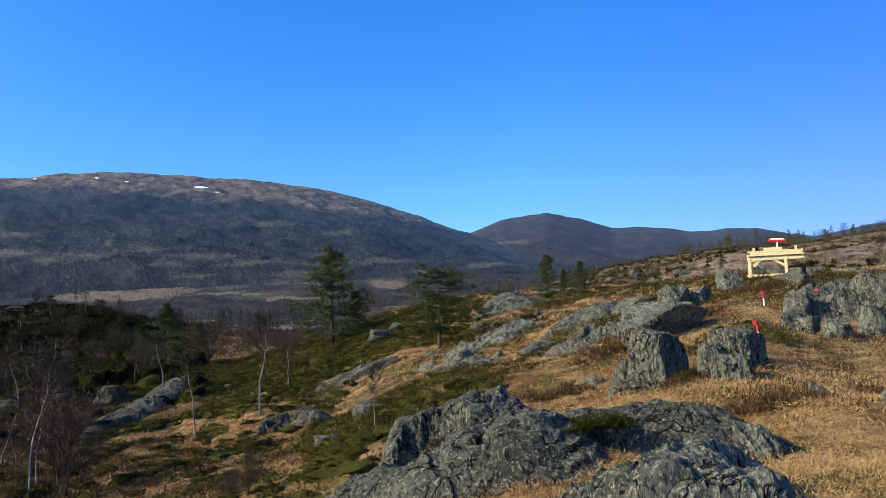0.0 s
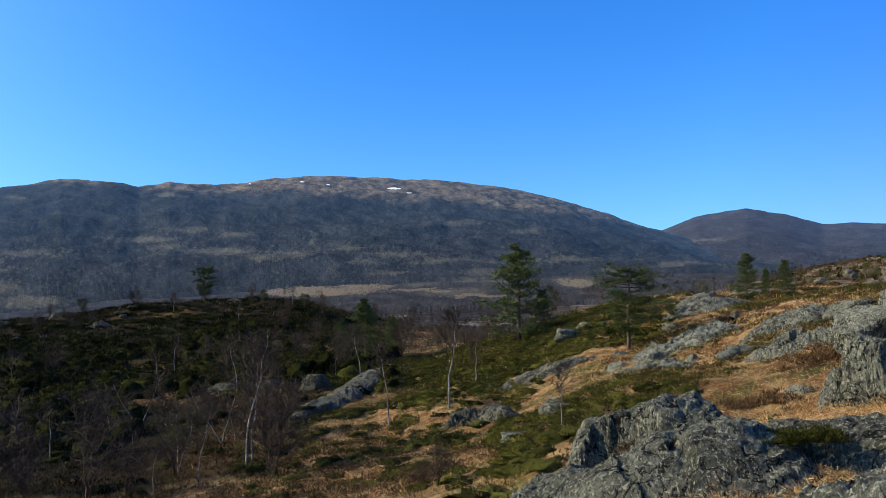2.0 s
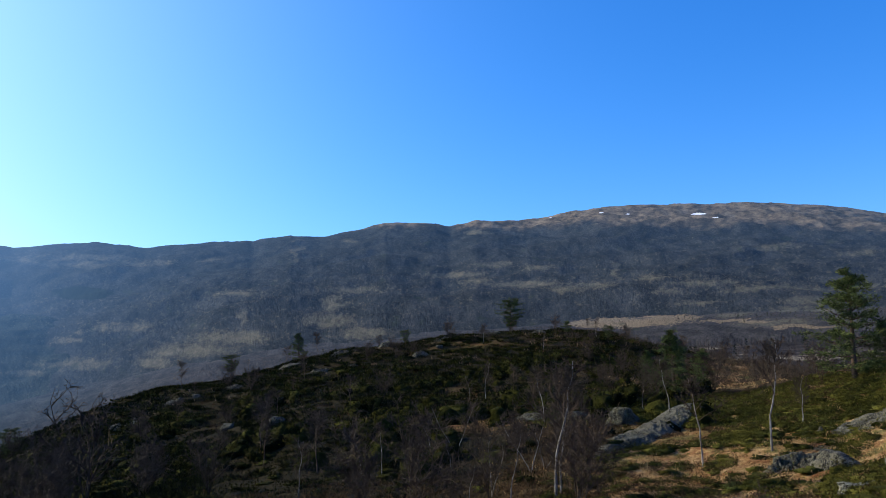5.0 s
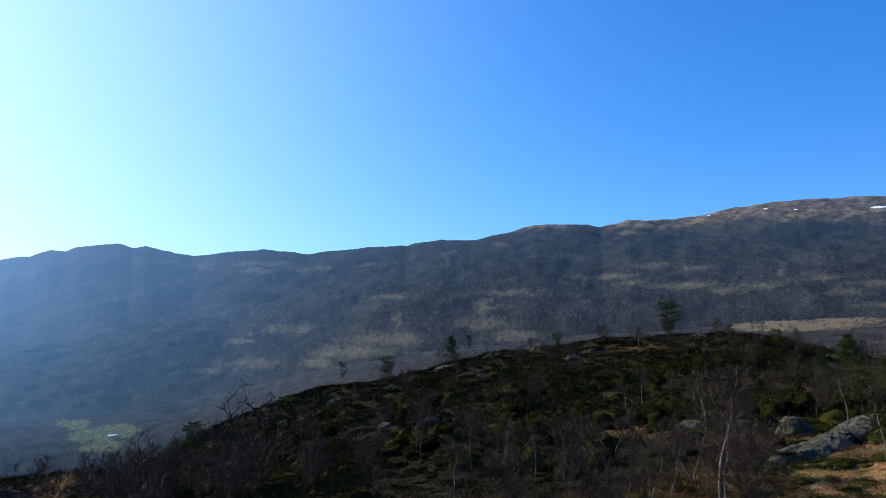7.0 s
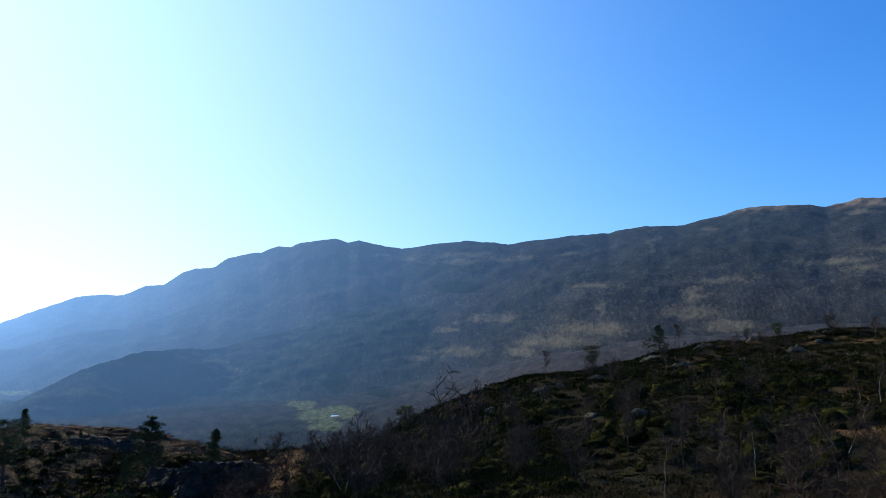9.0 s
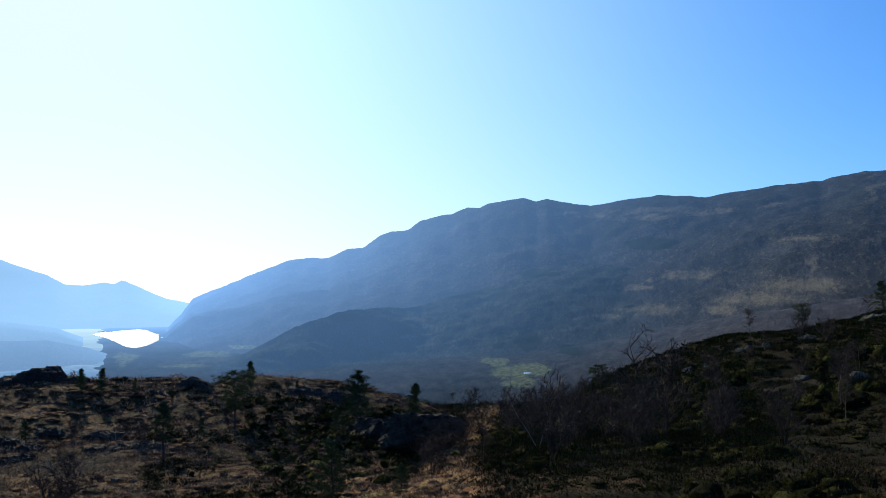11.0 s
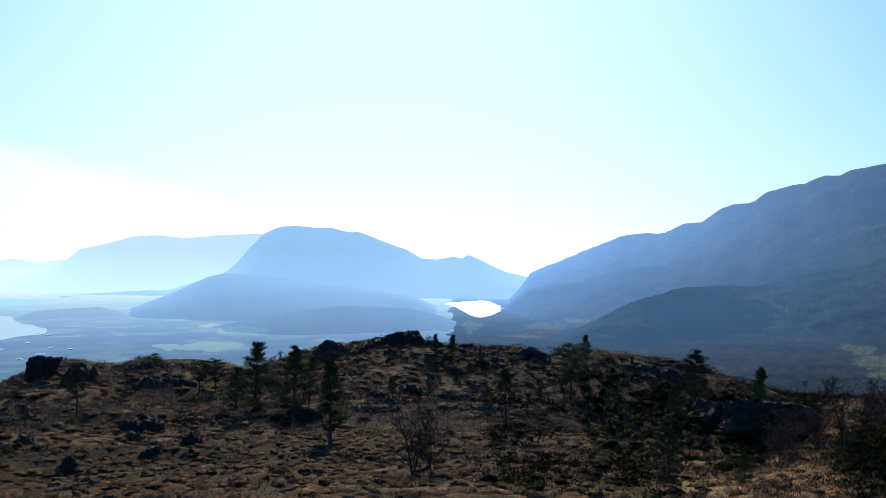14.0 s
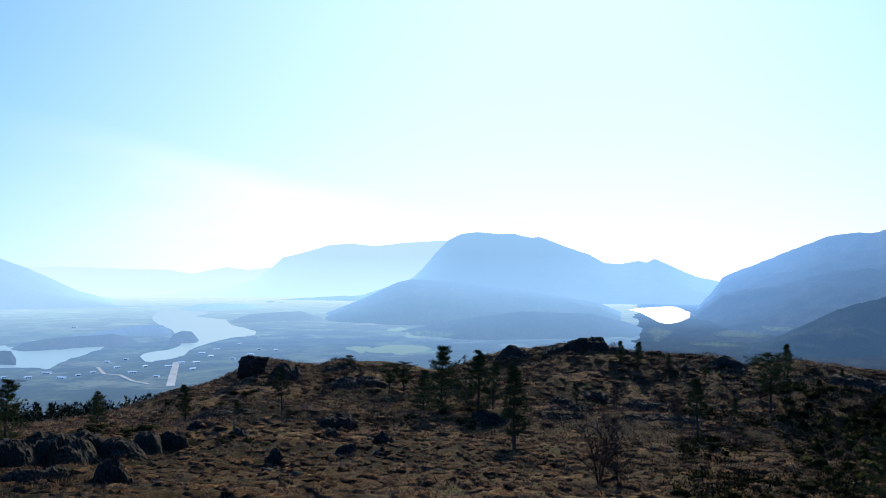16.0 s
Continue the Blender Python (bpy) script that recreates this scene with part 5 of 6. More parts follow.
def pine(seed, spread, first, flat, lushness=1.0, dense=12):
    """A small Scots pine one metre tall, to be scaled. spread: crown radius; first: height of the lowest limbs; flat: how flat-topped."""
    rng = np.random.default_rng(seed)
    tree = new("pine_tree")
    n = 9
    h = np.linspace(0, 1, n)
    bend = np.cumsum(rng.normal(0, 0.012, (n, 2)), 0)
    axis = np.column_stack([bend[:, 0] * h, bend[:, 1] * h, h * 0.97 - 0.03])
    p = Pile()
    p.add(*tube(axis, 0.022 * (1 - h) ** 0.8 + 0.003, 7))
    limbs, crown = p, Pile()
    whorls = 11
    for k in range(whorls):
        t0 = first + (0.97 - first) * (k / (whorls - 1)) ** 0.92
        u = (t0 - first) / (1 - first)
        shape = (1 - u) ** 0.8 * 0.88 + 0.12 if not flat else min(1, 0.5 + u * 1.0) * (1 - max(0, u - 0.8) * 2.4)
        for q in range(int(rng.integers(4, 7))):
            t = t0 + rng.normal(0, 0.012)
            base = np.array([np.interp(t, h, axis[:, j]) for j in range(3)])
            length = spread * shape * rng.uniform(0.45, 1.15) * (0.65 if u < 0.1 else 1)
            ang = q * 1.2 + k * 0.7 + rng.normal(0, 0.35)
            rise = rng.uniform(-0.12, 0.15) + 0.5 * u * (not flat)
            d = np.array([math.cos(ang), math.sin(ang), rise])
            s = np.linspace(0, 1, 5)[:, None]
            pts = base + d * length * s + np.array([0, 0, 0.14 * length]) * s ** 2 + rng.normal(0, 0.03 * length, (5, 3)) * s
            limbs.add(*tube(pts, np.linspace(0.006, 0.0016, 5), 3))
            tufts = 6 if rng.random() > lushness else 22
            along = rng.uniform(0.40, 1.03, tufts)
            centre = np.stack([np.interp(along, s[:, 0], pts[:, j]) for j in range(3)], 1) + rng.normal(0, 0.010 + 0.13 * length, (tufts, 3)) * (1, 1, 0.16)
            c = np.repeat(centre, dense, 0)
            way = unit_rows(rng.normal(size=c.shape) * (1, 1, 0.55) + np.array([0, 0, 0.35]) + d * 0.6)
            crown.add(*slivers(rng, c + rng.normal(0, 0.013, c.shape), way, rng.uniform(0.018, 0.040, len(c)), rng.uniform(0.005, 0.010, len(c))))
    limbs.mesh("trunk", PINE_BARK, tree, True)
    crown.mesh("crown", NEEDLES, tree)
    return tree


def birch(seed, spread, first, stems=1, fine=1.0, bark=None):
    """A bare birch one metre tall: pale stem, dark twigs."""
    rng = np.random.default_rng(seed)
    tree = new("birch_tree")
    trunk, limbs = Pile(), Pile()
    twigs = limbs
    for stem in range(stems):
        n = 10
        h = np.linspace(0, 1, n)
        tall = 1.0 if stem == 0 else rng.uniform(0.7, 0.95)
        drift = np.cumsum(rng.normal(0, 0.032, (n, 2)), 0) * h[:, None] + rng.normal(0, 0.16, 2) * h[:, None] * (stems > 1)
        axis = np.column_stack([drift, h * tall - 0.02])
        trunk.add(*tube(axis, 0.0092 * (1 - h) ** 0.9 / stems ** 0.3 + 0.0018, 6))
        for k in range(int(20 / stems ** 0.5)):
            t = first + (0.97 - first) * rng.random() ** 0.8
            base = np.array([np.interp(t, h, axis[:, j]) for j in range(3)])
            u = (t - first) / (1 - first)
            length = spread * (1.05 - 0.75 * u) * rng.uniform(0.6, 1.15)
            ang = rng.uniform(0, 2 * np.pi)
            d = np.array([math.cos(ang), math.sin(ang), rng.uniform(0.55, 1.3)])
            d /= np.linalg.norm(d)
            s = np.linspace(0, 1, 5)[:, None]
            pts = base + d * length * s + rng.normal(0, 0.05 * length, (5, 3)) * s
            limbs.add(*tube(pts, np.linspace(0.0055, 0.0014, 5), 4))
            m = int(9 * fine)
            along = rng.uniform(0.25, 1.0, m)
            c = np.stack([np.interp(along, s[:, 0], pts[:, j]) for j in range(3)], 1)
            way = unit_rows(rng.normal(size=(m, 3)) + d * 1.1 + np.array([0, 0, 0.25]))
            ll = length * rng.uniform(0.25, 0.6, m)
            twigs.add(*slivers(rng, c, way, ll, np.full(m, 0.0080)))
            m2 = 3
            a2 = rng.uniform(0.25, 0.95, (m, m2, 1))
            c2 = (c[:, None] + way[:, None] * ll[:, None, None] * a2).reshape(-1, 3)
            w2 = unit_rows(rng.normal(size=c2.shape) + np.repeat(way, m2, 0) * 0.9)
            twigs.add(*slivers(rng, c2, w2, length * rng.uniform(0.12, 0.35, len(c2)), np.full(len(c2), 0.0062)))
    trunk.mesh("trunk", bark or BIRCH_BARK, tree, True)
    limbs.mesh("crown", TWIG, tree)
    return tree


PINES = [pine(1, 0.42, 0.14, False, 0.85, 12), pine(2, 0.40, 0.26, True, 0.9, 12), pine(3, 0.36, 0.12, False, 0.9, 11), pine(4, 0.24, 0.42, False, 0.6, 9),
         pine(5, 0.34, 0.40, True, 0.85, 10), pine(6, 0.22, 0.22, False, 0.85, 9)]
BIRCHES = [birch(11, 0.34, 0.45), birch(12, 0.30, 0.35), birch(13, 0.40, 0.25, 2), birch(14, 0.45, 0.15, 4, 1.0, TWIG), birch(15, 0.36, 0.30, 1, 1.3, PINE_BARK), birch(16, 0.42, 0.12, 6, 0.9, TWIG)]
FAR_PINES = [pine(7, 0.36, 0.12, False, 0.9, 2), pine(8, 0.38, 0.26, True, 0.9, 2)]
used = set()


def plant(protos, kind, az, r, height, label, group, turn=0.0, lean=0.0, lift=-0.03):
    g = at(az, r, lift)
    proto = protos[kind]
    m = pose(g.x, g.y, g.z, lean * 0.6, lean, turn)
    if proto.name in used:
        ob = copy_thing(proto, m)
    else:
        used.add(proto.name)
        ob = proto
        ob.matrix_basis = m
    ob.scale = (height, height, height)
    return tagged(ob, label, "tree", group)


# kind, bearing, distance, height
HEATH_PINES = ((0, 8.5, 52, 6.9), (1, 0.5, 35.6, 4.0), (2, -7.7, 46, 2.7), (2, -10.2, 44, 2.0), (5, -8.9, 48, 1.7), (2, 6.6, 53, 3.0), (0, 20.0, 60, 5.2), (4, -1.6, 40, 1.5), (4, -2.6, 42, 1.2),
               (1, 31.6, 128, 6.0), (2, 47.4, 126, 4.6), (4, 52.2, 126, 4.1), (4, 66.0, 105, 4.4), (1, 39.5, 126, 2.6), (1, 27.5, 120, 2.2), (1, 24.5, 112, 2.4), (2, 21.8, 76, 3.4), (0, 18.0, 70, 3.6))
for k, (kind, az, r, height) in enumerate(HEATH_PINES):
    plant(PINES, kind, az, r, height, "green Scots pine standing on the heath", "pines on the heath", k * 77)
KNOLL_PINES = ((2, 116.0, 54, 4.9), (0, 113.3, 54, 4.5), (5, 110.6, 40, 4.4), (4, 92.7, 66.5, 4.9), (5, 91.6, 84, 3.2), (0, 83.9, 66, 5.3), (5, 79.8, 64, 4.4), (3, 97.5, 51, 3.8), (2, 85.7, 27, 2.2),
               (2, 80.6, 27, 1.1), (5, 102.8, 80, 2.5), (5, 101.6, 80, 2.9), (4, 118.9, 67.5, 2.9), (4, 120.0, 67, 2.7), (3, 127.9, 54.5, 3.1), (5, 134.6, 55, 2.6), (2, 140.4, 52, 2.4), (2, 145.8, 50, 3.6),
               (5, 99.5, 80, 1.6), (4, 97.0, 78, 1.3), (4, 123.0, 78, 1.6), (3, 131.0, 52, 1.5), (5, 88.3, 84, 1.5), (2, 117.4, 57, 3.4), (3, 112.2, 56, 3.6), (5, 95.0, 60, 1.6), (3, 106.0, 58, 2.0), (2, 85.4, 62, 2.6))
for k, (kind, az, r, height) in enumerate(KNOLL_PINES):
    plant(PINES, kind, az, r, height, "dark slender pine on the sunlit knoll", "pines on the knoll", k * 61)
NEAR_BIRCHES = ((0, -29.9, 30.0, 1.7), (0, 13.8, 33.5, 4.5), (0, 18.3, 32.8, 3.6), (0, 20.4, 50.8, 3.6), (1, 11.8, 39, 2.6), (0, 28.6, 26.3, 4.7), (3, 27.0, 26.8, 3.6), (1, 22.2, 52.6, 2.0), (1, 5.5, 17.9, 1.6), (0, 31.9, 24.8, 2.6),
                (0, 28.2, 28.0, 3.9), (3, 26.6, 25.0, 2.9), (3, 33.4, 26.8, 2.2), (4, 50.0, 51, 3.6), (3, 36.6, 25.4, 2.2), (5, 42.6, 25.9, 1.8), (3, 61.3, 45, 6.3), (4, 50.1, 54, 3.9), (4, 55.5, 118, 5.0),
                (5, 67.0, 92, 4.6), (0, 29.3, 53, 3.9), (3, 70.9, 46.8, 3.7), (2, 70.4, 40, 3.6), (5, 104.4, 25.0, 2.6), (5, 103.0, 24.6, 1.9), (1, 100.6, 64, 2.8), (4, 115.0, 84, 2.0), (4, 114.4, 84, 2.0), (3, 68.8, 50, 4.4), (5, 67.2, 48, 4.0), (5, 65.4, 44, 3.6), (3, 64.0, 52, 4.6), (4, 72.4, 44, 3.0), (5, 62.4, 42, 3.4), (5, 14.7, 15.5, 1.0), (3, 16.0, 16.4, 0.8), (3, 58.0, 40, 3.2))
for k, (kind, az, r, height) in enumerate(NEAR_BIRCHES):
    plant(BIRCHES, kind, az, r, height, "bare birch with a pale thin stem", "birches on the slope", k * 83)
rng = np.random.default_rng(77)
for k in range(84):
    az, r = rng.uniform(25, 79), rng.uniform(27, 140)
    kind = int(rng.choice([1, 3, 3, 4, 4, 5, 5]))
    plant(BIRCHES, kind, az, r, rng.uniform(1.8, 3.8) * (1.15 if r > 90 else 1.0), "leafless birch among dark juniper scrub", "birches in the scrub", rng.uniform(0, 360), rng.normal(0, 4))
for k in range(14):
    az, r = rng.uniform(25, 42), rng.uniform(22, 44)
    plant(BIRCHES, int(rng.choice([0, 1, 2, 3, 5])), az, r, rng.uniform(1.5, 3.0), "thin bare birch among brown brushwood", "birches in the scrub", rng.uniform(0, 360), rng.normal(0, 5))
for k in range(60):
    az, r = rng.uniform(0, 26), rng.uniform(56, 150)
    plant(BIRCHES, int(rng.choice([1, 3, 4, 5, 5])), az, r, rng.uniform(1.8, 3.6), "leafless birch on the far side of the rise", "birches behind the rise", rng.uniform(0, 360), rng.normal(0, 4))
for k in range(36):
    az, r = rng.uniform(82, 128), rng.uniform(45, 86)
    plant(BIRCHES, int(rng.choice([1, 4, 5, 5])), az, r, rng.uniform(0.9, 2.2), "small leafless birch on the knoll", "birches on the knoll", rng.uniform(0, 360), rng.normal(0, 5))
for k in range(56):
    az, r = rng.uniform(-31, -4), rng.uniform(70, 230)
    plant(FAR_PINES, int(rng.integers(0, 2)), az, r, rng.uniform(1.0, 2.8), "small pine on the brown moor hill", "pines on the moor hill", rng.uniform(0, 360))
for k in range(60):
    az = rng.uniform(-31, -17)
    plant(FAR_PINES, int(rng.integers(0, 2)), az, rng.uniform(165, 250), rng.uniform(2.4, 4.6), "dark pine in the belt on the moor hill", "pines on the moor hill", rng.uniform(0, 360))

# ---- scrub, grass and woods: uncountable growth ----
def scatter(rng, n, az0, az1, r0, r1, keep=None):
    """Places spread evenly over a sector."""
    az = rng.uniform(az0, az1, n)
    r = np.sqrt(rng.uniform(r0 ** 2, r1 ** 2, n))
    x, y = -np.sin(np.radians(az)) * r, np.cos(np.radians(az)) * r
    if keep is not None:
        ok = rng.random(n) < keep(x, y)
        x, y, r = x[ok], y[ok], r[ok]
    return np.column_stack([x, y, ground_xy(x, y)]), r


def bushes(rng, foot, radius, height, per, leaf, up=0.5, slim=0.45):
    """Domes of small leaves: vertices and triangles."""
    n = len(foot)
    u = unit_rows(rng.normal(size=(n * per, 3)))
    u[:, 2] = np.abs(u[:, 2])
    c = np.repeat(foot, per, 0) + u * np.column_stack([np.repeat(radius, per)] * 2 + [np.repeat(height, per)]) * rng.uniform(0.45, 1.0, (n * per, 1))
    size = np.repeat(leaf, per) * rng.uniform(0.6, 1.4, n * per)
    way = unit_rows(u + rng.normal(0, 0.6, u.shape) + np.array([0, 0, up]))
    return slivers(rng, c, way, size, size * slim)


def domes(rng, foot, radius, height, ragged=0.45, n=8):
    """The leafy bodies of bushes: rough half balls of a few dozen facets."""
    a = np.linspace(0, 2 * np.pi, n, endpoint=False)
    unit = np.concatenate([np.column_stack([np.cos(a + k * 0.35) * math.cos(e), np.sin(a + k * 0.35) * math.cos(e), np.full(n, math.sin(e))]) for k, e in enumerate((-0.25, 0.30, 0.85))] + [[[0, 0, 1.0]]])
    i = np.arange(3 * n).reshape(3, n)
    j = np.roll(i, -1, 1)
    tri = np.concatenate([np.stack([i[:-1], j[:-1], j[1:]], -1).reshape(-1, 3), np.stack([i[:-1], j[1:], i[1:]], -1).reshape(-1, 3), np.stack([i[2], j[2], np.full(n, 3 * n)], -1)])
    corners, n = 3 * n + 1, len(foot)
    size = np.stack([radius, radius, height], 1)[:, None]
    v = foot[:, None] + unit[None] * size * rng.uniform(1 - ragged, 1 + ragged * 0.6, (n, corners, 1))
    return v.reshape(-1, 3), (tri[None] + (np.arange(n) * corners)[:, None, None]).reshape(-1, 3)


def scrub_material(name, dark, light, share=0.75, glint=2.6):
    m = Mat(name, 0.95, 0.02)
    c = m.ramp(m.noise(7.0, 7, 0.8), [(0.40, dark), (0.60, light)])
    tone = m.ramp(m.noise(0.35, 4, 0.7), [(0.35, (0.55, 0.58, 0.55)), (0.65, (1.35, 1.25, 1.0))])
    # sunlit highlights painted into the colour of some leaves and hummocks
    lit_tips = tuple(v * glint for v in light)
    m.base(m.mix(1.0, m.mix(share, c, m.ramp(m.island(), [(0.0, dark), (0.7, light), (0.8, light), (1.0, lit_tips)])), tone, "MULTIPLY"))
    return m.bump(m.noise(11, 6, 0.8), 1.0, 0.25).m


def stuff(name, label, category, pieces, material):
    p = Pile()
    for v, t in pieces:
        p.add(v, t)
    return tagged(p.mesh(name, material), label, category, kind="stuff")


# shade of the backlit slope put into JUNIPER; JUNIPER_MAT keeps the lit tone
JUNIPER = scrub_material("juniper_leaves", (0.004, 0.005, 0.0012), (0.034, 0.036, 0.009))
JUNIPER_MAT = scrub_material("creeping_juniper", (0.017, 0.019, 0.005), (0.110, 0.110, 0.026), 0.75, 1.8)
HEATHER = leaf_material("heather_twigs", (0.022, 0.013, 0.006), (0.17, 0.096, 0.043))
STRAW = leaf_material("dry_grass", (0.20, 0.095, 0.032), (0.66, 0.44, 0.20))
TUSSOCK = leaf_material("tussock_grass", (0.036, 0.021, 0.012), (0.54, 0.35, 0.195))
BRUSH = leaf_material("brushwood", (0.013, 0.010, 0.007), (0.080, 0.060, 0.040))
BARE_WOOD = leaf_material("bare_woods", (0.016, 0.013, 0.014), (0.075, 0.060, 0.056))
DARK_WOOD = leaf_material("conifer_woods", (0.008, 0.013, 0.008), (0.030, 0.040, 0.020))
rng = np.random.default_rng(5)


def patchy(scale, seed, level):
    return lambda x, y: np.clip((fbm(x * scale, y * scale, 3, seed) - level) * 3, 0, 1)


def clump(f, scale, seed):
    """Where the bushes stand in thick clumps, 0 to 1."""
    return np.clip(0.5 + 0.9 * fbm(f[:, 0] * scale, f[:, 1] * scale, 3, seed), 0, 1)




def mats(rng):
    f, r = scatter(rng, 5600, -4, 30, 11, 60, lambda x, y: patchy(0.10, 5, -0.45)(x, y) * np.clip((np.degrees(np.arctan2(-x, y)) + 5) / 8, 0.15, 1) * np.clip((np.hypot(x, y) - 6) / 14, 0.4, 1) * np.where((np.degrees(np.arctan2(-x, y)) > 10) & (np.hypot(x, y) < 36), np.where(np.hypot(x, y) < 22, 0.12, 0.28), 1))
    wide, high = rng.uniform(0.35, 0.9, len(f)), rng.uniform(0.10, 0.34, len(f))
    a, ta = domes(rng, f, wide * 0.6, high * 0.55)
    c, tc = bushes(rng, f, wide * 1.05, high * 1.1, 75, 0.035 + r * 0.0010, 0.3, 0.45)
    f, r = scatter(rng, 6200, -37, 0, 8.5, 48, lambda x, y: patchy(0.33, 15, -0.12)(x, y))
    wide, high = rng.uniform(0.12, 0.45, len(f)) * (0.6 + r / 40), rng.uniform(0.05, 0.16, len(f)) * (0.8 + r / 50)
    b, tb = domes(rng, f, wide * 0.28, high * 0.35)
    d, td = bushes(rng, f, wide, high * 1.1, 52, 0.03 + r * 0.0011, 0.4, 0.4)
    return np.concatenate([a, c, b, d]), np.concatenate([ta, tc + len(a), tb + len(a) + len(c), td + len(a) + len(c) + len(b)])


pieces = []
f, r = scatter(rng, 8200, 18, 79, 12, 150, lambda x, y: off_gully(x, y) * (0.15 + 0.85 * scrub_cover(x, y)) * np.where((np.degrees(np.arctan2(-x, y)) < 27) & (np.hypot(x, y) < 36), 0.12, np.where((np.degrees(np.arctan2(-x, y)) < 36) & (np.hypot(x, y) < 52), 0.25, 1)))
k = clump(f, 0.17, 71)
wide, high = 0.6 + 1.0 * k * rng.uniform(0.6, 1.2, len(f)), (0.18 + 1.7 * k ** 2 * rng.uniform(0.5, 1.1, len(f))) * np.clip(r / 60, 0.7, 1.0) * np.clip((116 - r) / 38, 0.2, 1)
brown = rng.random(len(f)) < 0.16
heathery = [bushes(rng, f[brown], wide[brown], high[brown] * 0.8, 40, 0.10 + r[brown] * 0.0016, 0.9, 0.16)]
f, r, wide, high = f[~brown], r[~brown], wide[~brown], high[~brown]
core = np.clip(r / 75, 0.3, 0.6)
pieces.append(domes(rng, f, wide * core, high * core))
pieces.append(bushes(rng, f, wide * 1.2, high * 1.1, 60, 0.025 + r * 0.0023, 0.35, 0.5))
low = [mats(rng)]
for a0, a1, r0, r1, n, rise in ((-7.0, -1.5, 8.95, 9.4, 40, 0.30), (-13.0, -8.0, 7.5, 8.4, 120, 0.30), (-18.4, -17.0, 12.9, 13.7, 40, 0.05)):
    f, r = scatter(rng, n, a0, a1, r0, r1)
    f[:, 2] += rise
    low.append(bushes(rng, f, rng.uniform(0.06, 0.18, n), rng.uniform(0.05, 0.16, n), 70, np.full(n, 0.035), 0.4, 0.35))
stuff("low_juniper", "olive-green mats of creeping juniper on the slope", "shrubs", low, JUNIPER_MAT)
f, r = scatter(rng, 7000, 76, 145, 40, 94, patchy(0.085, 9, 0.14))
f, r = f[::4], r[::4]
wide, high = rng.uniform(0.3, 0.9, len(f)), rng.uniform(0.12, 0.5, len(f)) * np.clip((100 - r) / 30, 0.4, 1)
pieces.append(domes(rng, f, wide * 0.75, high * 0.7))
pieces.append(bushes(rng, f, wide * 1.05, high * 1.1, 16, 0.08 + r * 0.0012))
f, r = scatter(rng, 900, -35, 2, 14, 60, patchy(0.15, 13, 0.25))
pieces.append(bushes(rng, f, rng.uniform(0.25, 0.6, len(f)), rng.uniform(0.12, 0.35, len(f)), 70, 0.06 + r * 0.0016))
f, r = scatter(rng, 2300, -36, 2, 70, 280, patchy(0.035, 47, -0.25))
wide, high = rng.uniform(0.3, 1.1, len(f)), rng.uniform(0.2, 0.75, len(f))
pieces.append(domes(rng, f, wide * 0.7, high * 0.8))
pieces.append(bushes(rng, f, wide, high * 1.1, 12, 0.12 + r * 0.0016, 0.3, 0.5))
f, r = scatter(rng, 1300, 70, 92, 26, 78, lambda x, y: off_gully(x, y) * np.clip(1.2 - np.abs(np.degrees(np.arctan2(-x, y)) - 78) / 14, 0.1, 1) * np.where((np.hypot(x, y) < 50) & (np.degrees(np.arctan2(-x, y)) > 75), 0.12, 1))
wide, high = rng.uniform(0.4, 1.2, len(f)), rng.uniform(0.2, 1.0, len(f))
pieces.append(domes(rng, f, wide * np.clip(r / 75, 0.3, 0.6), high * np.clip(r / 75, 0.3, 0.6)))
pieces.append(bushes(rng, f, wide * 1.1, high * 1.1, 48, 0.03 + r * 0.0022, 0.35, 0.45))
f, r = scatter(rng, 1900, 54, 76, 13, 62, off_gully)
wide, high = rng.uniform(0.35, 1.0, len(f)), rng.uniform(0.15, 0.75, len(f)) * np.clip(r / 30, 0.5, 1)
pieces.append(bushes(rng, f, wide, high, 64, 0.02 + r * 0.0020, 0.35, 0.4))
f, r = scatter(rng, 520, 85, 99, 20, 64, patchy(0.11, 53, -0.3))
wide, high = rng.uniform(0.3, 1.0, len(f)), rng.uniform(0.15, 0.6, len(f))
pieces.append(domes(rng, f, wide * 0.4, high * 0.4))
pieces.append(bushes(rng, f, wide * 1.05, high * 1.1, 44, 0.07 + r * 0.0014, 0.35, 0.42))
stuff("juniper_scrub", "dark green juniper scrub covering the slope", "shrubs", pieces, JUNIPER)

pieces = []
f, r = scatter(rng, 9500, -36, 32, 6.5, 60, lambda x, y: patchy(0.28, 17, np.where(np.hypot(x, y) > 13, -0.3, 0.0))(x, y))
pieces.append(bushes(rng, f, rng.uniform(0.15, 0.45, len(f)), rng.uniform(0.06, 0.22, len(f)), 36, 0.045 + r * 0.0013, 0.9, 0.26))
f, r = scatter(rng, 1800, 16, 52, 9, 34)
pieces.append(bushes(rng, f, rng.uniform(0.15, 0.5, len(f)), rng.uniform(0.08, 0.3, len(f)), 30, 0.05 + r * 0.0016, 0.9, 0.2))
f, r = scatter(rng, 5600, 72, 150, 16, 92, patchy(0.12, 19, -0.15))
pieces.append(bushes(rng, f, rng.uniform(0.25, 0.7, len(f)), rng.uniform(0.12, 0.4, len(f)), 32, 0.08 + r * 0.0015, 0.9, 0.16))
f, r = scatter(rng, 5200, -36, 30, 55, 260)
pieces.append(bushes(rng, f, rng.uniform(0.4, 1.3, len(f)), rng.uniform(0.3, 0.9, len(f)), 26, 0.1 + r * 0.0012, 0.6, 0.3))
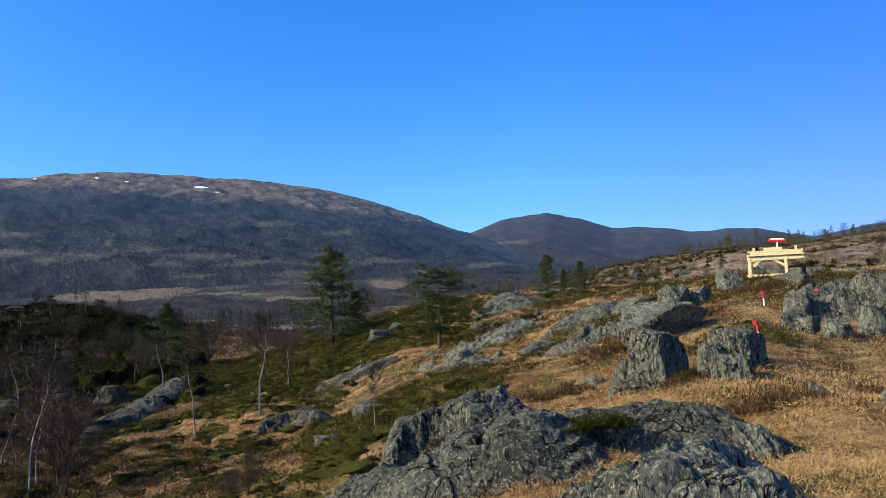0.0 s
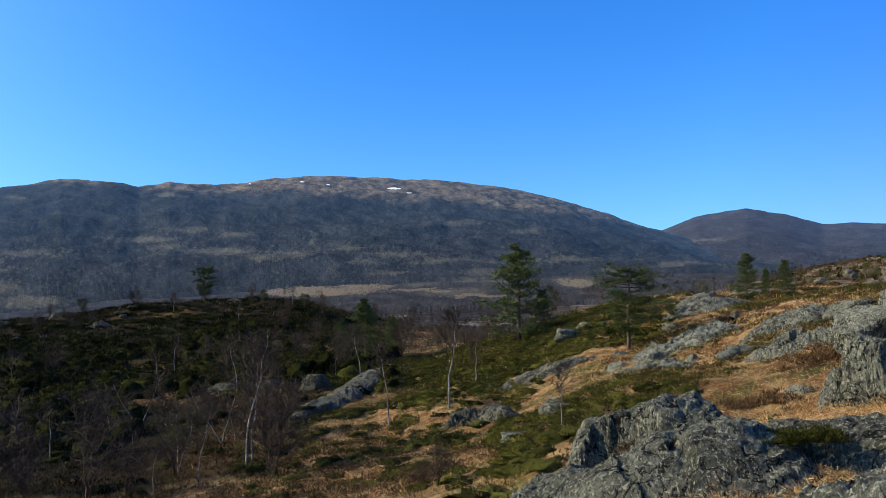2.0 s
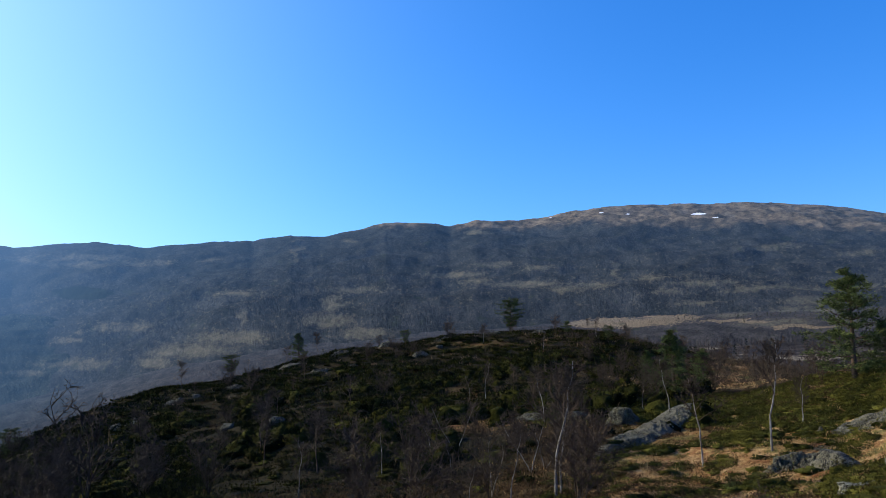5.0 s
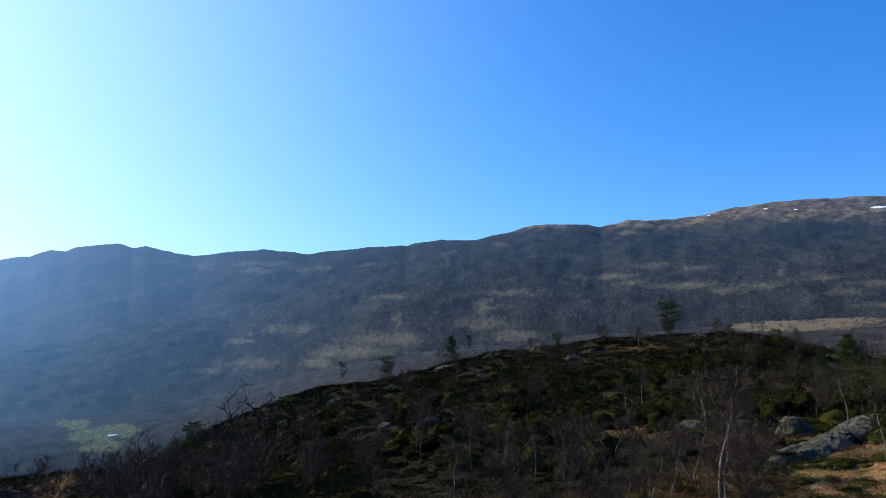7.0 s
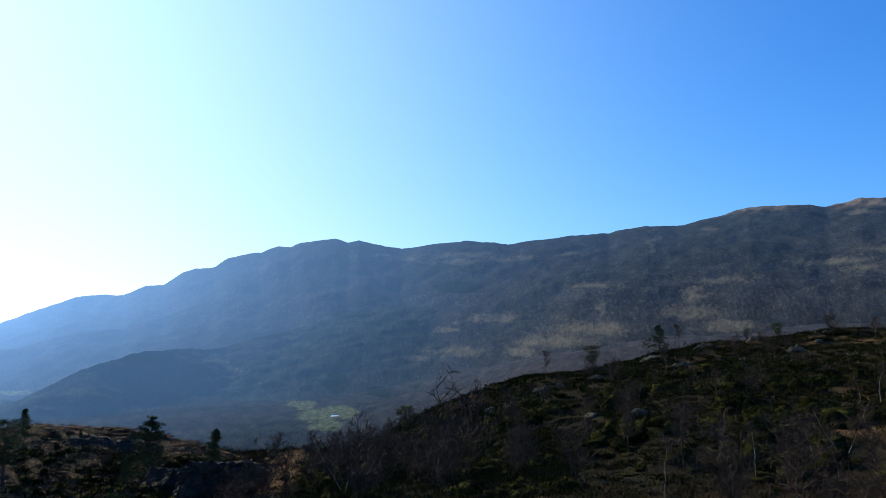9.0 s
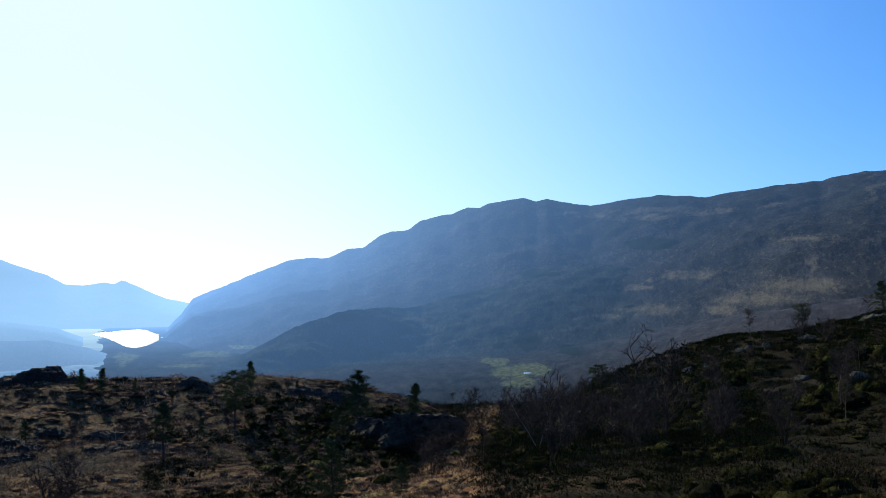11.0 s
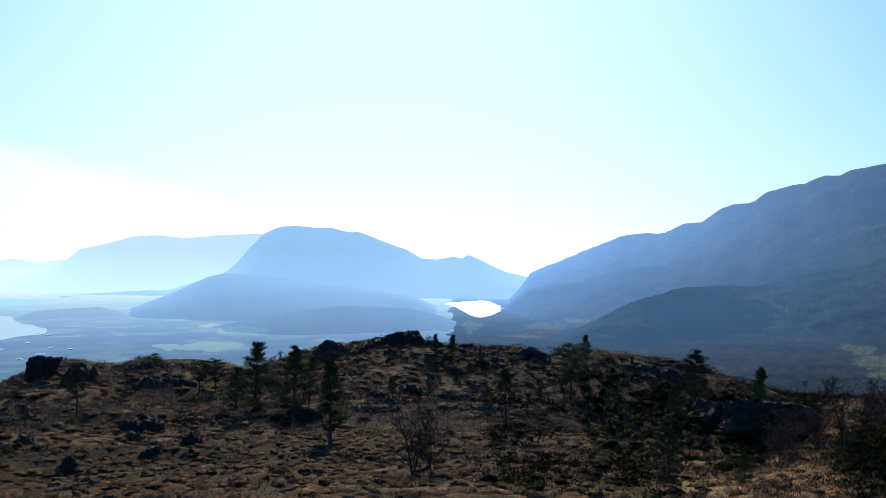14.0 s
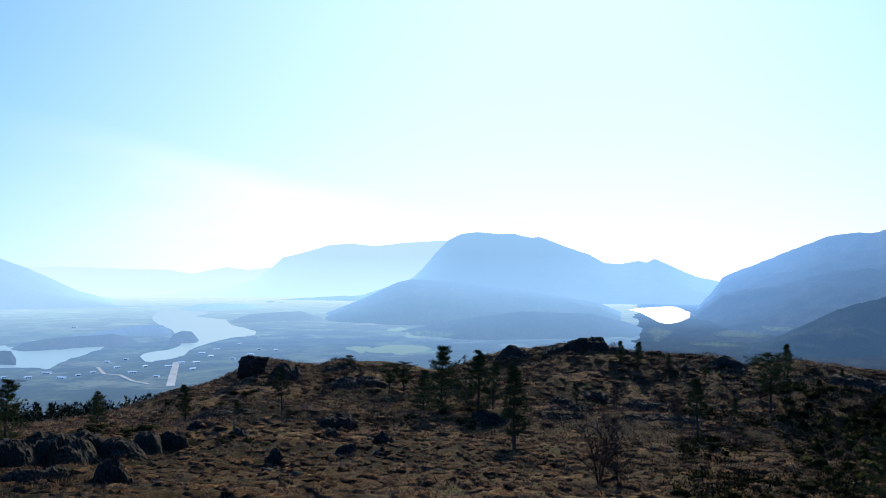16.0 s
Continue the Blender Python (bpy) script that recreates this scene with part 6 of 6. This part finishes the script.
for az, r0, wide in ((-24.3, 10.9, 0.55), (-22.4, 10.6, 0.4), (-10.5, 11.2, 0.5), (-6.5, 11.2, 0.45), (-18.2, 13.0, 0.3), (-22.0, 23.0, 0.7), (-18.5, 20.0, 0.6), (-12.0, 19.0, 0.8), (-8.0, 16.0, 0.7), (-30.5, 13.0, 0.5), (15.0, 17.5, 0.6), (-19.5, 7.3, 0.25), (-17.6, 13.6, 0.3), (-17.3, 13.2, 0.28)):
    g = at(az, r0)
    n = int(70 * wide * wide) + 20
    q = np.column_stack([g.x + rng.normal(0, wide * 0.55, n), g.y + rng.normal(0, wide * 0.55, n), np.zeros(n)])
    q[:, 2] = ground_xy(q[:, 0], q[:, 1])
    pieces.append(bushes(rng, q, rng.uniform(0.1, 0.28, n), rng.uniform(0.05, 0.16, n), 60, np.full(n, 0.04 + r0 * 0.002), 0.9, 0.2))
# the strip in the cleft behind the near slab
f, r = scatter(rng, 70, -7.5, 1.0, 8.98, 9.4)
f[:, 2] += 0.26
pieces.append(bushes(rng, f, rng.uniform(0.06, 0.16, len(f)), rng.uniform(0.10, 0.24, len(f)), 60, np.full(len(f), 0.05), 0.7, 0.22))
pieces += heathery
stuff("heather", "brown heather and bog myrtle on the heath", "shrubs", pieces, HEATHER)

pieces = []
f, r = scatter(rng, 14000, -37, 26, 5.0, 14, lambda x, y: (1 - 0.5 * scrub_cover(x, y)) * np.clip(0.85 + fbm(x * 0.8, y * 0.8, 3, 83), 0.4, 1))
pieces.append(bushes(rng, f, rng.uniform(0.08, 0.22, len(f)), rng.uniform(0.03, 0.10, len(f)), 17, 0.035 + r * 0.0018, 0.1, 0.10))
f, r = scatter(rng, 8000, -37, 4, 4.6, 10)
pieces.append(bushes(rng, f, rng.uniform(0.06, 0.16, len(f)), rng.uniform(0.02, 0.06, len(f)), 18, 0.022 + r * 0.0012, 0.0, 0.10))
f, r = scatter(rng, 21000, -37, 28, 12, 36, lambda x, y: (1 - 0.6 * scrub_cover(x, y)) * np.clip(0.8 + fbm(x * 0.8, y * 0.8, 3, 83), 0.35, 1))
pieces.append(bushes(rng, f, rng.uniform(0.12, 0.32, len(f)), rng.uniform(0.03, 0.11, len(f)), 14, 0.025 + r * 0.0018, 0.0, 0.14))
f, r = scatter(rng, 17000, -37, 34, 28, 80, lambda x, y: (1 - 0.7 * scrub_cover(x, y)) * np.clip(1.1 - 0.12 * np.degrees(np.arctan2(-x, y)), 0.35, 1))
pieces.append(bushes(rng, f, np.full(len(f), 0.22), rng.uniform(0.05, 0.16, len(f)), 9, 0.07 + r * 0.0017, 0.1, 0.16))
f, r = scatter(rng, 9000, 71, 84, 12, 100, gully)
pieces.append(bushes(rng, f, rng.uniform(0.12, 0.32, len(f)), rng.uniform(0.06, 0.18, len(f)), 14, 0.04 + r * 0.0018, 0.2, 0.14))
stuff("dry_grass", "pale dry winter grass in tufts", "grass", pieces, STRAW)
pieces = []
f, r = scatter(rng, 20000, 72, 150, 8, 60, lambda x, y: np.clip(0.75 + fbm(x * 0.5, y * 0.5, 3, 84), 0.25, 1))
pieces.append(bushes(rng, f, rng.uniform(0.12, 0.34, len(f)), rng.uniform(0.05, 0.17, len(f)), 16, 0.035 + r * 0.0017, 0.2, 0.14))
f, r = scatter(rng, 13000, 77, 150, 50, 96)
pieces.append(bushes(rng, f, rng.uniform(0.3, 0.6, len(f)), rng.uniform(0.12, 0.36, len(f)), 11, 0.08 + r * 0.0016, 0.25, 0.16))
f, r = scatter(rng, 900, 22, 76, 24, 130, patchy(0.08, 23, 0.30))
pieces.append(bushes(rng, f, rng.uniform(0.2, 0.5, len(f)), rng.uniform(0.1, 0.3, len(f)), 10, 0.14 + r * 0.0022, 0.8, 0.12))
f, r = scatter(rng, 9000, 72, 150, 9, 97, lambda x, y: 0.25 + 0.75 * (np.degrees(np.arctan2(-x, y)) > 77))
rough = np.clip(0.55 + 0.8 * fbm(f[:, 0] * 0.12, f[:, 1] * 0.12, 3, 87), 0.15, 1.2)
f[:, 2] -= 0.04
hummocks = [domes(rng, f, rng.uniform(0.18, 0.55, len(f)) * (0.5 + r / 75), rng.uniform(0.07, 0.24, len(f)) * rough * (0.28 + np.minimum(r, 130 - r) / 80), 0.5, 5)]
f, r = scatter(rng, 3200, 70, 150, 9, 46)
f[:, 2] -= 0.03
hummocks.append(domes(rng, f, rng.uniform(0.12, 0.32, len(f)), rng.uniform(0.05, 0.15, len(f)), 0.5))
stuff("turf_hummocks", "brown hummocks of turf and withered grass", "turf", hummocks, scrub_material("hummock_turf", (0.018, 0.0105, 0.006), (0.205, 0.127, 0.076), 0.35, 2.0))
stuff("tussock_grass", "brown tussocks of withered grass", "grass", pieces, TUSSOCK)

# bare thickets among the juniper
pieces = []
f, r = scatter(rng, 2000, 25, 80, 22, 122, lambda x, y: off_gully(x, y) * (0.55 + 0.45 * (np.hypot(x, y) < 50)))
pieces.append(bushes(rng, f, rng.uniform(0.4, 1.0, len(f)), rng.uniform(0.25, 0.8, len(f)), 36, 0.18 + r * 0.006, 0.9, 0.026))
f, r = scatter(rng, 900, 4, 24, 56, 150)
pieces.append(bushes(rng, f, rng.uniform(0.5, 1.2, len(f)), rng.uniform(0.6, 1.6, len(f)), 34, 0.3 + r * 0.004, 1.0, 0.026))
f, r = scatter(rng, 260, 76, 128, 42, 86)
pieces.append(bushes(rng, f, rng.uniform(0.3, 0.7, len(f)), rng.uniform(0.3, 0.9, len(f)), 30, 0.4 + r * 0.003, 1.1, 0.02))
stuff("bare_thicket", "leafless grey-brown brushwood among the juniper", "shrubs", pieces, BRUSH)

# woods beyond the heath
pieces = []
f, r = scatter(rng, 14000, -14, 78, 190, 950, patchy(0.012, 29, -0.35))
f[:, 2] -= 0.3
tall = rng.uniform(2.5, 5.5, len(f))
pieces.append(bushes(rng, f, tall * 0.42, tall, 15, 0.8 + r * 0.0011, 1.6, 0.15))
stuff("birch_woods", "leafless birch woods on the valley side", "woods", pieces, BARE_WOOD)
pieces = []
f, r = scatter(rng, 1300, -14, 50, 160, 900, patchy(0.016, 37, 0.0))
tall = rng.uniform(3.0, 7.0, len(f))
for level in range(5):
    g = f + np.column_stack([np.zeros((len(f), 2)), tall * (0.12 + 0.18 * level)])
    pieces.append(bushes(rng, g, tall * 0.22 * (1 - level * 0.19), tall * 0.16, 8, tall * 0.12, 0.3, 0.5))
f, r = scatter(rng, 2600, 128, 153, 190, 300)
tall = rng.uniform(4.0, 8.0, len(f))
for level in range(5):
    g = f + np.column_stack([np.zeros((len(f), 2)), tall * (0.12 + 0.18 * level)])
    pieces.append(bushes(rng, g, tall * 0.22 * (1 - level * 0.19), tall * 0.16, 8, tall * 0.12, 0.3, 0.5))
stuff("conifer_woods", "scattered dark pines and spruces in the valley", "woods", pieces, DARK_WOOD)

# ---- things on the heath ----
def wood_material(name, dark, light):
    m = Mat(name, 0.6, 0.3)
    grain = m.noise(12, 5, 0.6, stretch=(1, 1, 6))
    c = m.ramp(grain, [(0.3, dark), (0.7, light)])
    tone = m.ramp(m.random(), [(0.0, (0.86, 0.86, 0.84)), (1.0, (1.08, 1.06, 1.0))])
    m.base(m.mix(1.0, c, tone, "MULTIPLY"))
    return m.bump(grain, 0.3, 0.01).m


def paint_material(name, colour, roughness=0.5):
    m = Mat(name, roughness, 0.4)
    m.base(m.mix(m.ramp(m.noise(18, 4, 0.6), [(0.45, 0.0), (0.7, 0.35)]), colour, tuple(v * 0.6 for v in colour)))
    return m.m


NEW_WOOD = wood_material("new_timber", (0.52, 0.40, 0.19), (0.78, 0.64, 0.36))
TAR_WOOD = wood_material("dark_timber", (0.02, 0.018, 0.015), (0.06, 0.05, 0.04))
RED_PAINT = paint_material("red_paint", (0.62, 0.025, 0.03))
WHITE_PAINT = paint_material("white_paint", (0.78, 0.76, 0.72))


def beam(size, bevel=0.006):
    bm = bmesh.new()
    bmesh.ops.create_cube(bm, size=1)
    bmesh.ops.scale(bm, vec=size, verts=bm.verts)
    bmesh.ops.bevel(bm, geom=bm.edges[:], offset=bevel, segments=1, affect="EDGES")
    return bm


def placed(ob, x, y, z, rx=0, ry=0, rz=0):
    ob.matrix_basis = pose(x, y, z, rx, ry, rz)
    return ob


bench = new("timber_table")
for x in (-0.76, 0.30):
    for y in (-0.42, 0.42):
        placed(part("leg", beam((0.09, 0.09, 0.66)), NEW_WOOD, bench), x, y, 0.33)
for y in (-0.42, 0.42):
    placed(part("bottom_rail", beam((1.2, 0.045, 0.07)), NEW_WOOD, bench), -0.24, y, 0.07)
    placed(part("top_rail", beam((1.64, 0.045, 0.13)), NEW_WOOD, bench), 0.0, y, 0.60)
    placed(part("brace", beam((0.52, 0.04, 0.07)), NEW_WOOD, bench), -0.52, y + 0.03, 0.47, 0, -32, 0)
    placed(part("brace", beam((0.52, 0.04, 0.07)), NEW_WOOD, bench), 0.08, y + 0.03, 0.47, 0, 32, 0)
for k in range(7):
    placed(part("plank", beam((1.66, 0.135, 0.05)), NEW_WOOD, bench), 0.0, -0.45 + k * 0.15, 0.70)
for k in range(5):
    placed(part("plank", beam((1.5, 0.14, 0.055)), NEW_WOOD, bench), 0.03, -0.36 + k * 0.17, 0.762)
for k in range(4):
    placed(part("plank", beam((1.62, 0.14, 0.05)), NEW_WOOD, bench), 0.0, -0.30 + k * 0.18, 0.822)
placed(part("plank", beam((0.56, 0.2, 0.09)), NEW_WOOD, bench), -0.05, -0.1, 0.90)
for x in (-0.62, 0.62):
    placed(part("post", beam((0.07, 0.07, 0.2)), NEW_WOOD, bench), x, 0.2, 0.88)
g = at(-23.7, 26.4, 0.0)
bench.matrix_world = pose(g.x, g.y, g.z - 0.02, 0, 0, -23.7)
tagged(bench, "fresh yellow timber table stacked with planks", "table")
marker = new("course_marker")
bm = bmesh.new()
bmesh.ops.create_cone(bm, cap_ends=True, segments=10, radius1=0.025, radius2=0.02, depth=0.22)
placed(part("post", bm, WHITE_PAINT, marker), 0, 0, 0.11)
bm = beam((0.52, 0.16, 0.10), 0.03)
placed(part("crossbar", bm, RED_PAINT, marker), 0, 0, 0.24)
placed(part("stripe", beam((0.40, 0.175, 0.045), 0.01), WHITE_PAINT, marker), 0.0, 0, 0.27)
h = bench.matrix_world @ Vector((0.08, 0.05, 0.945))
marker.matrix_world = pose(h.x, h.y, h.z - 0.005, 0, 3, -23.7)
tagged(marker, "red and white sign block standing on the planks", "sign")
frame_stand = new("dark_pallet")
for k in range(4):
    placed(part("slat", beam((0.62, 0.12, 0.04)), TAR_WOOD, frame_stand), 0, -0.3 + 0.2 * k, 0.50)
for x in (-0.26, 0.26):
    placed(part("side", beam((0.06, 0.8, 0.46)), TAR_WOOD, frame_stand), x, 0, 0.24)
g = at(-24.9, 27.4)
frame_stand.matrix_world = pose(g.x, g.y, g.z - 0.01, 0, 0, -20)
tagged(frame_stand, "dark slatted pallet beside the timber table", "pallet")


def stake(az, r, height, lean):
    ob = new("marker_stake")
    for name, z0, z1, material in (("lower_end", 0.0, 0.52, WHITE_PAINT), ("upper_end", 0.52, 1.0, RED_PAINT)):
        bm = bmesh.new()
        bmesh.ops.create_cone(bm, cap_ends=True, segments=8, radius1=0.019, radius2=0.017, depth=(z1 - z0) * height)
        placed(part(name, bm, material, ob), 0, 0, (z0 + z1) / 2 * height)
    bm = beam((0.07, 0.008, 0.07), 0.002)
    placed(part("ribbon", bm, RED_PAINT, ob, "red plastic ribbon"), -0.035, -0.02, height * 0.9, 0, 20, 10)
    g = at(az, r, -0.02)
    ob.matrix_world = pose(g.x, g.y, g.z, 0, lean, az)
    return tagged(ob, "thin stake painted red over white by the path", "stake", "marker stakes")


stake(-22.4, 16.0, 0.47, -7)
stake(-22.8, 20.2, 0.36, -2)
bm = beam((0.06, 0.02, 0.06), 0.004)
dab = part("paint_mark", bm, RED_PAINT)
g = at(-26.1, 19.9)
dab.matrix_world = pose(g.x, g.y, g.z + 0.62, 10, 15, -26)
tagged(dab, "red trail mark on the grey outcrop", "trail mark")

# ---- snow left on the mountain ----
SNOW = paint_material("old_snow", (0.86, 0.88, 0.9), 0.6)


def on_mountain(az, el):
    """The point of the mountain side seen at this bearing and angle."""
    a, e = radians(az), radians(el)
    d = Vector((-math.sin(a) * math.cos(e), math.cos(a) * math.cos(e), math.sin(e)))
    hit, place, normal, _ = WALL.ray_cast(Vector((0, 0, EYE)), d)
    return (place, normal) if hit else (None, None)


for k, (az, el, w, h) in enumerate(((17.7, 9.05, 55, 16), (24.6, 9.55, 18, 10), (22.7, 9.35, 16, 8), (28.4, 9.35, 12, 8), (16.6, 8.7, 20, 5))):
    place, normal = on_mountain(az, el)
    if place is None:
        continue
    rng = np.random.default_rng(k)
    bm = bmesh.new()
    ring = []
    for j in range(18):
        a = j / 18 * 2 * math.pi
        s = rng.uniform(0.7, 1.1)
        ring.append(bm.verts.new((math.cos(a) * w / 2 * s, math.sin(a) * h * s, 0.35 * math.cos(a * 3))))
    bm.faces.new(ring)
    ob = part("snow_patch", bm, SNOW)
    ob.matrix_world = Matrix.Translation(place + normal * 2.5) @ Matrix.Rotation(radians(az), 4, "Z") @ Matrix.Rotation(radians(24), 4, "X")
    tagged(ob, "small patch of old snow on the bare mountain", "snow", "snow patches")

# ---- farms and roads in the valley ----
# white boards and pale roofs carry painted haze as emission, no lamps
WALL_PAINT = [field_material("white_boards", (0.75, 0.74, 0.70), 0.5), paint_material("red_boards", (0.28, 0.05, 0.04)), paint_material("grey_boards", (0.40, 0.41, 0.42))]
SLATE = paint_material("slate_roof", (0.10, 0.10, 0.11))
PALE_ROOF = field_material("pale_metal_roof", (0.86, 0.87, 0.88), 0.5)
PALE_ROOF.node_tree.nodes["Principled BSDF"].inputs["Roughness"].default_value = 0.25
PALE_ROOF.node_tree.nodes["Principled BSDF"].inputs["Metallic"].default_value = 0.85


def house(long, wide, eaves, ridge_height, paint, roof):
    ob = new("house")
    bm = beam((long, wide, eaves), 0.02)
    placed(part("wall", bm, paint, ob), 0, 0, eaves / 2)
    bm = bmesh.new()
    o = 0.5
    a = [bm.verts.new((sx * (long / 2 + o), sy * (wide / 2 + o), eaves - 0.2)) for sx in (-1, 1) for sy in (-1, 1)]
    t = [bm.verts.new((sx * (long / 2 + o), 0, ridge_height)) for sx in (-1, 1)]
    bm.faces.new((a[0], a[2], t[1], t[0]))
    bm.faces.new((a[1], t[0], t[1], a[3]))
    bm.faces.new((a[0], t[0], a[1]))
    bm.faces.new((a[2], a[3], t[1]))
    bm.faces.new((a[0], a[1], a[3], a[2]))
    bmesh.ops.recalc_face_normals(bm, faces=bm.faces)
    part("roof", bm, roof, ob)
    for k in range(3):
        placed(part("window", beam((1.3, 0.1, 1.3), 0.02), SLATE, ob), (k - 1) * long * 0.3, -wide / 2 - 0.03, eaves * 0.55)
    return ob


HOUSES = [house(5.6, 4.4, 2.2, 3.0, WALL_PAINT[0], PALE_ROOF), house(7.2, 4.8, 2.2, 3.0, WALL_PAINT[0], PALE_ROOF), house(9.6, 5.6, 2.2, 3.0, WALL_PAINT[0], PALE_ROOF), house(4.8, 4, 2.2, 3.0, WALL_PAINT[0], PALE_ROOF)]
rng = np.random.default_rng(31)
SITES = [(142.6, 7.15), (141.6, 7.05), (140.7, 6.9), (139.8, 6.15), (138.6, 6.0), (137.4, 6.6), (135.0, 6.4), (133.0, 6.0), (131.4, 6.2), (130.2, 5.9), (143.5, 6.75), (136.6, 7.35), (134.2, 6.9), (131.0, 5.1), (129.6, 5.5),
         (132.6, 5.5), (134.0, 6.4), (138.2, 7.0), (144.6, 7.0), (128.4, 5.6), (146.0, 6.9), (141.9, 3.7), (130.4, 4.55), (129.8, 4.6), (139.2, 6.6), (133.6, 5.75), (135.8, 6.65)]
seen_house = set()
for k, (az, el) in enumerate(SITES):
    r = 126.5 / math.tan(radians(el))
    g = at(az, r)
    kind = int(rng.integers(0, 4)) if k != 21 else 2
    m = pose(g.x, g.y, g.z + 2.1, 0, 0, az + rng.uniform(-40, 40))
    if kind in seen_house:
        ob = copy_thing(HOUSES[kind], m)
    else:
        seen_house.add(kind)
        ob = HOUSES[kind]
        ob.matrix_basis = m
    tagged(ob, ("white wooden farmhouse with a pale roof", "white barn with a pale metal roof", "long white farm building with a pale roof", "small white house with a pale roof")[kind], "house", "houses in the valley")
g = at(71.2, 1080)
farm = copy_thing(HOUSES[2], pose(g.x, g.y, g.z + 1.2, 0, 0, 60))
tagged(farm, "grey farm shed beside the green meadow", "house")


def road(name, label, line, width, material):
    """line: corners of bearing and angle below the horizon, on the valley floor."""
    pts = []
    for (a0, e0), (a1, e1) in zip(line[:-1], line[1:]):
        for s in np.linspace(0, 1, 12, endpoint=False):
            az, r = a0 + (a1 - a0) * s, 126.5 / math.tan(radians(e0 + (e1 - e0) * s))
            g = at(az, r, 3.2)
            pts.append((g.x, g.y, g.z))
    p = np.array(pts)
    d = np.gradient(p, axis=0)
    side = np.column_stack([-d[:, 1], d[:, 0], np.zeros(len(d))])
    side = unit_rows(side) * width / 2
    x, y, z = (np.stack([(p - side)[:, k], (p + side)[:, k]]) for k in range(3))
    return tagged(grid_mesh(name, x, y, z, material), label, "road", kind="structure")


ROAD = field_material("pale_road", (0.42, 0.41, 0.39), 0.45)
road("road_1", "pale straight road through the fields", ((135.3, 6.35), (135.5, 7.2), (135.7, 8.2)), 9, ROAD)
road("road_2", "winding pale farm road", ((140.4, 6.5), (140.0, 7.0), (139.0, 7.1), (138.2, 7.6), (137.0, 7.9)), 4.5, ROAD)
